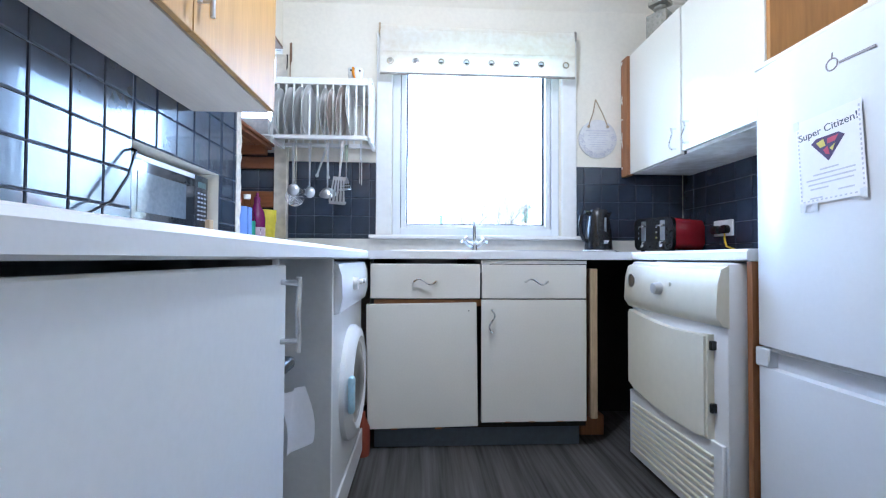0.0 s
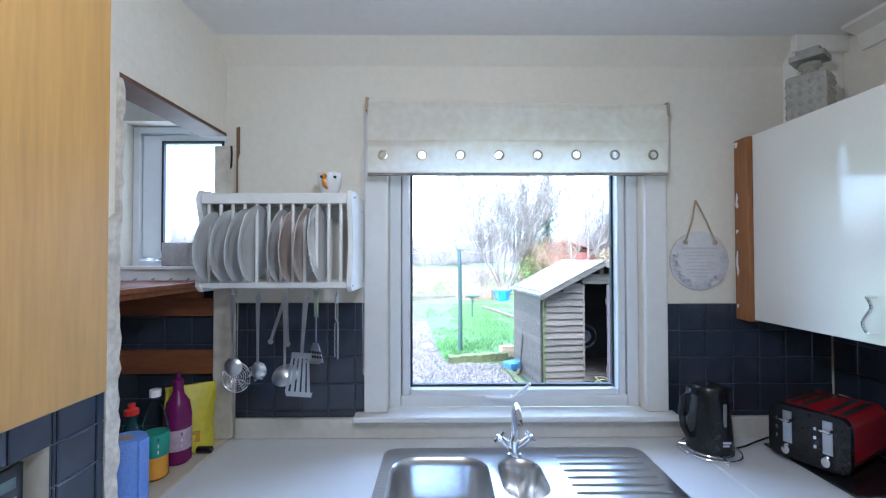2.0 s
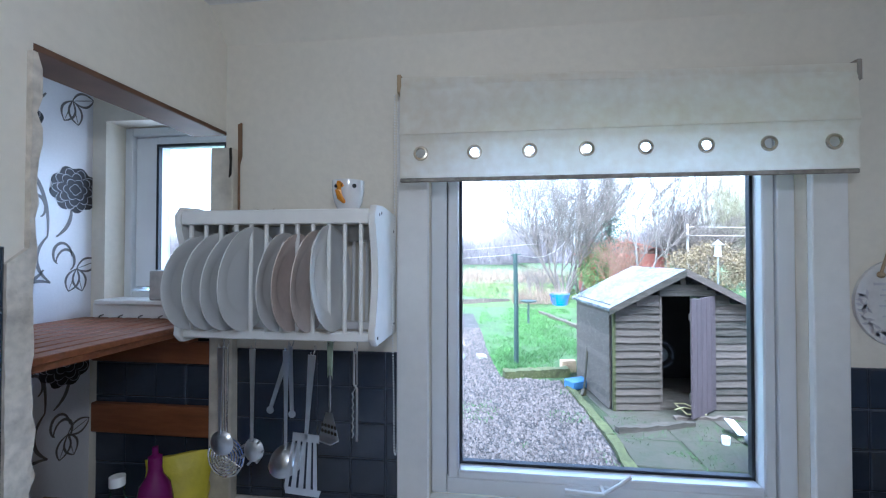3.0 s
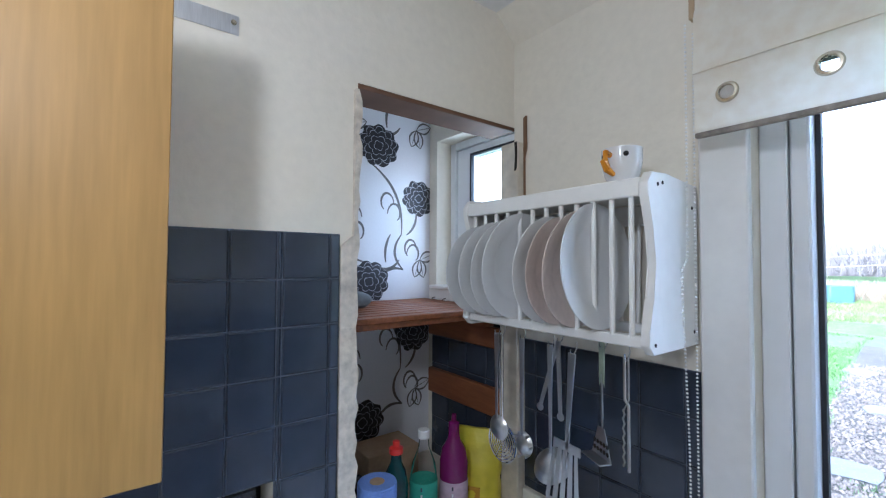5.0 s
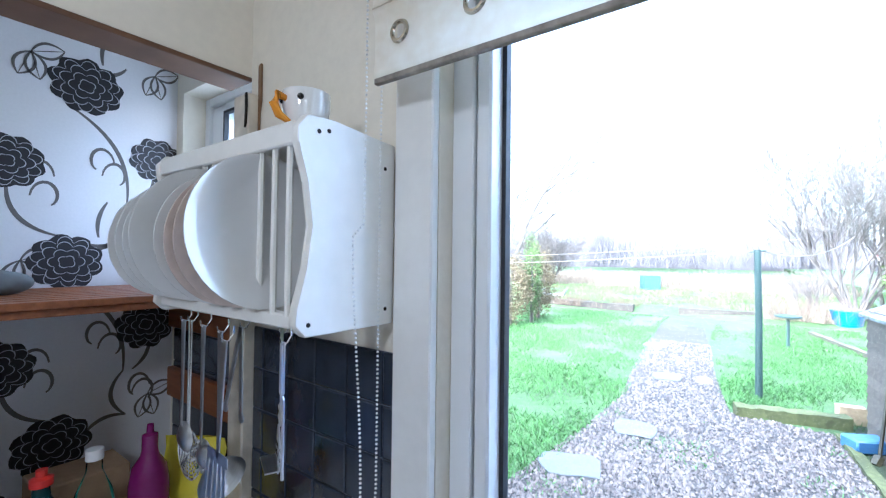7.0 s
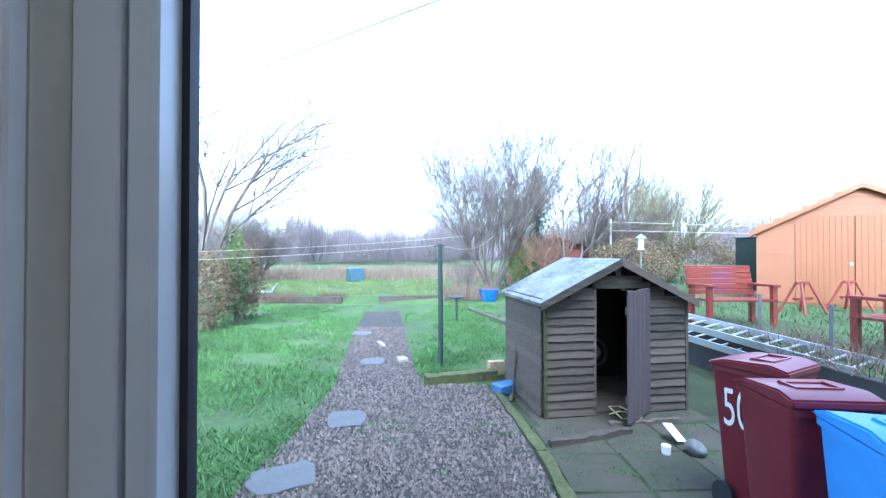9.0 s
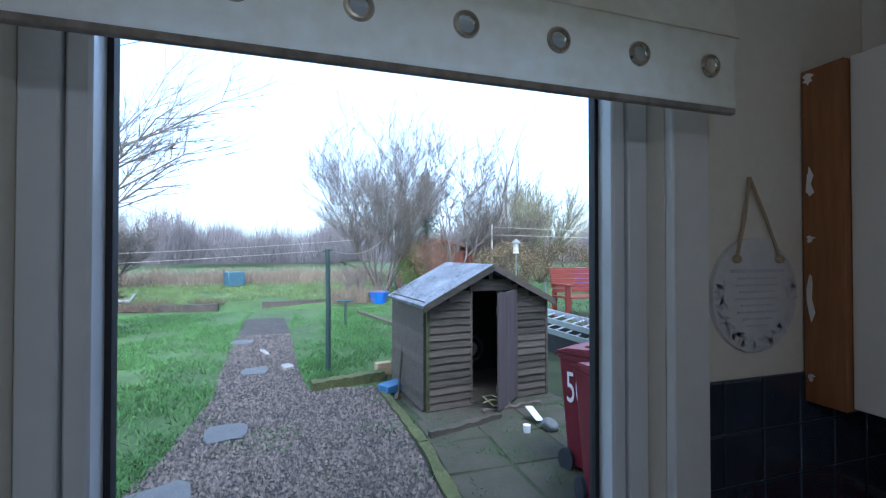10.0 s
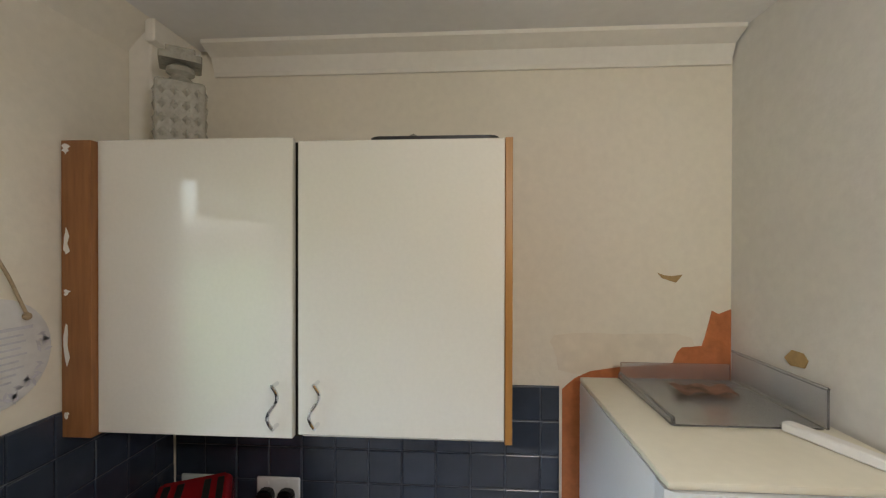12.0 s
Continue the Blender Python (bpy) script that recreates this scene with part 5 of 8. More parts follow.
bottle("purple_bottle", (-0.405, 2.56, PZ), "purple cleaning-liquid bottle with white label", [(0.036, 0), (0.043, 0.008), (0.043, 0.17), (0.036, 0.21), (0.02, 0.235), (0.016, 0.255)], PURPLE, [(0.017, 0.25), (0.017, 0.285), (0.008, 0.29), (0.007, 0.31)], PURPLE, [(0.0432, 0.05), (0.0437, 0.051), (0.0437, 0.12), (0.0432, 0.121)], mat("lilac_label", (0.55, 0.42, 0.52), 0.5, vary=0.3, grain=60))
bm = bmesh.new()
random.seed(9)
for s in range(1):
    rows = []
    for i in range(9):
        z = 0.235 * i / 8
        t = 0.062 * (1 - (i / 8) ** 2) + 0.006
        ring = []
        for k in range(16):
            a = math.tau * k / 16
            ring.append(bm.verts.new((0.085 * math.cos(a) * (1 - 0.05 * i / 8) + random.uniform(-0.006, 0.006), t * math.sin(a) + random.uniform(-0.006, 0.006), z)))
        rows.append(ring)
    for a, b in zip(rows, rows[1:]):
        for k in range(16):
            bm.faces.new((a[k], a[(k + 1) % 16], b[(k + 1) % 16], b[k]))
    bm.faces.new(rows[0][::-1]); bm.faces.new(rows[-1])
bag = solid("yellow_bag", bm, YELLOWBAG, (-0.43, 2.675, PZ), "crumpled yellow plastic bag of detergent", "bag", rz=32)
part("printed_panel", cube(-0.02, 0.03, -0.066, -0.058, 0.035, 0.075, bevel=0.001), mat("orange_print", (0.55, 0.30, 0.03), 0.5), bag, smooth=False)
bm = bmesh.new()
lathe(bm, [(0.012, 0), (0.013, 0.004), (0.013, 0.05), (0.008, 0.055)], 12, (0, 0), "x")
solid("black_brush_handle", bm, BLACKPLASTIC, (-0.37, 2.62, PZ + 0.013), "black brush handle lying on the board", "brush")
solid("dark_jar", lathe(bmesh.new(), [(0.035, 0), (0.04, 0.01), (0.04, 0.12), (0.03, 0.13), (0.0, 0.132)], 20), BLACKPLASTIC, (-0.56, 2.30, PZ), "dark jar at the back of the hatch", "jar")
solid("card_box", cube(-0.07, 0.07, -0.1, 0.1, 0, 0.13, bevel=0.003), CARD, (-0.72, 2.5, PZ), "brown cardboard box at the back of the hatch", "box")

# ---- worktop goods ----
ket = thing("kettle", (1.515, 2.62, 0.93), "black cordless electric kettle", "kettle")
bm = bmesh.new(); lathe(bm, [(0.075, 0.0), (0.078, 0.004), (0.076, 0.02), (0.07, 0.1), (0.06, 0.17), (0.055, 0.2), (0.05, 0.208), (0.03, 0.213), (0.0, 0.214)], 32); part("body", bm, BLACKPLASTIC, ket)
bm = bmesh.new(); tube(bm, [(-0.05, -0.01, 0.19), (-0.085, -0.016, 0.196), (-0.108, -0.02, 0.175), (-0.116, -0.022, 0.13), (-0.108, -0.02, 0.08), (-0.09, -0.016, 0.05), (-0.07, -0.012, 0.045)], [0.014, 0.013, 0.012, 0.012, 0.011, 0.011, 0.01], 10); part("handle", bm, BLACKPLASTIC, ket)
bm = bmesh.new(); prism(bm, [(0.05, 0.19), (0.075, 0.2), (0.05, 0.155)], -0.018, 0.018, "y"); part("spout", bm, BLACKPLASTIC, ket)
bm = bmesh.new(); lathe(bm, [(0.012, 0), (0.01, 0.008), (0.0, 0.01)], 12, (0, 0), "z", 0.213); part("lid_button", bm, BLACKPLASTIC, ket)
bm = bmesh.new(); box(bm, 0.006, 0.02, -0.0725, -0.064, 0.09, 0.165, bevel=0.004); part("water_gauge", bm, mat("smoked_window", (0.18, 0.19, 0.2), 0.1), ket)
bm = bmesh.new(); box(bm, 0.0, 0.028, -0.077, -0.0725, 0.04, 0.046); box(bm, 0.0, 0.022, -0.0775, -0.073, 0.031, 0.036); part("maker_mark", bm, PALEINK, ket, smooth=False)
ket.scale = (1, 1, 1.1)
tv = thing("wire_trivet", (1.515, 2.62, 0.911), "round chromed wire trivet under the kettle", "trivet")
for r, z in ((0.1, 0.012), (0.075, 0.014), (0.05, 0.014)):
    bm = bmesh.new(); tube(bm, [(r * math.cos(k * math.tau / 32), r * math.sin(k * math.tau / 32), z) for k in range(32)], 0.0028, 6, closed=True); part("ring", bm, CHROME, tv)
for k in range(3):
    a = math.tau * k / 3 + 0.5
    bm = bmesh.new(); tube(bm, [(0.04 * math.cos(a), 0.04 * math.sin(a), 0.014), (0.1 * math.cos(a), 0.1 * math.sin(a), 0.014), (0.105 * math.cos(a), 0.105 * math.sin(a), 0.001)], 0.003, 6); part("foot", bm, CHROME, tv)
bm = bmesh.new(); tube(bm, [(1.62, 2.63, 0.92), (1.68, 2.66, 0.916), (1.75, 2.70, 0.915), (1.82, 2.73, 0.918)], 0.0035, 6)
solid("kettle_cable", bm, BLACKPLASTIC, (0, 0, 0), "black kettle cable on the worktop", "cable")
solid("black_chopping_board", cube(-0.19, 0.15, -0.2, 0.16, 0, 0.008, bevel=0.003), BLACKPLASTIC, (1.95, 2.52, 0.911), "thin black board under the toaster", "board")

to = thing("toaster", (1.915, 2.575, 0.919), "red four-slice toaster with glossy black ends", "toaster", rz=-62)
bm = bmesh.new(); prism(bm, [(x, z) for x, z in round_rect(-0.15, 0.15, 0.012, 0.185, 0.035)], -0.11, 0.13, "y"); bmesh.ops.bevel(bm, geom=[e for e in bm.edges if abs(e.verts[0].co.y - e.verts[1].co.y) < 1e-6], offset=0.006, segments=2, affect="EDGES")
part("shell", bm, RED, to)
bm = bmesh.new(); prism(bm, round_rect(-0.152, 0.152, 0.008, 0.188, 0.036), -0.135, -0.11, "y"); face = part("front_panel", bm, BLACKPLASTIC, to, "glossy black front with chrome controls")
for x in (-0.075, 0.075):
    part("lever_slot", cube(x - 0.018, x + 0.018, -0.137, -0.1345, 0.06, 0.17, bevel=0.001), STEEL, face)
    part("lever", cube(x - 0.022, x + 0.022, -0.158, -0.136, 0.135, 0.148, bevel=0.004), CHROME, face)
    bm = bmesh.new(); lathe(bm, [(0, -0.018), (0.016, -0.016), (0.018, 0)], 18, (x, 0.04), "y", -0.135); part("dial", bm, CHROME, face)
    for k in range(3):
        part("button", cube(x - 0.05, x - 0.038, -0.139, -0.1345, 0.07 + 0.03 * k, 0.082 + 0.03 * k, bevel=0.001), CHROME, face)
for x in (-0.1, -0.05, 0.05, 0.1):
    part("toast_slot", cube(x - 0.013, x + 0.013, -0.09, 0.11, 0.184, 0.1865), DARK, to, smooth=False)
for sx in (-0.12, 0.12):
    for sy in (-0.1, 0.11):
        bm = bmesh.new(); lathe(bm, [(0.012, 0), (0.012, 0.014)], 10, (sx, sy)); part("foot", bm, BLACKPLASTIC, to)


def socket(y, z, plugs):
    s = thing("double_socket", (XR - 0.0095, y, z), "white double wall socket with plugs in it", "socket", "wall sockets")
    part("plate", cube(-0.01, 0, -0.073, 0.073, -0.043, 0.043, bevel=0.004), WHITEPLASTIC, s)
    for dy in (-0.034, 0.034):
        part("switch", cube(-0.014, -0.01, dy - 0.006, dy + 0.006, 0.018, 0.034, bevel=0.002), WHITEPLASTIC, s)
    for dy in plugs:
        bm = bmesh.new(); prism(bm, [(dy - 0.025, -0.03), (dy + 0.025, -0.03), (dy + 0.027, 0.0), (dy + 0.015, 0.014), (dy - 0.015, 0.014), (dy - 0.027, 0.0)], -0.04, -0.0105, "x")
        bmesh.ops.bevel(bm, geom=bm.edges[:], offset=0.005, segments=2, affect="EDGES")
        solid("plug", bm, BLACKPLASTIC, (XR - 0.0095, y, z), "black mains plug in the wall socket", "plug", "mains plugs")


to.scale = (0.74, 1.2, 1.0)
socket(2.40, 1.045, (-0.034, 0.034))
socket(2.66, 1.045, (-0.034,))
bm = bmesh.new(); tube(bm, [(2.085, 2.366, 1.02), (2.08, 2.36, 0.985), (2.06, 2.32, 0.945), (2.05, 2.24, 0.924), (2.055, 2.1, 0.917), (2.06, 1.8, 0.917), (2.06, 1.47, 0.917)], 0.0045, 8)
solid("yellow_flex", bm, YELLOW, (0, 0, 0), "yellow extension flex lying on the worktop", "cable")

# plaque
pl = thing("wall_plaque", (1.573, 2.765, 1.617), "round whitewashed wooden plaque hanging on a rope", "plaque")
bm = bmesh.new(); lathe(bm, [(0.115, -0.008), (0.119, -0.006), (0.119, 0.004)], 40, (0, 0), "y"); disc = part("disc", bm, PLAQUE, pl)
for s in (-1, 1):
    bm = bmesh.new(); tube(bm, [(s * 0.06, -0.012, 0.078), (s * 0.03, -0.006, 0.16), (0.0 - 0.012, -0.003, 0.246)], 0.0035, 6); part("rope", bm, ROPE, pl)
    bm = bmesh.new(); bmesh.ops.create_icosphere(bm, subdivisions=2, radius=0.009, matrix=Matrix.Translation((s * 0.06, -0.012, 0.075))); part("knot", bm, ROPE, pl)
for k in range(9):
    w = 0.075 if k == 0 else (0.055, 0.06, 0.05, 0.062, 0.045, 0.055, 0.04, 0.03)[k - 1]
    part("text_line", cube(-w, w, -0.0092, -0.0078, 0.05 - 0.014 * k - 0.003, 0.05 - 0.014 * k + (0.004 if k == 0 else 0.001)), PALEINK, disc, smooth=False)
random.seed(12)
bm = bmesh.new()
for k in range(70):
    a = random.uniform(math.pi * 0.9, math.pi * 2.1)
    r = random.uniform(0.088, 0.112)
    c = Vector((r * math.cos(a), -0.0086, r * math.sin(a)))
    u = random.uniform(0, 6.28)
    d, e = Vector((math.cos(u), 0, math.sin(u))) * 0.011, Vector((-math.sin(u), 0, math.cos(u))) * 0.004
    bm.faces.new([bm.verts.new(c + q) for q in (d, e, -d, -e)])
part("leaf_border", bm, PALEINK, disc, smooth=False)

# pendant
pend = thing("pendant_lamp", (0.58, 1.38, ZC), "bare warm bulb on a white pendant flex", "lamp")
bm = bmesh.new(); lathe(bm, [(0.04, -0.02), (0.045, 0.0)], 20); part("ceiling_rose", bm, WHITEPLASTIC, pend)
bm = bmesh.new(); tube(bm, [(0, 0, -0.02), (0, 0, -0.27)], 0.003, 6); part("flex", bm, WHITEPLASTIC, pend)
bm = bmesh.new(); lathe(bm, [(0.018, -0.325), (0.02, -0.27)], 16); part("holder", bm, WHITEPLASTIC, pend)

# ---- wallpaper roses and stems, printed flat ----
def ribbon(bm, pts, w, x):
    ps = [Vector(p) for p in pts]
    L = []
    for i, p in enumerate(ps):
        d = (ps[min(i + 1, len(ps) - 1)] - ps[max(i - 1, 0)]).normalized()
        nn = Vector((-d.y, d.x))
        ww = w * (0.35 + 0.65 * math.sin(math.pi * min(1, (i + 0.6) / len(ps))))
        L.append((bm.verts.new((x, *(p + nn * ww))), bm.verts.new((x, *(p - nn * ww)))))
    for a, b in zip(L, L[1:]):
        bm.faces.new((a[0], a[1], b[1], b[0]))


def rose(cy, cz, r, seed):
    random.seed(seed)
    bm = bmesh.new()
    n = 48
    ctr = bm.verts.new((PX + 0.0012, cy, cz))
    rim = []
    for k in range(n):
        a = math.tau * k / n
        rr = r * (0.86 + 0.14 * abs(math.sin(4.5 * a + seed)) + random.uniform(-0.02, 0.02))
        rim.append(bm.verts.new((PX + 0.0012, cy + rr * math.cos(a) * 1.0, cz + rr * 0.92 * math.sin(a))))
    for k in range(n):
        bm.faces.new((ctr, rim[k], rim[(k + 1) % n]))
    part("rose_print", bm, ROSE, wall_paper, "charcoal rose print", smooth=False)
    bm = bmesh.new()
    for ring, cnt in ((0.22, 4), (0.45, 6), (0.68, 8), (0.86, 10)):
        for k in range(cnt):
            a0 = math.tau * k / cnt + ring * 5 + seed
            pts = []
            for i in range(7):
                a = a0 + (i - 3) / 6 * math.tau / cnt * 0.95
                rr = r * ring * (1.05 - 0.25 * ((i - 3) / 3) ** 2)
                pts.append((cy + rr * math.cos(a), cz + rr * 0.92 * math.sin(a)))
            ribbon(bm, pts, 0.0011, PX + 0.0022)
    part("petal_lines", bm, ROSELINE, wall_paper, smooth=False)


for i, (cy, cz, r) in enumerate(((2.523, 2.142, 0.085), (2.712, 1.953, 0.075), (2.487, 1.616, 0.082), (2.69, 1.41, 0.08), (2.466, 1.092, 0.085), (2.358, 1.889, 0.075), (2.345, 1.33, 0.08), (2.30, 0.98, 0.07))):
    rose(cy, cz, r * 1.08, i + 1)
bm = bmesh.new()
def arc(p, q, bend, n=14):
    p, q = Vector(p), Vector(q)
    m = Vector((-(q - p).y, (q - p).x)) * bend
    return [tuple(p.lerp(q, t / n) + m * 4 * (t / n) * (1 - t / n)) for t in range(n + 1)]


for dz in (0.0, -0.53):
    for p, q, b in (((2.49, 2.07 + dz), (2.63, 1.80 + dz), 0.16), ((2.63, 1.80 + dz), (2.64, 1.66 + dz), -0.25), ((2.64, 1.66 + dz), (2.53, 1.62 + dz), -0.2),
                    ((2.70, 1.90 + dz), (2.655, 1.80 + dz), 0.15), ((2.36, 1.84 + dz), (2.47, 1.69 + dz), -0.22), ((2.53, 2.2 + dz), (2.62, 2.23 + dz), -0.2), ((2.56, 2.22 + dz), (2.58, 2.33 + dz), 0.1)):
        ribbon(bm, arc(p, q, b), 0.0058, PX + 0.0008)
    for cy, cz, s in ((2.42, 1.86, 1), (2.44, 1.80, -1), (2.56, 1.92, 1), (2.60, 1.88, -1), (2.67, 1.74, 1), (2.69, 1.72, -1)):
        pts = [(cy + s * 0.035 * math.cos(t) * (1 - t / 9), cz + dz + 0.05 * math.sin(t) * (1 - t / 9)) for t in [k * 0.32 for k in range(14)]]
        ribbon(bm, pts, 0.0046, PX + 0.0009)
part("stem_print", bm, STEM, wall_paper, "taupe trailing stem print", smooth=False)
bm = bmesh.new()
for cy, cz in ((2.70, 2.235), (2.72, 1.70), (2.70, 1.18), (2.40, 2.20), (2.39, 1.62)):
    for ang in (20, -75, -110):
        a = radians(ang)
        tip = (cy + 0.075 * math.cos(a), cz + 0.075 * math.sin(a))
        ribbon(bm, arc((cy, cz), tip, 0.28), 0.0036, PX + 0.001)
        ribbon(bm, arc((cy, cz), tip, -0.28), 0.0036, PX + 0.001)
        ribbon(bm, arc((cy, cz), tip, 0.0), 0.0014, PX + 0.001)
part("leaf_print", bm, STEM, wall_paper, "outlined leaf print", smooth=False)

# ---- garden ----
GZ, NZ = -0.15, 0.42
GRASSBASE = mat("lawn_soil_green", (0.045, 0.082, 0.022), 0.95, vary=0.6, grain=14, stain=0.9, bump=0.6)
GRASSBLADE = mat("grass_blade", (0.060, 0.140, 0.030), 0.7, vary=0.75, grain=3, stain=0.8, bump=0, island=0.8)
GRAVEL = mat("gravel_bed", (0.040, 0.035, 0.031), 0.95, vary=0.55, grain=55, stain=3, bump=1.0)
PEBBLE = mat("gravel_stone", (0.092, 0.072, 0.060), 0.55, vary=0.92, grain=18, stain=1.2, bump=0.2, island=1.6)
SLAB = mat("grey_stone_slab", (0.095, 0.096, 0.098), 0.7, vary=0.2, grain=30, stain=5, bump=0.3)
MOSSY = mat("mossy_timber", (0.070, 0.076, 0.026), 0.95, vary=0.5, grain=25, stain=6, bump=0.8)
OLDWOOD = mat("weathered_timber", (0.095, 0.074, 0.058), 0.75, vary=0.7, grain=8, stain=3.4, stretch=(1, 4, 7), bump=0.5, rand=0.7, tint=(0.024, 0.024, 0.013))
DOORWOOD = mat("weathered_door_board", (0.085, 0.062, 0.062), 0.85, vary=0.35, grain=8, stain=2.5, stretch=(8, 8, 0.8), bump=0.3, rand=0.3)
DARKKERB = mat("dark_wet_timber", (0.045, 0.036, 0.028), 0.8, vary=0.5, grain=12, stain=3, bump=0.6)
FELT = mat("wet_roof_felt", (0.15, 0.16, 0.18), 0.24, vary=0.9, grain=25, stain=2.2, bump=0.15)
PATIO = mat("mossy_patio", (0.042, 0.034, 0.025), 0.8, vary=0.7, grain=18, stain=3.5, bump=0.6, tint=(0.026, 0.034, 0.012), rand=0.4)
MOSS = mat("joint_moss", (0.030, 0.040, 0.014), 0.95, vary=0.5, grain=30, stain=3, bump=0.8)
REED = mat("dry_reed", (0.165, 0.125, 0.092), 0.9, vary=0.5, grain=2, stain=0.3, bump=0, island=0.9)
ROUGHBLADE = mat("rough_grass_blade", (0.10, 0.145, 0.045), 0.8, vary=0.7, grain=2, stain=0.5, bump=0, island=1.0)
DEADPLANT = mat("dead_brown_plant", (0.105, 0.075, 0.052), 0.9, vary=0.5, grain=2, stain=0.6, bump=0, island=0.9)
BARK = mat("bare_bark", (0.085, 0.072, 0.062), 0.9, vary=0.3, grain=12, stain=2, bump=0.3)
TWIG = mat("bare_twig", (0.100, 0.088, 0.078), 0.9, vary=0.3, grain=4, stain=1, bump=0)
# distance haze is put into this colour as a bluish tint
FARTREE = mat("far_trees_haze_tint", (0.095, 0.086, 0.092), 0.95, vary=0.25, grain=0.6, stain=0.1, bump=0)
NEEDLE = mat("spruce_needles", (0.045, 0.085, 0.055), 0.8, vary=0.3, grain=3)
HEDGE = mat("brown_hedge", (0.11, 0.085, 0.045), 0.9, vary=0.5, grain=8, stain=2)
GREENHEDGE = mat("green_hedge", (0.07, 0.11, 0.03), 0.9, vary=0.4, grain=8, stain=2)
MAROON = mat("maroon_bin_plastic", (0.13, 0.012, 0.022), 0.35, vary=0.15, grain=20, stain=4)
BINBLUE = mat("blue_bin_plastic", (0.09, 0.30, 0.74), 0.4, vary=0.12, grain=20, stain=4)
TUBBLUE = mat("blue_tub_plastic", (0.02, 0.13, 0.55), 0.4, vary=0.1)
REDWOOD = mat("red_stained_wood", (0.20, 0.035, 0.022), 0.5, vary=0.2, grain=10, stain=3, stretch=(1, 8, 8))
ORANGEWOOD = mat("orange_stained_wood", (0.205, 0.080, 0.028), 0.6, vary=0.15, grain=8, stain=1.5, stretch=(1, 1, 8), rand=0.2)
ALU = mat("dull_aluminium", (0.55, 0.57, 0.60), 0.4, 0.8, vary=0.15)
POSTGREEN = mat("dark_green_post", (0.022, 0.045, 0.04), 0.6, vary=0.3)
BRICKRED = mat("dull_red_hut", (0.20, 0.06, 0.045), 0.9, vary=0.2, grain=10, stain=2)
RETAIN = mat("dark_retaining_wall", (0.05, 0.05, 0.048), 0.9, vary=0.4, grain=14, stain=3, bump=0.5)
CONCRETE = mat("pale_concrete", (0.24, 0.23, 0.21), 0.9, vary=0.25, grain=20, stain=3, bump=0.3)


def ground_z(x, y):
    base = GZ + 0.22 * min(1, max(0, (y - 17.2) / 1.0))
    if x > 5.1 and y > 3:
        base = NZ
    return base


bm = bmesh.new()
xs = [-400, -120, -40, -15, -8, -4, -0.6, 2, 4, 5.05, 5.1, 8, 15, 40, 120, 400]
ys = [2.925, 5, 8, 12, 16, 17.2, 17.9, 22, 30, 45, 80, 200, 600]
gv = [[bm.verts.new((x, y, GZ + (0.22 if y > 17.5 else 0) if x < 5.08 else NZ)) for y in ys] for x in xs]
for i in range(len(xs) - 1):
    for j in range(len(ys) - 1):
        bm.faces.new((gv[i][j], gv[i + 1][j], gv[i + 1][j + 1], gv[i][j + 1]))
structure("ground", bm, GRASSBASE, "rough wet garden lawn running out to fields", "lawn")
bm = bmesh.new()
prism(bm, [(-1.15, 2.93), (1.62, 2.93), (1.66, 5.5), (1.62, 6.7), (1.58, 7.95), (1.2, 8.05), (0.62, 8.1), (0.42, 9.5), (0.2, 12.0), (-0.15, 15.2), (-1.2, 15.2), (-0.95, 12.0), (-0.72, 9.5), (-0.55, 7.9), (-0.62, 6.5), (-0.8, 5.0)], GZ - 0.05, GZ + 0.012, "z")
structure("gravel_path", bm, GRAVEL, "brown gravel path through the lawn", "path")
bm = bmesh.new()
prism(bm, [(1.72, 2.93), (4.97, 2.93), (4.97, 9.6), (2.6, 9.6), (1.75, 8.5), (1.62, 7.95), (1.72, 6.3)], GZ - 0.05, GZ + 0.012, "z")
patio = structure("patio", bm, MOSS, "dark mossy paved yard beside the shed", "patio")
slab_me = bpy.data.meshes.new("slab")
bs_ = cube(-0.292, 0.292, -0.292, 0.292, 0, 0.02, bevel=0.008)
bs_.to_mesh(slab_me)
bs_.free()
slab_me.materials.append(PATIO)
rp = random.Random(8)
for i in range(5):
    for j in range(6):
        sl = new("slab", slab_me)
        sl.parent = patio
        sl.matrix_basis = pose(2.06 + 0.60 * i + rp.uniform(-0.01, 0.01), 3.35 + 0.60 * j, GZ + 0.002 + rp.uniform(-0.004, 0.004), rp.uniform(-1, 1), rp.uniform(-1, 1), rp.uniform(-1.5, 1.5))

random.seed(21)
rng = np.random.default_rng(5)


def loose(name, verts, faces, material, label, category, kind="stuff"):
    me = bpy.data.meshes.new(name)
    me.from_pydata(verts, [], faces)
    me.materials.append(material)
    ob = new(name, me)
    return tagged(ob, label, category, kind=kind)


def blades(xy, zs, h, w, lean):
    n = len(xy)
    ang = rng.uniform(0, math.tau, n)
    d = np.stack([np.cos(ang), np.sin(ang)], 1) * w[:, None]
    tip = rng.normal(0, 1, (n, 2)) * (h * lean)[:, None]
    V = np.zeros((n * 3, 3))
    V[0::3, :2], V[1::3, :2], V[2::3, :2] = xy - d, xy + d, xy + tip
    V[0::3, 2] = V[1::3, 2] = zs
    V[2::3, 2] = zs + h
    F = np.arange(n * 3).reshape(-1, 3)
    return V.tolist(), F.tolist()


def scatter(n, x0, x1, y0, y1, keep):
    p = np.stack([rng.uniform(x0, x1, n), rng.uniform(y0, y1, n)], 1)
    return p[np.array([keep(a, b) for a, b in p])]


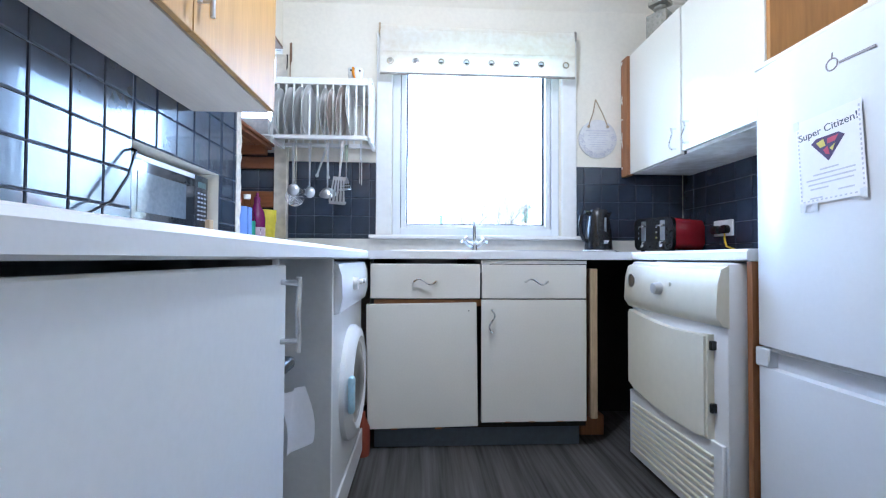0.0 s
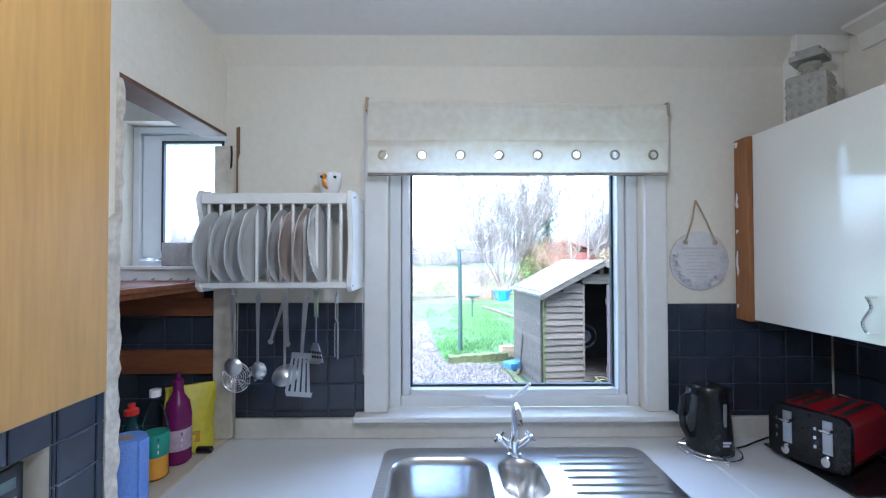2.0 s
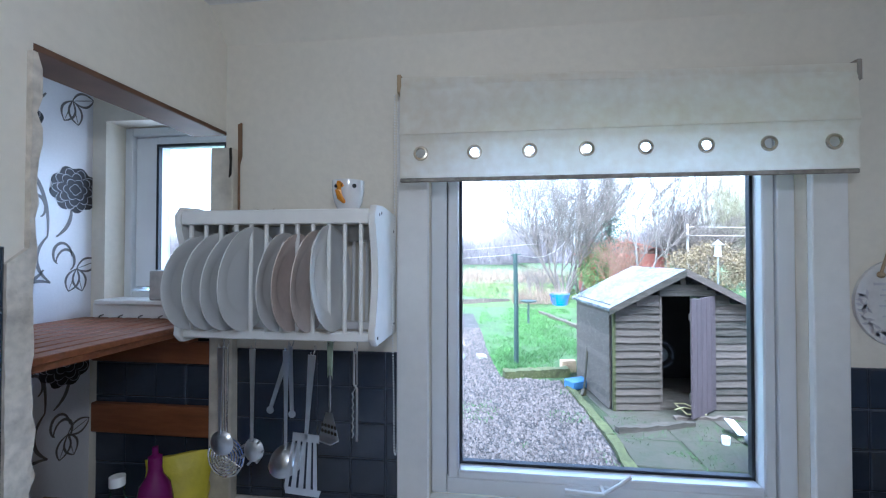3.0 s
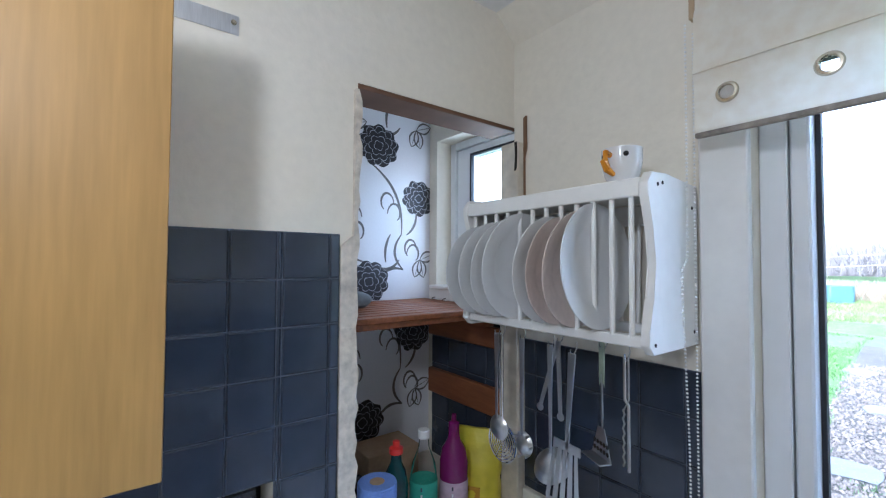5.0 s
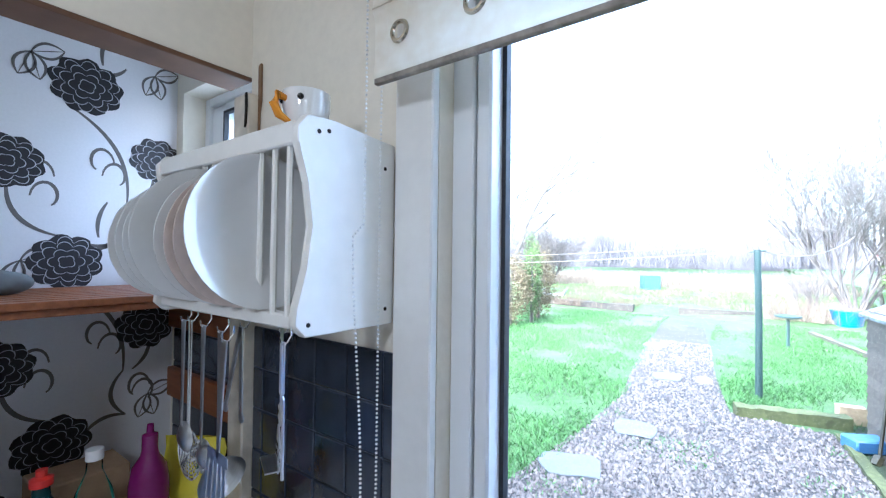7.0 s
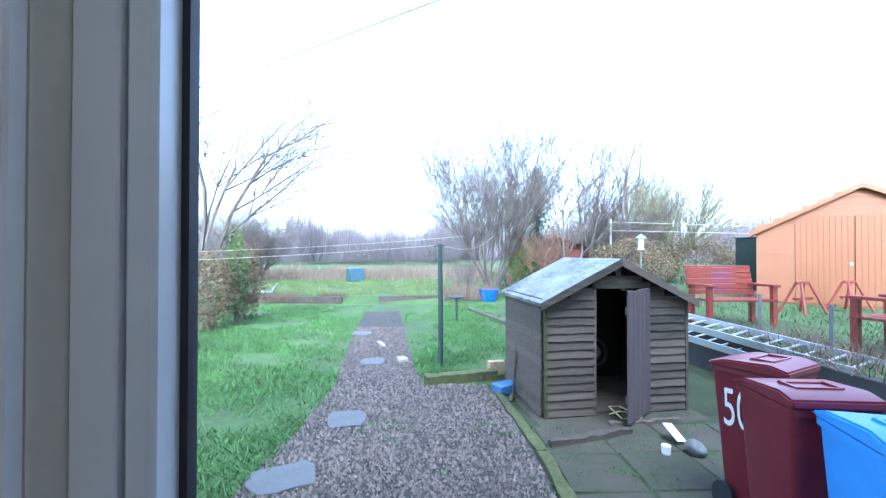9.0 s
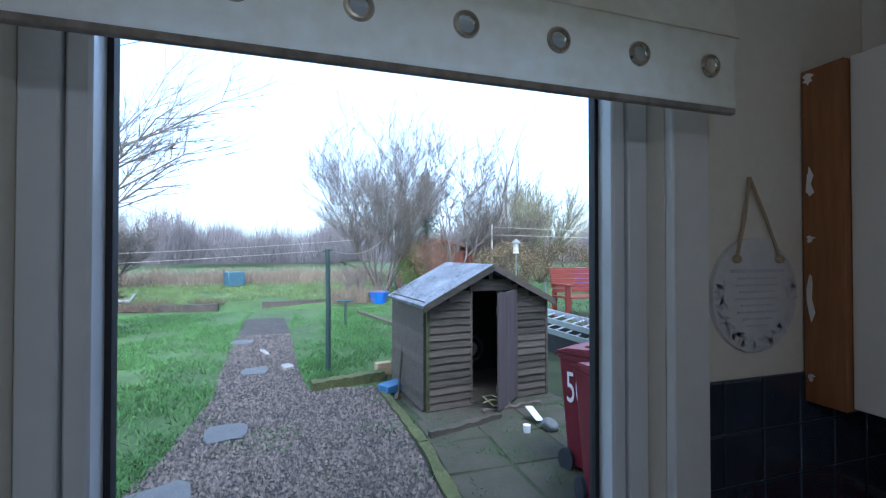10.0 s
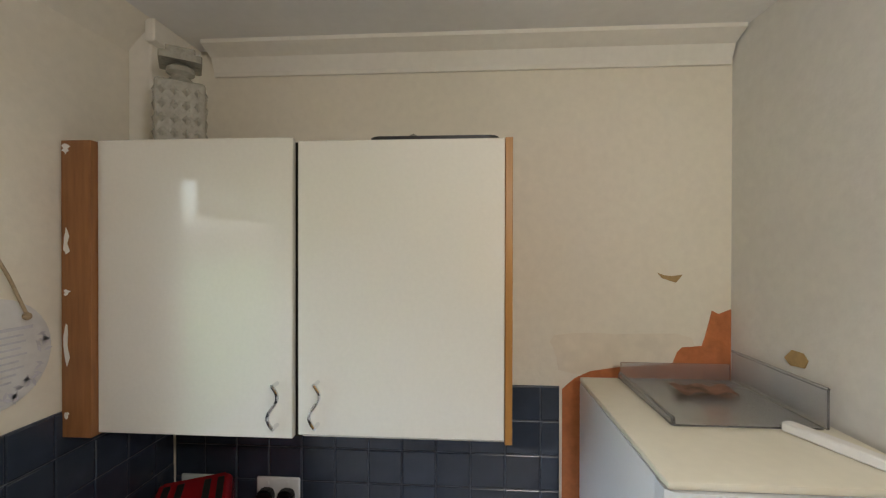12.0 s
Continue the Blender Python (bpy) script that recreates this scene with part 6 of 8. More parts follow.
def path_left(y):
    return np.interp(y, [3, 5, 6.5, 7.9, 9.5, 12, 15.2], [-1.15, -0.8, -0.62, -0.55, -0.72, -0.95, -1.2])


p = scatter(130000, -6.5, -0.5, 4.2, 16.8, lambda x, y: x < path_left(y) + 0.05 and random.random() < min(1, 9 / y) * min(1, 0.62 + 1.5 * noise.noise((x * 0.9, y * 0.9, 5)) + 0.6 * noise.noise((x * 3, y * 3, 2))))
V, F = blades(p, np.full(len(p), GZ), rng.uniform(0.03, 0.095, len(p)), np.full(len(p), 0.0065), 0.7)
loose("lawn_grass_left", V, F, GRASSBLADE, "wet green lawn grass", "grass")
p = scatter(52000, 0.1, 3.0, 8.3, 16.8, lambda x, y: x > np.interp(y, [8.1, 9.5, 12, 15.2], [0.62, 0.45, 0.25, -0.1]) and x < 1.9 + (y - 8) * 0.14 and random.random() < min(1, 10 / y) * min(1, 0.62 + 1.5 * noise.noise((x * 0.9, y * 0.9, 5)) + 0.6 * noise.noise((x * 3, y * 3, 2))))
V, F = blades(p, np.full(len(p), GZ), rng.uniform(0.03, 0.095, len(p)), np.full(len(p), 0.0065), 0.7)
loose("lawn_grass_right", V, F, GRASSBLADE, "wet green lawn grass", "grass")
p = scatter(26000, -9, 4.5, 17.9, 27, lambda x, y: noise.noise((x * 0.6, y * 0.6, 8)) + 0.5 * noise.noise((x * 2, y * 2, 8)) > -0.25)
V, F = blades(p, np.full(len(p), GZ + 0.22), rng.uniform(0.04, 0.16, len(p)), np.full(len(p), 0.014), 0.6)
loose("rough_grass", V, F, ROUGHBLADE, "rough green grass beyond the kerb", "grass")
p = scatter(9000, 5.2, 18, 6, 22, lambda x, y: True)
V, F = blades(p, np.full(len(p), NZ), rng.uniform(0.03, 0.1, len(p)), np.full(len(p), 0.012), 0.6)
loose("neighbour_grass", V, F, GRASSBLADE, "green grass in the next garden", "grass")
p = scatter(5000, -0.7, 1.75, 5.0, 8.2, lambda x, y: noise.noise((x * 1.6, y * 1.6, 3)) > 0.22)
V, F = blades(p, np.full(len(p), GZ + 0.01), rng.uniform(0.02, 0.05, len(p)), np.full(len(p), 0.006), 0.7)
loose("path_weeds", V, F, GRASSBLADE, "small green weeds in the gravel", "weeds")
p = scatter(14000, 1.72, 4.9, 3.8, 7.0, lambda x, y: noise.noise((x * 1.7, y * 1.7, 7)) + 0.5 * noise.noise((x * 6, y * 6, 2)) > 0.16)
V, F = blades(p, np.full(len(p), GZ + 0.01), rng.uniform(0.01, 0.045, len(p)), np.full(len(p), 0.005), 0.8)
loose("patio_weeds", V, F, GRASSBLADE, "moss and weeds between the slabs", "weeds")
p = scatter(1400, 4.9, 6.3, 5.4, 8.5, lambda x, y: True)
V, F = blades(p, np.full(len(p), NZ), rng.uniform(0.1, 0.3, len(p)), np.full(len(p), 0.006), 0.6)
loose("dry_grass", V, F, REED, "dry tan grass along the boundary", "grass")
p = scatter(2600, -5.8, -2.2, 17.05, 17.9, lambda x, y: noise.noise((x * 1.3, y * 1.3, 4)) > -0.1)
V, F = blades(p, np.full(len(p), GZ + 0.1), rng.uniform(0.12, 0.42, len(p)), np.full(len(p), 0.008), 0.5)
loose("dead_plants", V, F, DEADPLANT, "dead brown border plants along the kerb", "plants")
p = scatter(1500, 1.2, 3.2, 17.3, 18.6, lambda x, y: True)
V, F = blades(p, np.full(len(p), GZ + 0.1), rng.uniform(0.2, 0.75, len(p)), np.full(len(p), 0.008), 0.4)
loose("pale_dead_plants", V, F, REED, "pale dead plants round the blue tub", "plants")
p = scatter(16000, -26, 9, 25.5, 36, lambda x, y: noise.noise((x * 0.4, y * 0.4, 1)) > -0.35)
V, F = blades(p, np.full(len(p), GZ + 0.2), rng.uniform(0.3, 1.25, len(p)) * np.array([0.75 + 0.6 * noise.noise((a * 0.5, b * 0.5, 6)) for a, b in p]), np.full(len(p), 0.016), 0.35)
loose("reed_bed", V, F, REED, "tall dry reeds beyond the garden", "reeds")

p = scatter(46000, -1.2, 1.7, 4.6, 12.5, lambda x, y: path_left(y) < x < np.interp(y, [3, 8.0, 8.1, 9.5, 12, 15.2], [1.66, 1.58, 0.6, 0.42, 0.2, -0.1]) and random.random() < min(1, (6.2 / y) ** 2))
V, F = [], []
octa = np.array([(1, 0, 0), (-1, 0, 0), (0, 1, 0), (0, -1, 0), (0, 0, 1), (0, 0, -1)], float)
of = [(0, 2, 4), (2, 1, 4), (1, 3, 4), (3, 0, 4), (2, 0, 5), (1, 2, 5), (3, 1, 5), (0, 3, 5)]
for q in p:
    s = rng.uniform(0.008, 0.026) * rng.uniform(0.6, 1.2, 3)
    a = rng.uniform(0, 6.28)
    R = np.array([(math.cos(a), -math.sin(a), 0), (math.sin(a), math.cos(a), 0.3), (0, -0.3, 1)])
    vv = (octa * s) @ R.T + (q[0], q[1], GZ + 0.014)
    b = len(V)
    V.extend(vv.tolist())
    F.extend([(b + i, b + j, b + k) for i, j, k in of])
loose("gravel_stones", V, F, PEBBLE, "loose brown and grey gravel stones", "gravel")


def rough_slab(name, x, y, w, d, rz, label, material=SLAB, h=0.03, seed=1):
    random.seed(seed)
    bm = bmesh.new()
    pts = []
    for k in range(14):
        a = math.tau * k / 14
        c, s = math.cos(a), math.sin(a)
        f = 1 / max(abs(c), abs(s)) * random.uniform(0.85, 1.0)
        pts.append((c * f * w / 2, s * f * d / 2))
    prism(bm, pts, 0, h, "z")
    bmesh.ops.bevel(bm, geom=[e for e in bm.edges if all(v.co.z > h - 1e-5 for v in e.verts)], offset=0.006, segments=1, affect="EDGES")
    return solid(name, bm, material, (x, y, GZ + 0.008), label, "stepping stone", "stepping stones", rz, smooth=False)


rough_slab("stepping_stone", -0.45, 5.72, 0.55, 0.42, 25, "grey stepping stone set in the gravel", seed=1)
rough_slab("stepping_stone", -0.17, 6.88, 0.42, 0.46, 10, "grey stepping stone set in the gravel", seed=2)
rough_slab("stepping_stone", -0.20, 9.26, 0.42, 0.42, 0, "grey stepping stone set in the gravel", seed=3)
rough_slab("stepping_stone", -0.73, 11.66, 0.46, 0.46, 0, "grey stepping stone set in the gravel", seed=4)
rough_slab("stepping_stone", 0.28, 9.35, 0.17, 0.26, 20, "small pale stone set in the gravel", CONCRETE, 0.05, 5)
rough_slab("stepping_stone", -0.2, 10.6, 0.08, 0.5, 20, "narrow pale stone strip in the gravel", CONCRETE, 0.03, 6)


def timber(name, a, b, w, h, material, label, z=GZ):
    a, b = Vector(a), Vector(b)
    L = (b - a).length
    bm = bmesh.new()
    n = 14
    rings = []
    random.seed(int(L * 100))
    for k in range(n + 1):
        x = L * k / n
        j = lambda: random.uniform(-0.012, 0.012)
        rings.append([bm.verts.new(c) for c in ((x, -w / 2 + j(), -0.04), (x, w / 2 + j(), -0.04), (x, w / 2 + j(), h + j()), (x, -w / 2 + j(), h + j()))])
    for p, q in zip(rings, rings[1:]):
        for k in range(4):
            bm.faces.new((p[k], p[(k + 1) % 4], q[(k + 1) % 4], q[k]))
    bm.faces.new(rings[0]); bm.faces.new(rings[-1][::-1])
    ob = solid(name, bm, material, (a.x, a.y, z), label, "edging", "garden edging", math.degrees(math.atan2(b.y - a.y, b.x - a.x)))
    return ob


timber("mossy_edging", (0.66, 8.08), (1.66, 8.34), 0.15, 0.13, MOSSY, "moss-covered timber edging of the lawn")
timber("patio_edging", (1.67, 3.2), (1.70, 6.05), 0.10, 0.05, MOSSY, "mossy timber edging along the patio")
timber("patio_edging", (1.70, 6.06), (1.55, 7.95), 0.10, 0.05, MOSSY, "mossy timber edging along the patio")
timber("lawn_kerb", (-5.6, 17.45), (-2.3, 17.3), 0.2, 0.24, DARKKERB, "weathered timber kerb of the upper lawn")
timber("lawn_kerb", (-1.0, 17.4), (1.1, 17.8), 0.2, 0.25, DARKKERB, "weathered timber kerb of the upper lawn")
timber("lawn_kerb", (2.0, 15.5), (2.9, 12.0), 0.12, 0.09, OLDWOOD, "pale edging stones of the lawn")
timber("yard_plank", (1.80, 6.18), (2.68, 6.45), 0.07, 0.06, OLDWOOD, "old plank lying before the shed", GZ + 0.012)
timber("yard_plank", (2.55, 6.62), (3.35, 6.72), 0.05, 0.04, OLDWOOD, "old plank lying before the shed", GZ + 0.012)
solid("retaining_wall", cube(0, 0.12, 0, 10, -0.2, NZ - GZ, bevel=0.01), RETAIN, (4.98, 3.2, GZ), "low dark retaining wall of the next garden", "wall")

# clothes posts and lines
post = thing("clothes_post", (0.90, 9.05, GZ), "dark green metal clothes post in the lawn", "post")
bm = bmesh.new(); tube(bm, [(0, 0, -0.03), (0, 0, 1.0), (-0.015, 0, 1.93)], [0.042, 0.04, 0.038], 12); part("pole", bm, POSTGREEN, post)
bm = bmesh.new(); tube(bm, [(-0.10, 0, 1.90), (0.08, 0, 1.92)], 0.012, 8); part("cross_bar", bm, POSTGREEN, post)
bm = bmesh.new()
for a, b, sag in (((0.82, 9.05, 1.76), (-9.0, 10.0, 1.45), 0.12), ((1.6, 12.5, 2.05), (-9.0, 11.0, 1.62), 0.15), ((0.95, 9.05, 1.76), (2.4, 13.0, 2.1), 0.18)):
    pts = [tuple(Vector(a).lerp(Vector(b), k / 14) - Vector((0, 0, sag * 4 * (k / 14) * (1 - k / 14)))) for k in range(15)]
    tube(bm, pts, 0.0045, 5)
solid("washing_line", bm, CONCRETE, (0, 0, 0), "white plastic washing lines strung across the garden", "washing line")
bm = bmesh.new()
tube(bm, [(-8.4, 18.8, 7.85), (-4.68, 14.95, 6.95), (0.82, 9.3, 5.82), (6.9, 2.92, 4.57)], 0.008, 5)
solid("overhead_wire", bm, POSTGREEN, (0, 0, 0), "thin dark overhead wire above the garden", "wire")
bm = bmesh.new()
for a, b in (((7.2, 17, 2.75), (16, 17, 2.55)), ((7.2, 17, 2.45), (16, 17, 2.3))):
    tube(bm, [a, b], 0.012, 5)
tube(bm, [(7.2, 17, NZ), (7.2, 17, 2.85)], 0.04, 8)
solid("far_washing_line", bm, CONCRETE, (0, 0, 0), "neighbour's washing line on a post", "washing line")

# ---- garden shed ----
shed = thing("garden_shed", (1.93, 6.85, GZ), "weathered overlap-boarded shed with open door", "shed", rz=7.0)
SW, SD, SE, SR = 1.72, 1.25, 1.28, 1.70
# inner side and back panels; the shed's inside shade is put into their colour
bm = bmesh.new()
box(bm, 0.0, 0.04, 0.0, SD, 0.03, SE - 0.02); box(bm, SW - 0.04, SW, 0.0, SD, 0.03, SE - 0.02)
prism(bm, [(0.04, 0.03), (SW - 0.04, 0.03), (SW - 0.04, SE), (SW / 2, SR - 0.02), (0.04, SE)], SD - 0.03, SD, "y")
part("frame", bm, DARK, shed, "shed inside walls, coloured near-black for interior shade", smooth=False)
part("floor", cube(0.04, SW - 0.04, 0.0, SD - 0.03, 0.01, 0.05), OLDWOOD, shed)
random.seed(3)
nb = 14
OX0, OX1 = 0.60, 1.22


def board(x0, x1, z0, z1, y=-0.012, wav=0.006):
    bm = bmesh.new()
    n = 6
    fr = []
    for k in range(n + 1):
        x = x0 + (x1 - x0) * k / n
        dz = random.uniform(-wav, wav)
        fr.append([bm.verts.new(c) for c in ((x, y - 0.020, z0 + dz), (x, y - 0.002, z1), (x, y + 0.010, z1), (x, y - 0.004, z0 + dz))])
    for a, b in zip(fr, fr[1:]):
        for k in range(4):
            bm.faces.new((a[k], a[(k + 1) % 4], b[(k + 1) % 4], b[k]))
    bm.faces.new(fr[0]); bm.faces.new(fr[-1][::-1])
    return bm


def gable_x(z):
    return 0.0 if z <= SE else (z - SE) / (SR - SE) * SW / 2


hb = (SE - 0.03) / nb
for k in range(nb):
    z0, z1 = 0.03 + hb * k, 0.03 + hb * (k + 1) + 0.02
    part("board", board(0.03, OX0, z0, z1), OLDWOOD, shed, smooth=False)
    part("board", board(OX1, SW - 0.03, z0, z1), OLDWOOD, shed, smooth=False)
    bm = board(0.02, SD, z0, z1)
    bm.transform(Matrix.Rotation(radians(-90), 4, "Z") @ Matrix.Identity(4))
    bm.transform(Matrix(((1, 0, 0, 0), (0, -1, 0, 0), (0, 0, 1, 0), (0, 0, 0, 1))))
    part("board", bm, OLDWOOD, shed, smooth=False)
for k in range(3):
    z0, z1 = SE + 0.13 * k, min(SE + 0.13 * (k + 1), SR - 0.02)
    a = gable_x(z1) + 0.03
    if k == 0:
        part("board", board(a, OX0, z0, z1), OLDWOOD, shed, smooth=False)
        part("board", board(OX1, SW - a, z0, z1), OLDWOOD, shed, smooth=False)
    else:
        part("board", board(a, SW - a, z0, z1), OLDWOOD, shed, smooth=False)
for x in (0.0, SW - 0.035):
    part("corner_post", cube(x, x + 0.035, -0.035, 0.0, 0.02, SE + 0.0, bevel=0.003), MOSSY if x == 0 else OLDWOOD, shed)
part("door_jamb", cube(OX0 - 0.03, OX0, -0.03, 0.02, 0.03, 1.40, bevel=0.003), OLDWOOD, shed)
part("door_jamb", cube(OX1, OX1 + 0.03, -0.03, 0.02, 0.03, 1.40, bevel=0.003), OLDWOOD, shed)
part("door_head", cube(OX0 - 0.03, OX1 + 0.03, -0.036, 0.02, 1.40, 1.47, bevel=0.003), OLDWOOD, shed)
sdoor = new("door")
sdoor.parent = shed
sdoor.matrix_basis = pose(OX1, -0.04, 0.06, 0, 0, 36)
random.seed(6)
for k in range(5):
    part("plank", cube(-0.62 + 0.124 * k, -0.62 + 0.124 * k + 0.12, -0.02, 0.0, random.uniform(-0.02, 0.01), 1.34 + random.uniform(-0.01, 0.01), bevel=0.002), DOORWOOD, sdoor, smooth=False)
for z in (0.2, 1.1):
    part("ledge", cube(-0.6, -0.02, 0.0, 0.025, z, z + 0.08), OLDWOOD, sdoor, smooth=False)
# roof: two felt slopes with bargeboards
for s in (-1, 1):
    bm = bmesh.new()
    xe, xr = (-0.07, SW / 2) if s < 0 else (SW + 0.07, SW / 2)
    ze = SE - 0.05
    prism(bm, [(xe, ze), (xr, SR), (xr, SR + 0.03), (xe, ze + 0.03)], -0.10, SD + 0.08, "y")
    roof = part("roof_slope", bm, FELT, shed, "wet grey roofing felt", smooth=False)
    bm = bmesh.new()
    prism(bm, [(xe, ze - 0.045), (xr, SR - 0.05), (xr, SR + 0.036), (xe, ze + 0.036)], -0.118, -0.101, "y")
    part("bargeboard", bm, OLDWOOD, shed, smooth=False)
solid("shed_base_slab", cube(-0.12, SW + 0.05, -0.32, SD + 0.1, -0.1, 0.03, bevel=0.01), PATIO, (1.93, 6.85, GZ - 0.012), "mossy concrete base of the shed", "slab", rz=7.0)
wheel = thing("shed_wheel", (2.75, 7.55, GZ + 0.55), "dark wheel hanging inside the shed", "wheel")
bm = bmesh.new(); tube(bm, [(0.17 * math.cos(k * math.tau / 24), 0, 0.17 * math.sin(k * math.tau / 24)) for k in range(24)], 0.022, 8, closed=True); part("tyre", bm, RUBBER, wheel)
bm = bmesh.new(); lathe(bm, [(0.09, 0), (0.1, 0.02), (0.04, 0.04)], 20, (0, 0), "y", -0.02); part("hub", bm, SLATE, wheel)
bm = bmesh.new(); tube(bm, [(2.62, 6.78, GZ + 0.08), (2.70, 6.72, GZ + 0.13), (2.84, 6.75, GZ + 0.10), (2.9, 6.85, GZ + 0.07), (2.8, 6.95, GZ + 0.1), (2.66, 6.88, GZ + 0.12), (2.72, 6.7, GZ + 0.06), (2.95, 6.74, GZ + 0.05)], 0.008, 6)
solid("hose_coil", bm, mat("pale_hose", (0.52, 0.46, 0.22), 0.5), (0, 0, 0), "loose pale hose on the shed floor", "hose")
# clutter beside the shed
solid("brick_stack", cube(-0.12, 0.12, -0.06, 0.06, 0, 0.2, bevel=0.006), mat("buff_brick", (0.36, 0.27, 0.16), 0.9, vary=0.3, grain=25, stain=8), (1.70, 8.55, GZ), "short stack of buff bricks by the lawn", "bricks", rz=12)
solid("blue_crate", cube(-0.2, 0.2, -0.1, 0.1, 0, 0.12, bevel=0.015), mat("dull_blue_plastic", (0.06, 0.15, 0.30), 0.5, vary=0.3), (1.72, 7.72, GZ + 0.02), "dull blue plastic lid leaning by the shed", "crate", rz=30)
bm = bmesh.new(); tube(bm, [(1.72, 7.45, GZ), (1.80, 7.62, GZ + 0.5), (1.84, 7.7, GZ + 0.78)], 0.014, 8); tube(bm, [(1.68, 7.38, GZ + 0.0), (1.72, 7.45, GZ + 0.06)], 0.04, 6)
solid("garden_spade", bm, mat("black_yellow_handle", (0.06, 0.05, 0.02), 0.5, vary=0.8, grain=3, stain=1), (0, 0, 0), "garden spade leaning against the shed", "spade")

# ---- wheelie bins ----
def bin_(name, loc, rz, material, label):
    b = thing(name, loc, label, "bin", "wheelie bins", rz)
    bm = bmesh.new()
    lo = round_rect(-0.22, 0.22, -0.24, 0.24, 0.04, 3); hi = round_rect(-0.28, 0.28, -0.33, 0.33, 0.05, 3)
    A, B = [bm.verts.new((x, y, 0.06)) for x, y in lo], [bm.verts.new((x, y, 0.96)) for x, y in hi]
    C = [bm.verts.new((x * 1.06, y * 1.05, 0.965)) for x, y in hi]; Dd = [bm.verts.new((x * 1.06, y * 1.05, 1.0)) for x, y in hi]
    for P, Q in ((A, B), (B, C), (C, Dd)):
        for k in range(len(P)):
            bm.faces.new((P[k], P[(k + 1) % len(P)], Q[(k + 1) % len(P)], Q[k]))
    bm.faces.new(A[::-1]); bm.faces.new(Dd)
    part("body", bm, material, b)
    bm = bmesh.new()
    prism(bm, [(-0.36, 1.003), (0.345, 1.003), (0.35, 1.02), (0.2, 1.055), (-0.2, 1.075), (-0.35, 1.05)], -0.305, 0.305, "x")
    bm.transform(Matrix.Identity(4))
    bmesh.ops.bevel(bm, geom=bm.edges[:], offset=0.012, segments=2, affect="EDGES")
    lid = part("lid", bm, material, b)
    bm = bmesh.new(); box(bm, -0.16, 0.16, -0.18, -0.16, 1.07, 1.082, bevel=0.004); box(bm, -0.16, 0.16, 0.02, 0.04, 1.06, 1.072, bevel=0.004); box(bm, -0.16, -0.14, -0.16, 0.02, 1.066, 1.08); box(bm, 0.14, 0.16, -0.16, 0.02, 1.066, 1.08)
    part("lid_ridge", bm, material, lid)
    bm = bmesh.new(); tube(bm, [(-0.22, 0.38, 1.0), (0.22, 0.38, 1.0)], 0.016, 8); tube(bm, [(-0.22, 0.33, 0.98), (-0.22, 0.385, 1.0)], 0.016, 8); tube(bm, [(0.22, 0.33, 0.98), (0.22, 0.385, 1.0)], 0.016, 8)
    part("grab_bar", bm, material, b)
    for s in (-0.25, 0.25):
        bm = bmesh.new(); lathe(bm, [(0.1, -0.025), (0.1, 0.025)], 20, (0.24, 0.1), "x", s); part("wheel", bm, RUBBER, b)
    bm = bmesh.new(); box(bm, -0.05, 0.05, -0.345, -0.30, 0.955, 0.99, bevel=0.004); part("front_grip", bm, material, lid)
    return b


b1 = bin_("wheelie_bin", (3.00, 5.20, GZ), 27, MAROON, "maroon wheelie bin with a house number painted on")
b2 = bin_("wheelie_bin", (2.76, 4.63, GZ), -6, MAROON, "maroon wheelie bin with a closed lid")
b3 = bin_("wheelie_bin", (2.72, 4.08, GZ), -16, BINBLUE, "blue wheelie bin with a closed lid")
for b_ in (b1, b2, b3):
    b_.scale = (0.76, 0.68, 1.0)
num = lettering("house_number", "50", 0.26, pose(-0.262, 0.0, 0.58, 0, 0, -90) @ pose(0, 0, 0, 86, 0, 0), WHITEPLASTIC, b1, "white painted house number")
num.matrix_basis = pose(-0.2645, 0.10, 0.60, 0, 0, -90) @ pose(0, 0, 0, 94, 0, 0) @ Matrix.Diagonal((1.0, 1.45, 1.0, 1.0))
bm = bmesh.new(); bmesh.ops.create_icosphere(bm, subdivisions=3, radius=0.085)
for v in bm.verts:
    v.co = Vector((v.co.x, v.co.y, max(-0.08, v.co.z * 0.8))) * (1 + 0.35 * noise.noise(v.co * 12))
solid("grey_rubbish_bag", bm, mat("grey_film", (0.13, 0.135, 0.13), 0.6, vary=0.3, grain=12, bump=0.6), (3.05, 6.0, GZ + 0.075), "crumpled grey plastic bag on the yard", "rubbish bag")
solid("plastic_offcut", cube(-0.075, 0.075, -0.10, 0.10, 0, 0.015, bevel=0.004), WHITEPLASTIC, (3.0, 6.2, GZ + 0.04), "white plastic panel lying in the yard", "panel", rz=30)
bpy.data.objects["plastic_offcut"].matrix_basis = pose(3.0, 6.25, GZ + 0.1, 35, 15, 30)
bm = bmesh.new(); lathe(bm, [(0.035, 0), (0.04, 0.09)], 12)
solid("white_cup", bm, WHITEPLASTIC, (2.78, 6.0, GZ + 0.012), "small white cup on the yard", "cup")

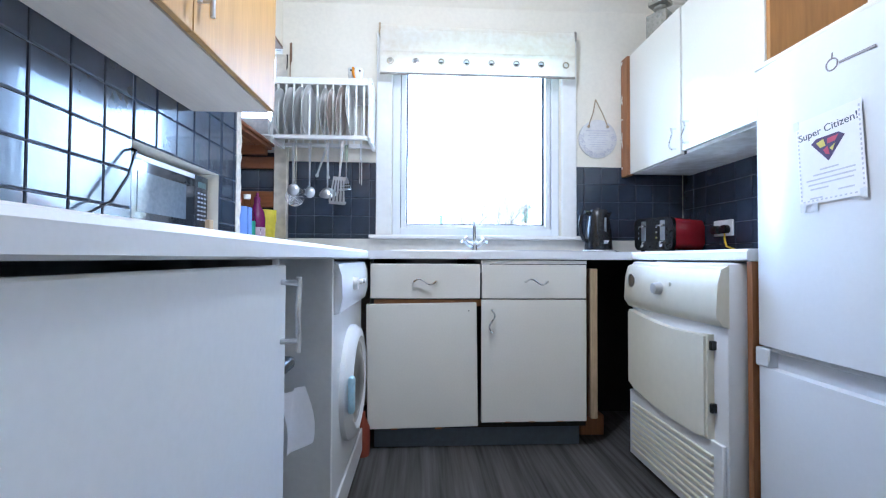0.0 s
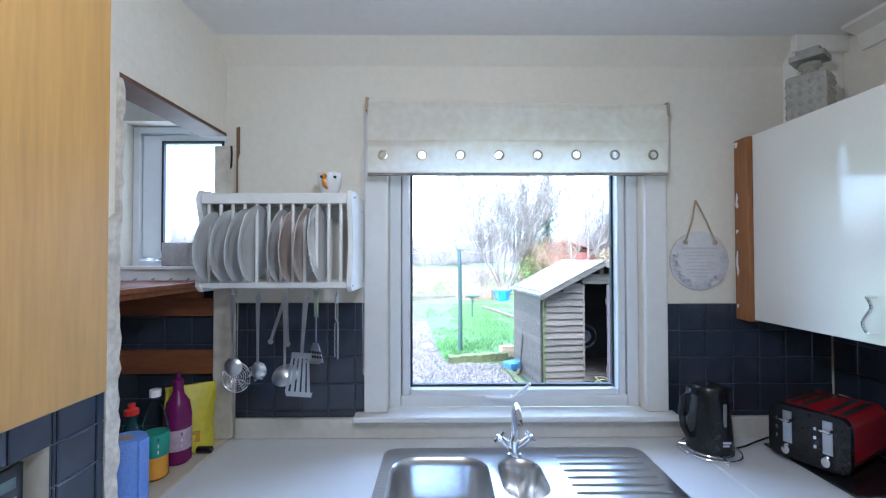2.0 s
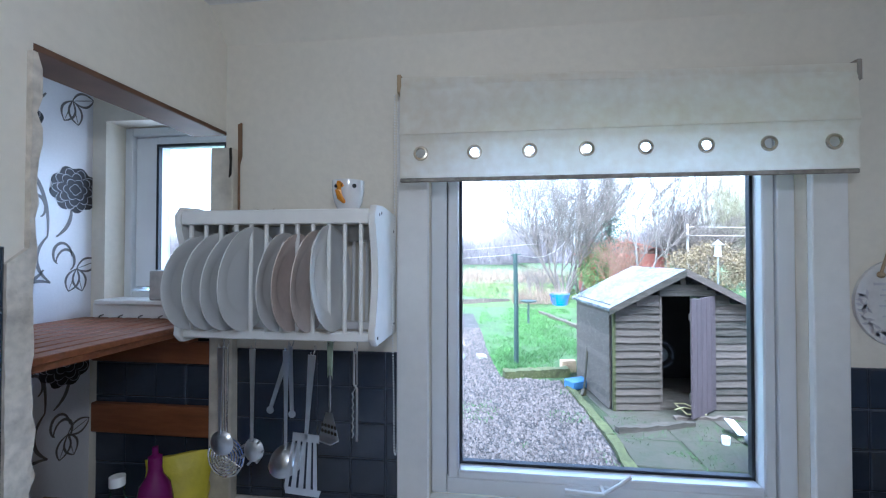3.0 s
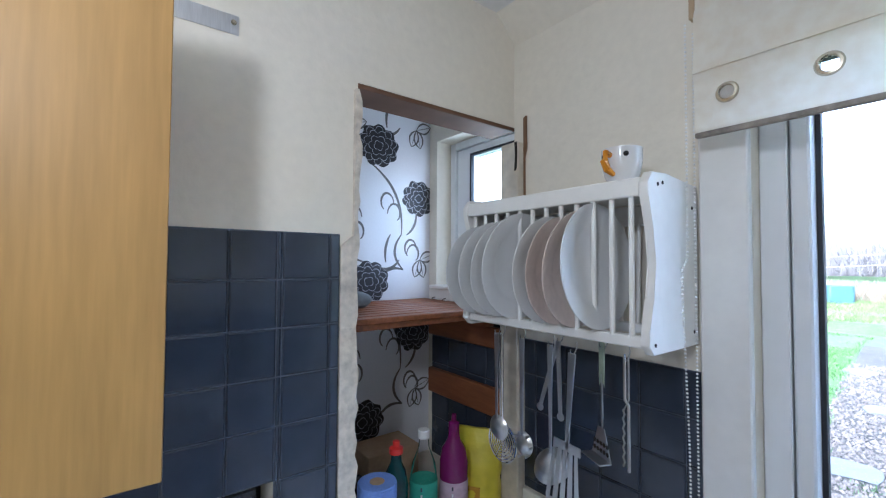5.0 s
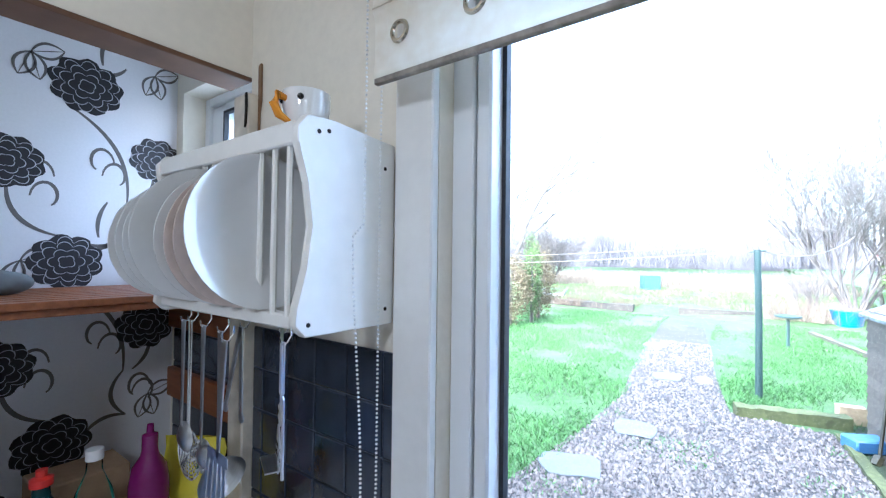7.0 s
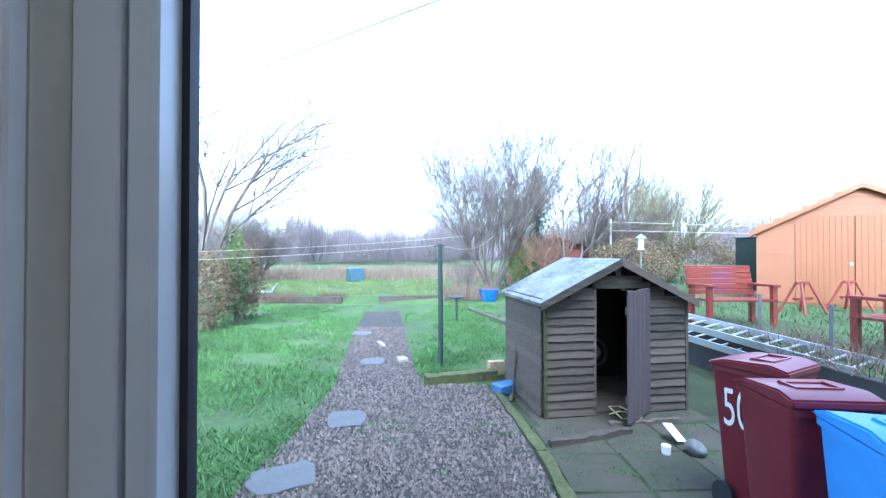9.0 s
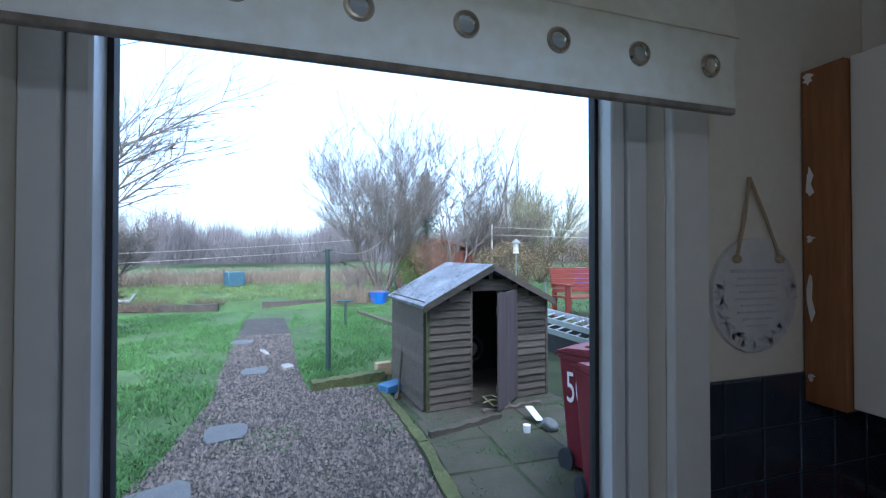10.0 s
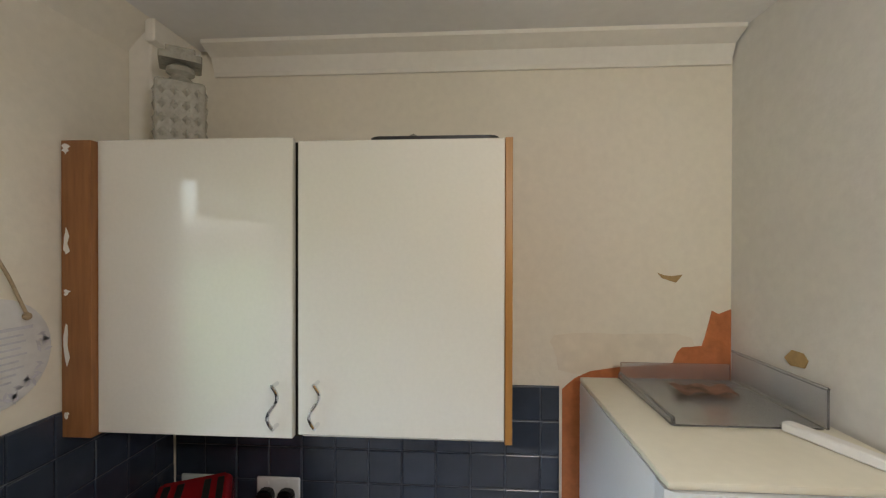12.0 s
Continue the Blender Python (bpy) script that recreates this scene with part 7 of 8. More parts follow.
# ---- ladder along the boundary ----
lad = thing("aluminium_ladder", (0, 0, 0), "aluminium ladder lying along the boundary wall", "ladder")
P0, P1 = Vector((4.55, 9.6, NZ + 0.14)), Vector((5.15, 6.55, NZ - 0.02))
side = Vector((0.40, 0.10, 0.06))
for off in (Vector((0, 0, 0)), side):
    bm = bmesh.new()
    d = (P1 - P0).normalized()
    u, w = Vector((0, 0, 0.045)), Vector((0.02, 0.004, 0))
    vs = [bm.verts.new(p + a + b) for p in (P0 + off, P1 + off) for a, b in ((-u, -w), (u, -w), (u, w), (-u, w))]
    for k in range(4):
        bm.faces.new((vs[k], vs[(k + 1) % 4], vs[4 + (k + 1) % 4], vs[4 + k]))
    bm.faces.new(vs[:4]); bm.faces.new(vs[4:][::-1])
    part("stile", bm, ALU, lad, smooth=False)
for k in range(13):
    a = P0.lerp(P1, (k + 0.5) / 13)
    bm = bmesh.new(); tube(bm, [a, a + side], 0.016, 6); part("rung", bm, ALU, lad)
lad2 = copy_thing(lad, pose(-0.03, -0.15, -0.17))
lad2["label"] = "second section of the aluminium ladder, lying below"

# ---- neighbour's side ----
def bench(name, loc, rz, w, label, arms=True):
    b = thing(name, loc, label, "bench", "", rz)
    for k in range(5):
        part("seat_slat", cube(-w / 2, w / 2, -0.25 + 0.1 * k, -0.16 + 0.1 * k, 0.42, 0.45, bevel=0.004), REDWOOD, b)
    for k in range(5):
        y = 0.26 + 0.025 * k
        part("back_slat", cube(-w / 2, w / 2, y, y + 0.025, 0.50 + 0.095 * k, 0.585 + 0.095 * k, bevel=0.004), REDWOOD, b)
    part("top_rail", cube(-w / 2 - 0.01, w / 2 + 0.01, 0.37, 0.46, 0.97, 1.0, bevel=0.006), REDWOOD, b)
    for s in (-1, 1):
        x = s * (w / 2 - 0.05)
        part("front_leg", cube(x - 0.04, x + 0.04, -0.25, -0.17, 0, 0.66, bevel=0.004), REDWOOD, b)
        part("back_leg", cube(x - 0.04, x + 0.04, 0.22, 0.30, 0, 0.5, bevel=0.004), REDWOOD, b)
        part("armrest", cube(x - 0.06, x + 0.06, -0.29, 0.34, 0.66, 0.70, bevel=0.006), REDWOOD, b)
    return b


bench("garden_bench", (5.92, 9.38, NZ), 0, 1.2, "red-stained wooden garden bench on the grass")
bench("garden_chair", (6.35, 7.25, NZ), 195, 0.75, "red-stained wooden garden chair by the fence")
for x, y in ((8.3, 10.6), (9.6, 10.9)):
    f = thing("red_trestle", (x, y, NZ), "small red wooden trestle before the summer shed", "trestle", "red trestles", 15)
    for s in (-1, 1):
        for t in (-1, 1):
            bm = bmesh.new(); tube(bm, [(s * 0.32, t * 0.25, 0), (s * 0.12, t * 0.05, 0.62)], 0.028, 6); part("leg", bm, REDWOOD, f)
    for z, wd in ((0.60, 0.16), (0.28, 0.24)):
        part("bar", cube(-wd, wd, -0.04, 0.04, z, z + 0.05, bevel=0.004), REDWOOD, f)

bs = thing("summer_shed", (9.0, 12.65, NZ), "orange-stained boarded shed with double doors", "shed", rz=-39)
BW, BE, BR, BD = 3.8, 1.78, 2.77, 2.2
part("wall", cube(BW - 0.06, BW, 0.03, BD, 0, BE), ORANGEWOOD, bs, smooth=False)
part("wall", cube(0, 0.06, 0.03, BD, 0, BE), ORANGEWOOD, bs, smooth=False)
bm = bmesh.new(); prism(bm, [(0, 0), (BW, 0), (BW, BE), (BW / 2, BR), (0, BE)], 0.02, 0.03, "y"); part("front_wall", bm, ORANGEWOOD, bs, smooth=False)
random.seed(14)
for k in range(20):
    z0 = 0.04 + 0.145 * k
    z1 = z0 + 0.15
    if z0 > BR - 0.15:
        break
    a = 0.0 if z0 < BE else (z0 - BE) / (BR - BE) * BW / 2 + 0.05
    spans = ((a, 0.74), (2.86, BW - a)) if z1 < 2.12 else ((a, BW - a),)
    for x0, x1 in spans:
        if x1 - x0 > 0.05:
            bm = board(x0, x1, z0, z1 + 0.015, 0.004, 0.001)
            part("board", bm, ORANGEWOOD, bs, smooth=False)
for x0 in (0.75, 1.80):
    d = new("door"); d.parent = bs
    for k in range(10):
        part("plank", cube(x0 + 0.103 * k, x0 + 0.103 * k + 0.101, -0.02, 0.02, 0.05, 2.1, bevel=0.003), ORANGEWOOD, d, smooth=False)
part("padlock", cube(1.70, 1.76, -0.05, -0.02, 0.95, 1.02, bevel=0.01), ALU, bs)
for s in (-1, 1):
    bm = bmesh.new(); xe = -0.15 if s < 0 else BW + 0.15; ze = BE - 0.08
    prism(bm, [(xe, ze), (BW / 2, BR), (BW / 2, BR + 0.05), (xe, ze + 0.05)], -0.15, BD + 0.1, "y"); part("roof_slope", bm, FELT, bs, smooth=False)
    bm = bmesh.new(); prism(bm, [(xe, ze - 0.06), (BW / 2, BR - 0.06), (BW / 2, BR + 0.05), (xe, ze + 0.05)], -0.18, -0.152, "y"); part("bargeboard", bm, ORANGEWOOD, bs, smooth=False)
dsh = thing("dark_green_store", (11.45, 15.6, NZ), "dark green garden store behind the orange shed", "shed")
part("walls", cube(0, 0.9, 0, 1.0, 0, 1.75), mat("dark_green_boards", (0.014, 0.026, 0.024), 0.8, vary=0.3, grain=8, stretch=(8, 8, 1)), dsh, smooth=False)
part("roof", cube(-0.06, 0.96, -0.06, 1.06, 1.752, 1.80, bevel=0.01), FELT, dsh)
bm = bmesh.new(); lathe(bm, [(0.22, 0), (0.26, 0.1), (0.26, 0.7), (0.2, 0.8)], 18)
solid("blue_barrel", bm, TUBBLUE, (10.0, 15.3, NZ), "blue plastic barrel by the store", "barrel")
bm = bmesh.new()
box(bm, 0, 3.2, 0, 2.5, 0, 1.75)
hut = thing("red_hut", (4.6, 20.0, GZ + 0.22), "dull red hut half hidden by bare branches", "hut")
part("walls", bm, BRICKRED, hut, smooth=False)
bm = bmesh.new(); prism(bm, [(-0.2, 1.73), (1.6, 2.2), (3.4, 1.73), (3.4, 1.81), (1.6, 2.28), (-0.2, 1.81)], -0.2, 2.7, "y"); part("roof", bm, BRICKRED, hut, smooth=False)
part("window", cube(0.5, 1.3, -0.02, -0.002, 1.0, 1.6), BLACKGLASS, hut, smooth=False)

# wire fence between the gardens
fence = thing("wire_fence", (5.2, 6.2, NZ), "low rusty wire mesh fence on dark posts", "fence")
for k in range(5):
    bm = bmesh.new(); tube(bm, [(0.1 + 0.15 * k, 1.25 * k - 0.3, -0.02), (0.1 + 0.15 * k, 1.25 * k - 0.3, 0.62)], 0.022, 6); part("fence_post", bm, SLATE, fence)
bm = bmesh.new()
for k in range(60):
    a = k / 60
    x, y = 0.1 + 0.6 * a, -0.3 + 5.0 * a
    tube(bm, [(x, y, 0.03), (x + 0.01, y + 0.1, 0.28), (x, y, 0.55)], 0.0025, 3)
for z in (0.05, 0.3, 0.56):
    tube(bm, [(0.1, -0.3, z), (0.7, 4.7, z)], 0.003, 3)
part("mesh", bm, mat("rusty_wire", (0.20, 0.11, 0.07), 0.8), fence)

# small far things
bm = bmesh.new(); lathe(bm, [(0.26, 0), (0.30, 0.05), (0.36, 0.40), (0.38, 0.42), (0.36, 0.42), (0.3, 0.2), (0.0, 0.15)], 22)
solid("blue_tub", bm, TUBBLUE, (2.95, 17.6, GZ + 0.05), "bright blue plastic tub on the lawn edge", "tub")
bm = bmesh.new(); box(bm, -0.4, 0.4, -0.4, 0.4, 0, 0.75, bevel=0.05); 
solid("blue_compost_bin", bm, mat("faded_blue_plastic", (0.03, 0.075, 0.105), 0.6, vary=0.2), (-3.2, 25.5, GZ + 0.22), "faded blue compost bin by the reeds", "compost bin", rz=25)
bb = thing("bird_bath", (1.45, 13.2, GZ), "small dark bird table on the lawn", "bird table")
bm = bmesh.new(); tube(bm, [(0, 0, 0), (0, 0, 0.62)], 0.03, 8); part("stem", bm, POSTGREEN, bb)
bm = bmesh.new(); lathe(bm, [(0.05, 0.6), (0.22, 0.64), (0.22, 0.67), (0.0, 0.66)], 18); part("dish", bm, POSTGREEN, bb)
bf = thing("bird_feeder", (6.0, 12.6, NZ), "grey and white lantern bird feeder on a pole", "bird feeder")
bm = bmesh.new(); tube(bm, [(0, 0, 0), (0, 0, 1.3)], 0.02, 8); part("pole", bm, SLATE, bf)
bm = bmesh.new(); lathe(bm, [(0.08, 1.3), (0.1, 1.32), (0.07, 1.34), (0.07, 1.58), (0.0, 1.58)], 14); part("tube", bm, mat("pale_feeder", (0.38, 0.38, 0.35), 0.4), bf)
bm = bmesh.new(); lathe(bm, [(0.13, 1.58), (0.13, 1.60), (0.0, 1.72)], 14); part("cap", bm, SLATE, bf)
bm = bmesh.new(); prism(bm, [(-0.5, 0.25), (-0.35, 0.0), (0.35, 0.0), (0.5, 0.25), (0.42, 0.25), (0.32, 0.06), (-0.32, 0.06), (-0.42, 0.25)], -0.2, 0.2, "y")
solid("dark_trough", bm, SLATE, (-5.4, 18.2, GZ + 0.3), "dark garden trough at the lawn edge", "trough", rz=10)

# ---- trees ----
def bare_tree(name, loc, label, height, stems, depth, spread, seed, material=TWIG, radius=0.07, ratio=0.72, lean=(0, 0), kids=3, up=0.12):
    r = random.Random(seed)
    V, F = [], []

    def limb(p, d, length, rad, level):
        n = 3 if level else 5
        sides = 5 if level < 2 else 3
        rings = []
        for k in range(n + 1):
            t = k / n
            rr = max(0.0035, rad * (1 - 0.55 * t))
            u = d.cross(Vector((0.3, 0.5, 0.81))).normalized()
            w = d.cross(u)
            b = len(V)
            for s in range(sides):
                a = math.tau * s / sides
                V.append(tuple(p + rr * (math.cos(a) * u + math.sin(a) * w)))
            rings.append(b)
            if k < n:
                p = p + d * (length / n)
                d = (d + Vector((r.gauss(0, 0.11), r.gauss(0, 0.11), r.gauss(0, 0.08) + up * 0.5))).normalized()
                if level < depth and k >= (1 if level == 0 else 0):
                    for _ in range(kids if level else 2):
                        if r.random() < 0.75:
                            ax = Vector((r.gauss(0, 1), r.gauss(0, 1), r.gauss(0, 0.5) + up)).normalized()
                            nd = (d + ax * spread * r.uniform(0.6, 1.2)).normalized()
                            limb(p, nd, length * ratio * r.uniform(0.55, 1.0), rad * (1 - 0.5 * t) * 0.55, level + 1)
        for a, b in zip(rings, rings[1:]):
            for s in range(sides):
                F.append((a + s, a + (s + 1) % sides, b + (s + 1) % sides, b + s))

    t = thing(name, loc, label, "tree", "bare trees")
    for k in range(stems):
        a = math.tau * k / max(1, stems) + r.random()
        fan = 0.5 if stems >= 10 else 0.28
        d = Vector((fan * math.cos(a) * (stems > 1) + lean[0], fan * math.sin(a) * (stems > 1) + lean[1], 1)).normalized()
        limb(Vector((0.12 * math.cos(a) * (stems > 1), 0.12 * math.sin(a) * (stems > 1), -0.05)), d, height * r.uniform(0.5, 0.62), radius, 0)
    me = bpy.data.meshes.new("branches")
    me.from_pydata(V, [], F)
    me.materials.append(material)
    ob = new("branches", me)
    ob.parent = t
    return t


bare_tree("bare_willow", (3.4, 19.5, GZ + 0.2), "many-stemmed bare willow beyond the lawn", 5.9, 10, 4, 0.66, 2, radius=0.05, kids=3, up=0.14)
bare_tree("bare_willow", (4.3, 21.0, GZ + 0.2), "pale-barked bare tree beyond the lawn", 8.8, 2, 3, 0.75, 7, mat("pale_bark", (0.16, 0.15, 0.13), 0.9, vary=0.25), radius=0.06, kids=4, up=0.2)
bare_tree("bare_apple_tree", (5.6, 16.5, NZ), "gnarled bare apple tree", 5.4, 2, 3, 0.75, 5, radius=0.05, kids=4, up=0.05)
bare_tree("bare_apple_tree", (6.9, 17.8, NZ), "gnarled bare apple tree", 5.6, 2, 3, 0.75, 9, radius=0.05, kids=4, up=0.05)
bare_tree("slim_birch", (10.5, 23.0, NZ), "slim bare birch above the hedge", 9.0, 1, 3, 0.6, 11, radius=0.09, kids=2, up=0.1)
bare_tree("bare_ash", (-8.4, 19.0, GZ), "bare ash with long branches against the sky", 10.8, 3, 3, 0.85, 13, radius=0.11, kids=4, up=0.05, lean=(0.25, -0.05))
bare_tree("bare_bush", (-8.4, 25.0, GZ), "dense dark leafless bush beside the field", 4.6, 12, 3, 0.9, 15, BARK, radius=0.05, kids=4, up=0.1)
bare_tree("bare_bush", (2.2, 18.9, GZ), "tangle of bare twigs at the garden edge", 2.0, 8, 2, 0.8, 17, TWIG, radius=0.03, kids=3, up=0.1)
bare_tree("bare_bush", (5.2, 18.2, GZ + 0.2), "brown leafless bush before the hut", 2.6, 8, 3, 0.8, 19, mat("reddish_twig", (0.17, 0.10, 0.07), 0.9, vary=0.3), radius=0.04, kids=3, up=0.1)
bare_tree("bare_bush", (8.2, 19.0, NZ), "leafless brown hedge bush in winter", 3.6, 10, 3, 0.85, 33, BARK, radius=0.05, kids=4, up=0.1)
bare_tree("bare_bush", (10.9, 19.8, NZ), "dense leafless greenish bush by the store", 4.4, 12, 3, 0.7, 35, mat("olive_twig", (0.13, 0.125, 0.075), 0.9, vary=0.3), radius=0.05, kids=4, up=0.2)
bare_tree("bare_bush", (9.2, 20.0, NZ), "leafless brown hedge bush in winter", 3.0, 9, 3, 0.8, 23, TWIG, radius=0.05, kids=3, up=0.1)
bare_tree("bare_bush", (12.5, 24.0, NZ), "leafless greenish willow bush", 5.6, 8, 3, 0.6, 25, mat("green_twig", (0.17, 0.17, 0.10), 0.9, vary=0.3), radius=0.05, kids=3, up=0.25)

# spruce
spr = thing("spruce_tree", (5.3, 19.8, GZ + 0.2), "young blue-green spruce among bare trees", "tree")
bm = bmesh.new(); tube(bm, [(0, 0, -0.05), (0.03, 0, 2.5), (0, 0, 5.2)], [0.09, 0.06, 0.015], 8); part("trunk", bm, BARK, spr)
V, F = [], []
rs = random.Random(31)
for k in range(15):
    z = 1.2 + 4.0 * k / 15
    L = 1.25 * (1 - k / 16.5)
    for j in range(6):
        a = j * math.tau / 6 + k * 0.7
        d = Vector((math.cos(a), math.sin(a), 0.25))
        for q in range(120):
            t = rs.random()
            c = Vector((0, 0, z + rs.gauss(0, 0.10))) + d * L * t + Vector((rs.gauss(0, 0.07), rs.gauss(0, 0.07), 0))
            e = Vector((rs.gauss(0, 1), rs.gauss(0, 1), rs.gauss(0.3, 0.8))).normalized() * rs.uniform(0.06, 0.13)
            w = Vector((rs.gauss(0, 1), rs.gauss(0, 1), rs.gauss(0, 1))).normalized() * 0.02
            b = len(V)
            V.extend([tuple(c - w), tuple(c + w), tuple(c + e)])
            F.append((b, b + 1, b + 2))
me = bpy.data.meshes.new("needles"); me.from_pydata(V, [], F); me.materials.append(NEEDLE)
ob = new("needles", me); ob.parent = spr


def leafy(name, loc, label, size, n, material, seed, leaf=0.05):
    rs = np.random.default_rng(seed)
    t = thing(name, loc, label, "hedge", "", 0)
    bm = bmesh.new(); tube(bm, [(0, 0, -0.02), (0, 0, size[2] * 0.7)], [0.06, 0.02], 6); part("stem", bm, BARK, t)
    V, F = [], []
    for k in range(n):
        th, ph = rs.uniform(0, math.tau), math.acos(rs.uniform(-1, 1))
        rr = rs.uniform(0.55, 1.0) * (1 + 0.25 * noise.noise((math.cos(th) * 2 + seed, math.sin(th) * 2, math.cos(ph) * 3)))
        c = Vector((size[0] / 2 * rr * math.sin(ph) * math.cos(th), size[1] / 2 * rr * math.sin(ph) * math.sin(th), size[2] / 2 * (1 + rr * math.cos(ph))))
        e, w = Vector(rs.normal(0, 1, 3)).normalized() * leaf, Vector(rs.normal(0, 1, 3)).normalized() * leaf * 0.35
        b = len(V)
        V.extend([tuple(c - e), tuple(c + w), tuple(c + e), tuple(c - w)])
        F.append((b, b + 1, b + 2, b + 3))
    me = bpy.data.meshes.new("foliage"); me.from_pydata(V, [], F); me.materials.append(material)
    ob = new("foliage", me); ob.parent = t
    return t


leafy("conifer_hedge", (-4.3, 12.2, GZ), "dead brown conifer at the side of the lawn", (1.1, 1.3, 1.9), 5000, HEDGE, 41, 0.045)
leafy("conifer_hedge", (-4.2, 13.8, GZ), "dead brown conifer at the side of the lawn", (1.0, 1.5, 2.1), 5000, HEDGE, 42, 0.045)
leafy("conifer_hedge", (-4.0, 12.9, GZ), "green conifer tip among dead ones", (0.6, 0.6, 2.5), 2500, GREENHEDGE, 43, 0.04)
leafy("laurel_bush", (-3.9, 10.3, GZ), "small dark green shrub at the lawn edge", (0.7, 0.7, 0.6), 1200, GREENHEDGE, 44, 0.04)
leafy("green_shrub", (4.6, 18.8, GZ + 0.2), "dark green ivy-clad shrub", (1.6, 1.2, 2.2), 5000, GREENHEDGE, 45, 0.05)
leafy("brown_shrub", (7.3, 15.8, NZ), "brown winter shrub along the hedge", (2.8, 1.6, 1.8), 7000, HEDGE, 46, 0.05)
leafy("brown_shrub", (11.5, 18.8, NZ), "brown winter shrub along the hedge", (4.5, 1.6, 1.9), 8000, HEDGE, 47, 0.05)

# far treeline
V, F = [], []
rs = np.random.default_rng(77)
for k in range(420):
    ang = rs.uniform(-62, 66)
    dist = rs.uniform(58, 78)
    x, y = dist * math.sin(radians(ang)), dist * math.cos(radians(ang))
    H = rs.uniform(4.6, 8.2) * (1 + 0.25 * math.sin(ang * 0.35) + 0.15 * math.sin(ang * 1.1))
    for q in range(130):
        a, t = rs.uniform(0, math.tau), rs.uniform(0.15, 1)
        base = np.array([x + rs.normal(0, 0.9), y + rs.normal(0, 0.9), H * t * 0.55])
        tip = base + np.array([rs.normal(0, 0.7), rs.normal(0, 0.7), H * rs.uniform(0.15, 0.45)])
        w = np.array([0.035, 0.0, 0.0])
        b = len(V)
        V.extend([(base - w).tolist(), (base + w).tolist(), tip.tolist()])
        F.append((b, b + 1, b + 2))
loose("far_woods", V, F, FARTREE, "hazy bare woodland on the horizon", "woodland")
bm = bmesh.new()
pts = []
for k in range(200):
    a = -66 + 136 * k / 199
    h = 2.8 + 0.9 * noise.noise((a * 0.5, 0, 0)) + 0.4 * noise.noise((a * 2.1, 3, 0))
    pts.append((80 * math.sin(radians(a)), 80 * math.cos(radians(a)), h))
top = [bm.verts.new(p) for p in pts]
bot = [bm.verts.new((p[0], p[1], -0.4)) for p in pts]
for k in range(199):
    bm.faces.new((bot[k], bot[k + 1], top[k + 1], top[k]))
structure("backdrop", bm, FARTREE, "hazy mass of distant trees", "woodland")

# brick skin of the house outside
bm = bmesh.new()
box(bm, -3.5, -1.0, 2.82, 2.92, -0.3, 5.0); box(bm, 2.24, 8.0, 2.82, 2.92, -0.3, 5.0); box(bm, -1.0, 2.24, 2.82, 2.92, 2.622, 5.0)
box(bm, -1.0, 2.24, 2.86, 2.92, -0.3, -0.122)
structure("house_wall", bm, mat("grey_render", (0.40, 0.38, 0.35), 0.9, vary=0.15, grain=30, stain=2, bump=0.4), "grey rendered outside wall of the house", "wall")

# ---- wall tiles ----
def tile_mesh(w, h):
    me = bpy.data.meshes.new("tile")
    t, b = 0.006, 0.003
    V = [(0, y, z) for y, z in ((0, 0), (w, 0), (w, h), (0, h))] + [(t * 0.7, y, z) for y, z in ((0, 0), (w, 0), (w, h), (0, h))] + [(t, y, z) for y, z in ((b, b), (w - b, b), (w - b, h - b), (b, h - b))]
    F = [(0, 1, 5, 4), (1, 2, 6, 5), (2, 3, 7, 6), (3, 0, 4, 7), (4, 5, 9, 8), (5, 6, 10, 9), (6, 7, 11, 10), (7, 4, 8, 11), (8, 9, 10, 11), (3, 2, 1, 0)]
    me.from_pydata(V, [], F)
    me.materials.append(TILE)
    return me


tile_cache = {}


def tile_field(parent, m, u_lines, v_lines, skip=lambda u0, u1, v0, v1: False, seed=1):
    r = random.Random(seed)
    g = 0.0035
    for u0, u1 in zip(u_lines, u_lines[1:]):
        for v0, v1 in zip(v_lines, v_lines[1:]):
            if skip(u0, u1, v0, v1) or u1 - u0 < 0.008 or v1 - v0 < 0.008:
                continue
            key = (round(u1 - u0 - g, 4), round(v1 - v0 - g, 4))
            if key not in tile_cache:
                tile_cache[key] = tile_mesh(*key)
            ob = new("tile", tile_cache[key])
            ob.parent = parent
            ob.matrix_basis = m @ pose(r.uniform(-0.0006, 0.0004), u0 + g / 2, v0 + g / 2, 0, r.uniform(-0.25, 0.25), r.uniform(-0.25, 0.25))


def lines(lo, hi, anchor, pitch):
    k = math.ceil((lo - anchor) / pitch + 0.05)
    out = [lo]
    while anchor + k * pitch < hi - 0.006:
        out.append(anchor + k * pitch)
        k += 1
    return out + [hi]


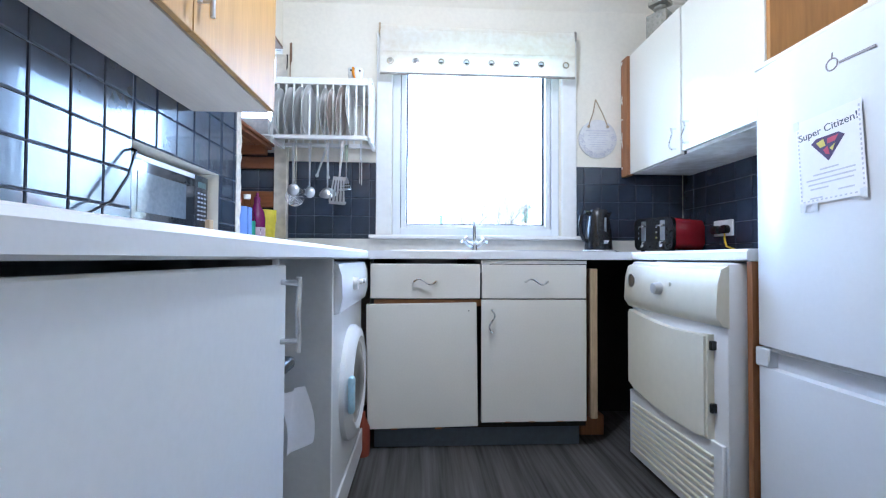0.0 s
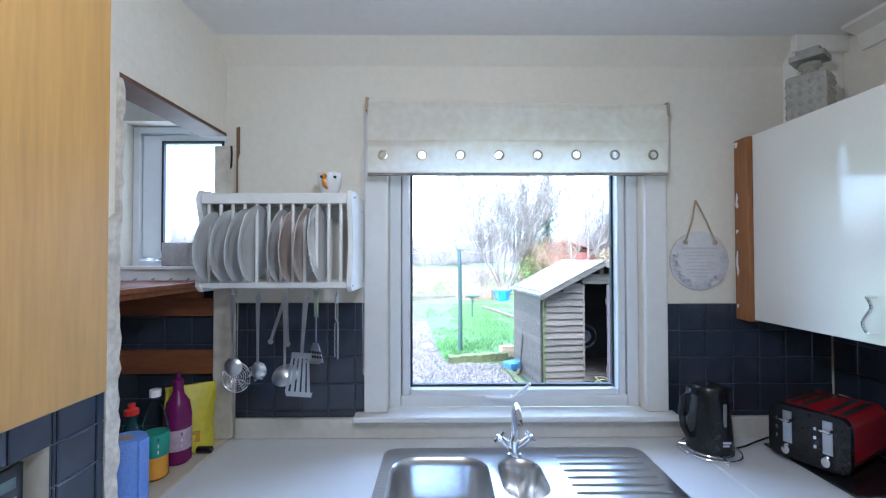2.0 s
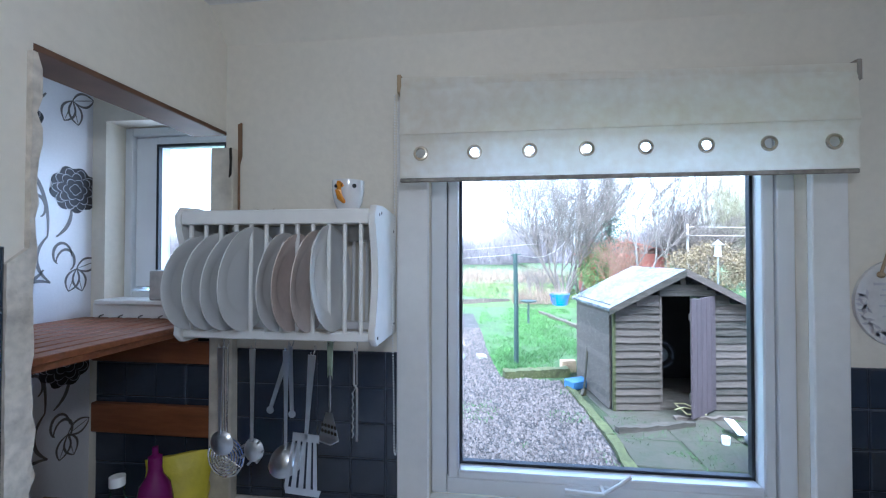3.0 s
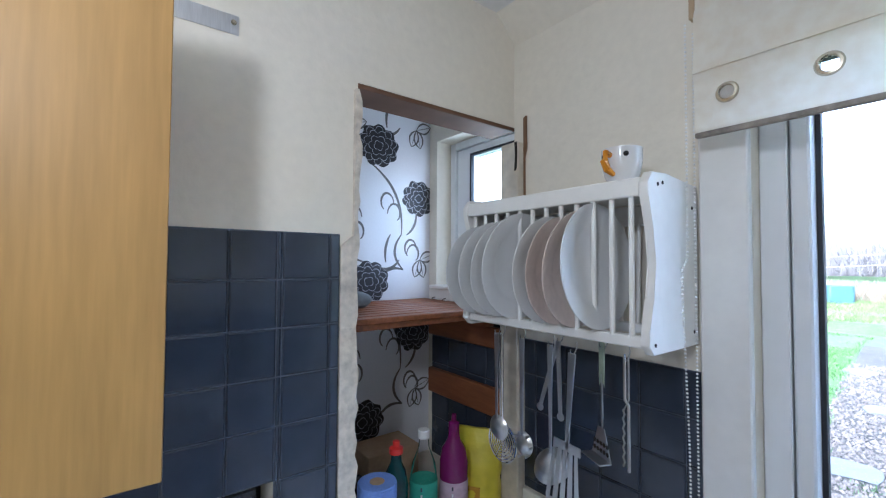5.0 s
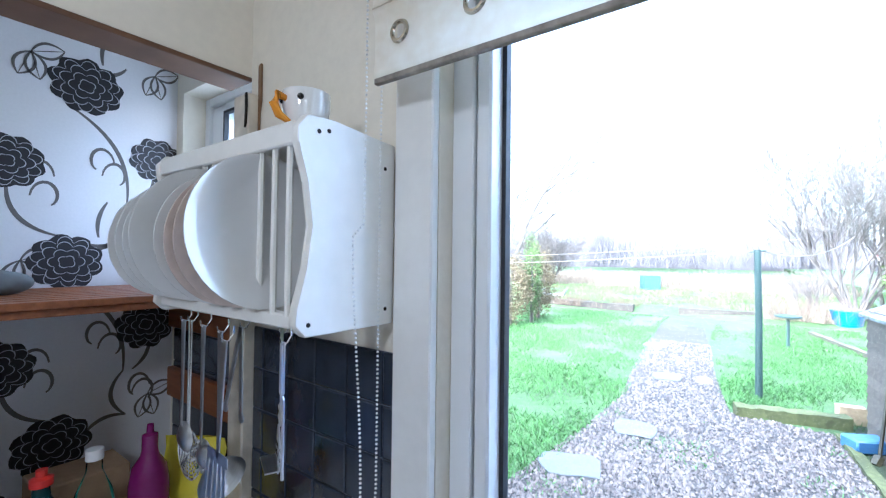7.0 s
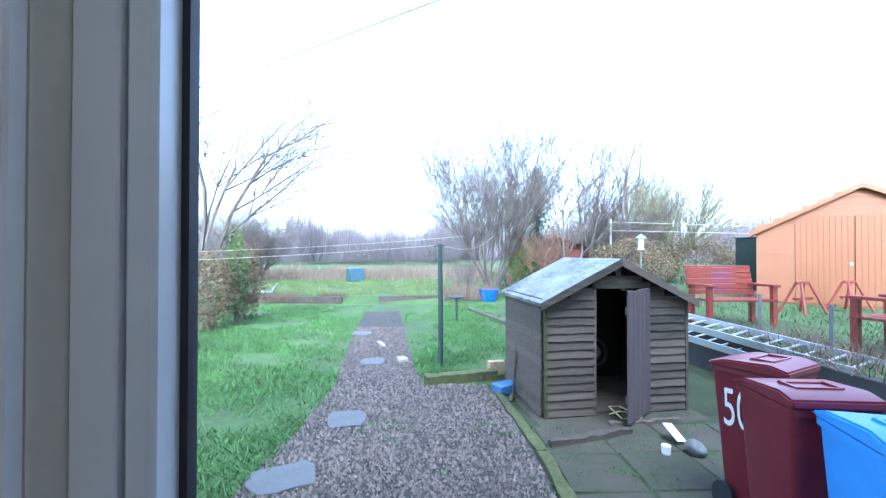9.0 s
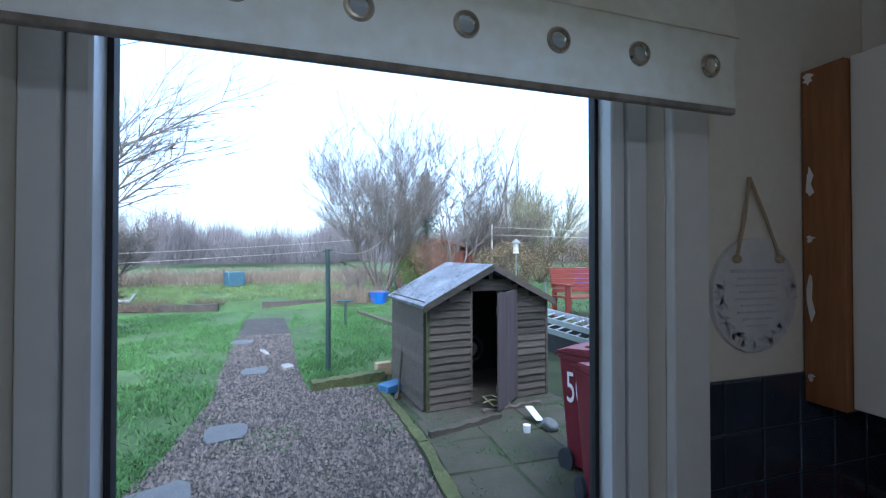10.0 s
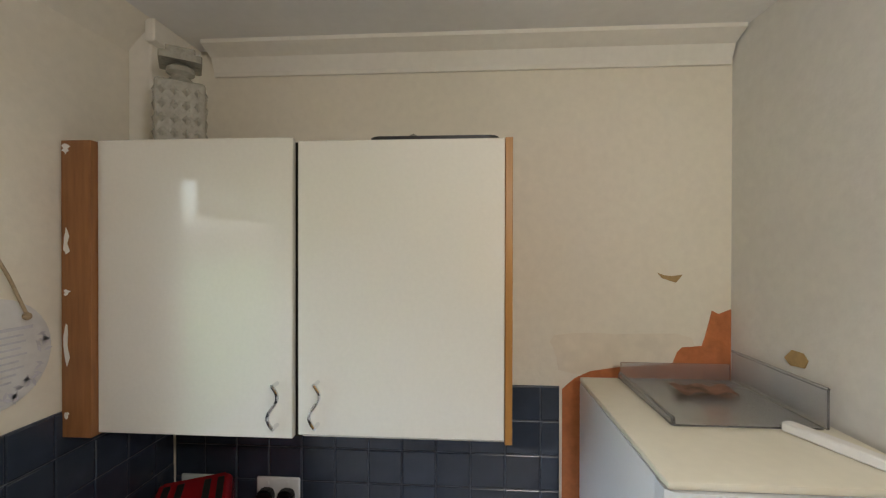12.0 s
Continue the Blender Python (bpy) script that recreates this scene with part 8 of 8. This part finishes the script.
bm = bmesh.new()
box(bm, XL, XL + 0.0025, -0.6, 1.488, 0.924, 1.758); box(bm, XL, XL + 0.0025, 2.011, 2.156, 0.924, 1.758); box(bm, XL, XL + 0.0025, 1.488, 2.011, 1.217, 1.758)
bk = structure("tile_backing_west", bm, GROUT, "navy painted wall tiles beside the hatch", "tiles")
NI = (1.488, 2.011, 1.217)
ul = sorted(set(lines(-0.6, 2.156, 1.806, 0.108) + [1.488, 2.011]))
ul = [u for i, u in enumerate(ul) if i == 0 or u - ul[i - 1] > 0.006]
vl = sorted(set(lines(0.924, 1.758, 1.758, 0.106) + [1.217]))
vl = [v for i, v in enumerate(vl) if i == 0 or v - vl[i - 1] > 0.015 or v == 1.217]
tile_field(bk, pose(XL + 0.0015, 0, 0), ul, vl, lambda a, b, c, d: a > NI[0] - 0.003 and b < NI[1] + 0.003 and d < NI[2] + 0.003, 2)
M_N = pose(0, YW - 0.0015, 0, 0, 0, -90)
bm = bmesh.new(); box(bm, XL + 0.046, 0.2155, YW - 0.0025, YW, 0.9905, 1.45)
bk = structure("tile_backing_north_west", bm, GROUT, "navy painted wall tiles under the plate rack", "tiles")
tile_field(bk, M_N, lines(XL + 0.046, 0.2155, 0.069, 0.108), lines(0.9905, 1.45, 1.45, 0.108), seed=3)
bm = bmesh.new(); box(bm, 1.4365, XR - 0.008, YW - 0.0025, YW, 0.9905, 1.443)
bk = structure("tile_backing_north_east", bm, GROUT, "navy painted wall tiles beside the window", "tiles")
tile_field(bk, M_N, lines(1.4365, XR - 0.008, 1.596, 0.108), lines(0.9905, 1.443, 1.443, 0.108), seed=4)
bm = bmesh.new(); box(bm, XR - 0.0025, XR, 1.487, YW - 0.008, 0.912, 1.405)
bk = structure("tile_backing_east", bm, GROUT, "navy painted wall tiles under the wall cabinets", "tiles")
tile_field(bk, pose(XR - 0.0015, 0, 0, 0, 0, 180), lines(-YW + 0.008, -1.487, -2.102, 0.111), lines(0.912, 1.405, 1.405, 0.111), seed=5)
bm = bmesh.new(); box(bm, -0.80, XL - 0.03, YW - 0.0025, YW, 0.92, 1.50)
bk = structure("tile_backing_pantry", bm, GROUT, "dark painted tiles in the pantry", "tiles")
tile_field(bk, M_N, lines(-0.80, XL - 0.03, -0.80, 0.108), lines(0.92, 1.50, 1.5, 0.108), seed=6)
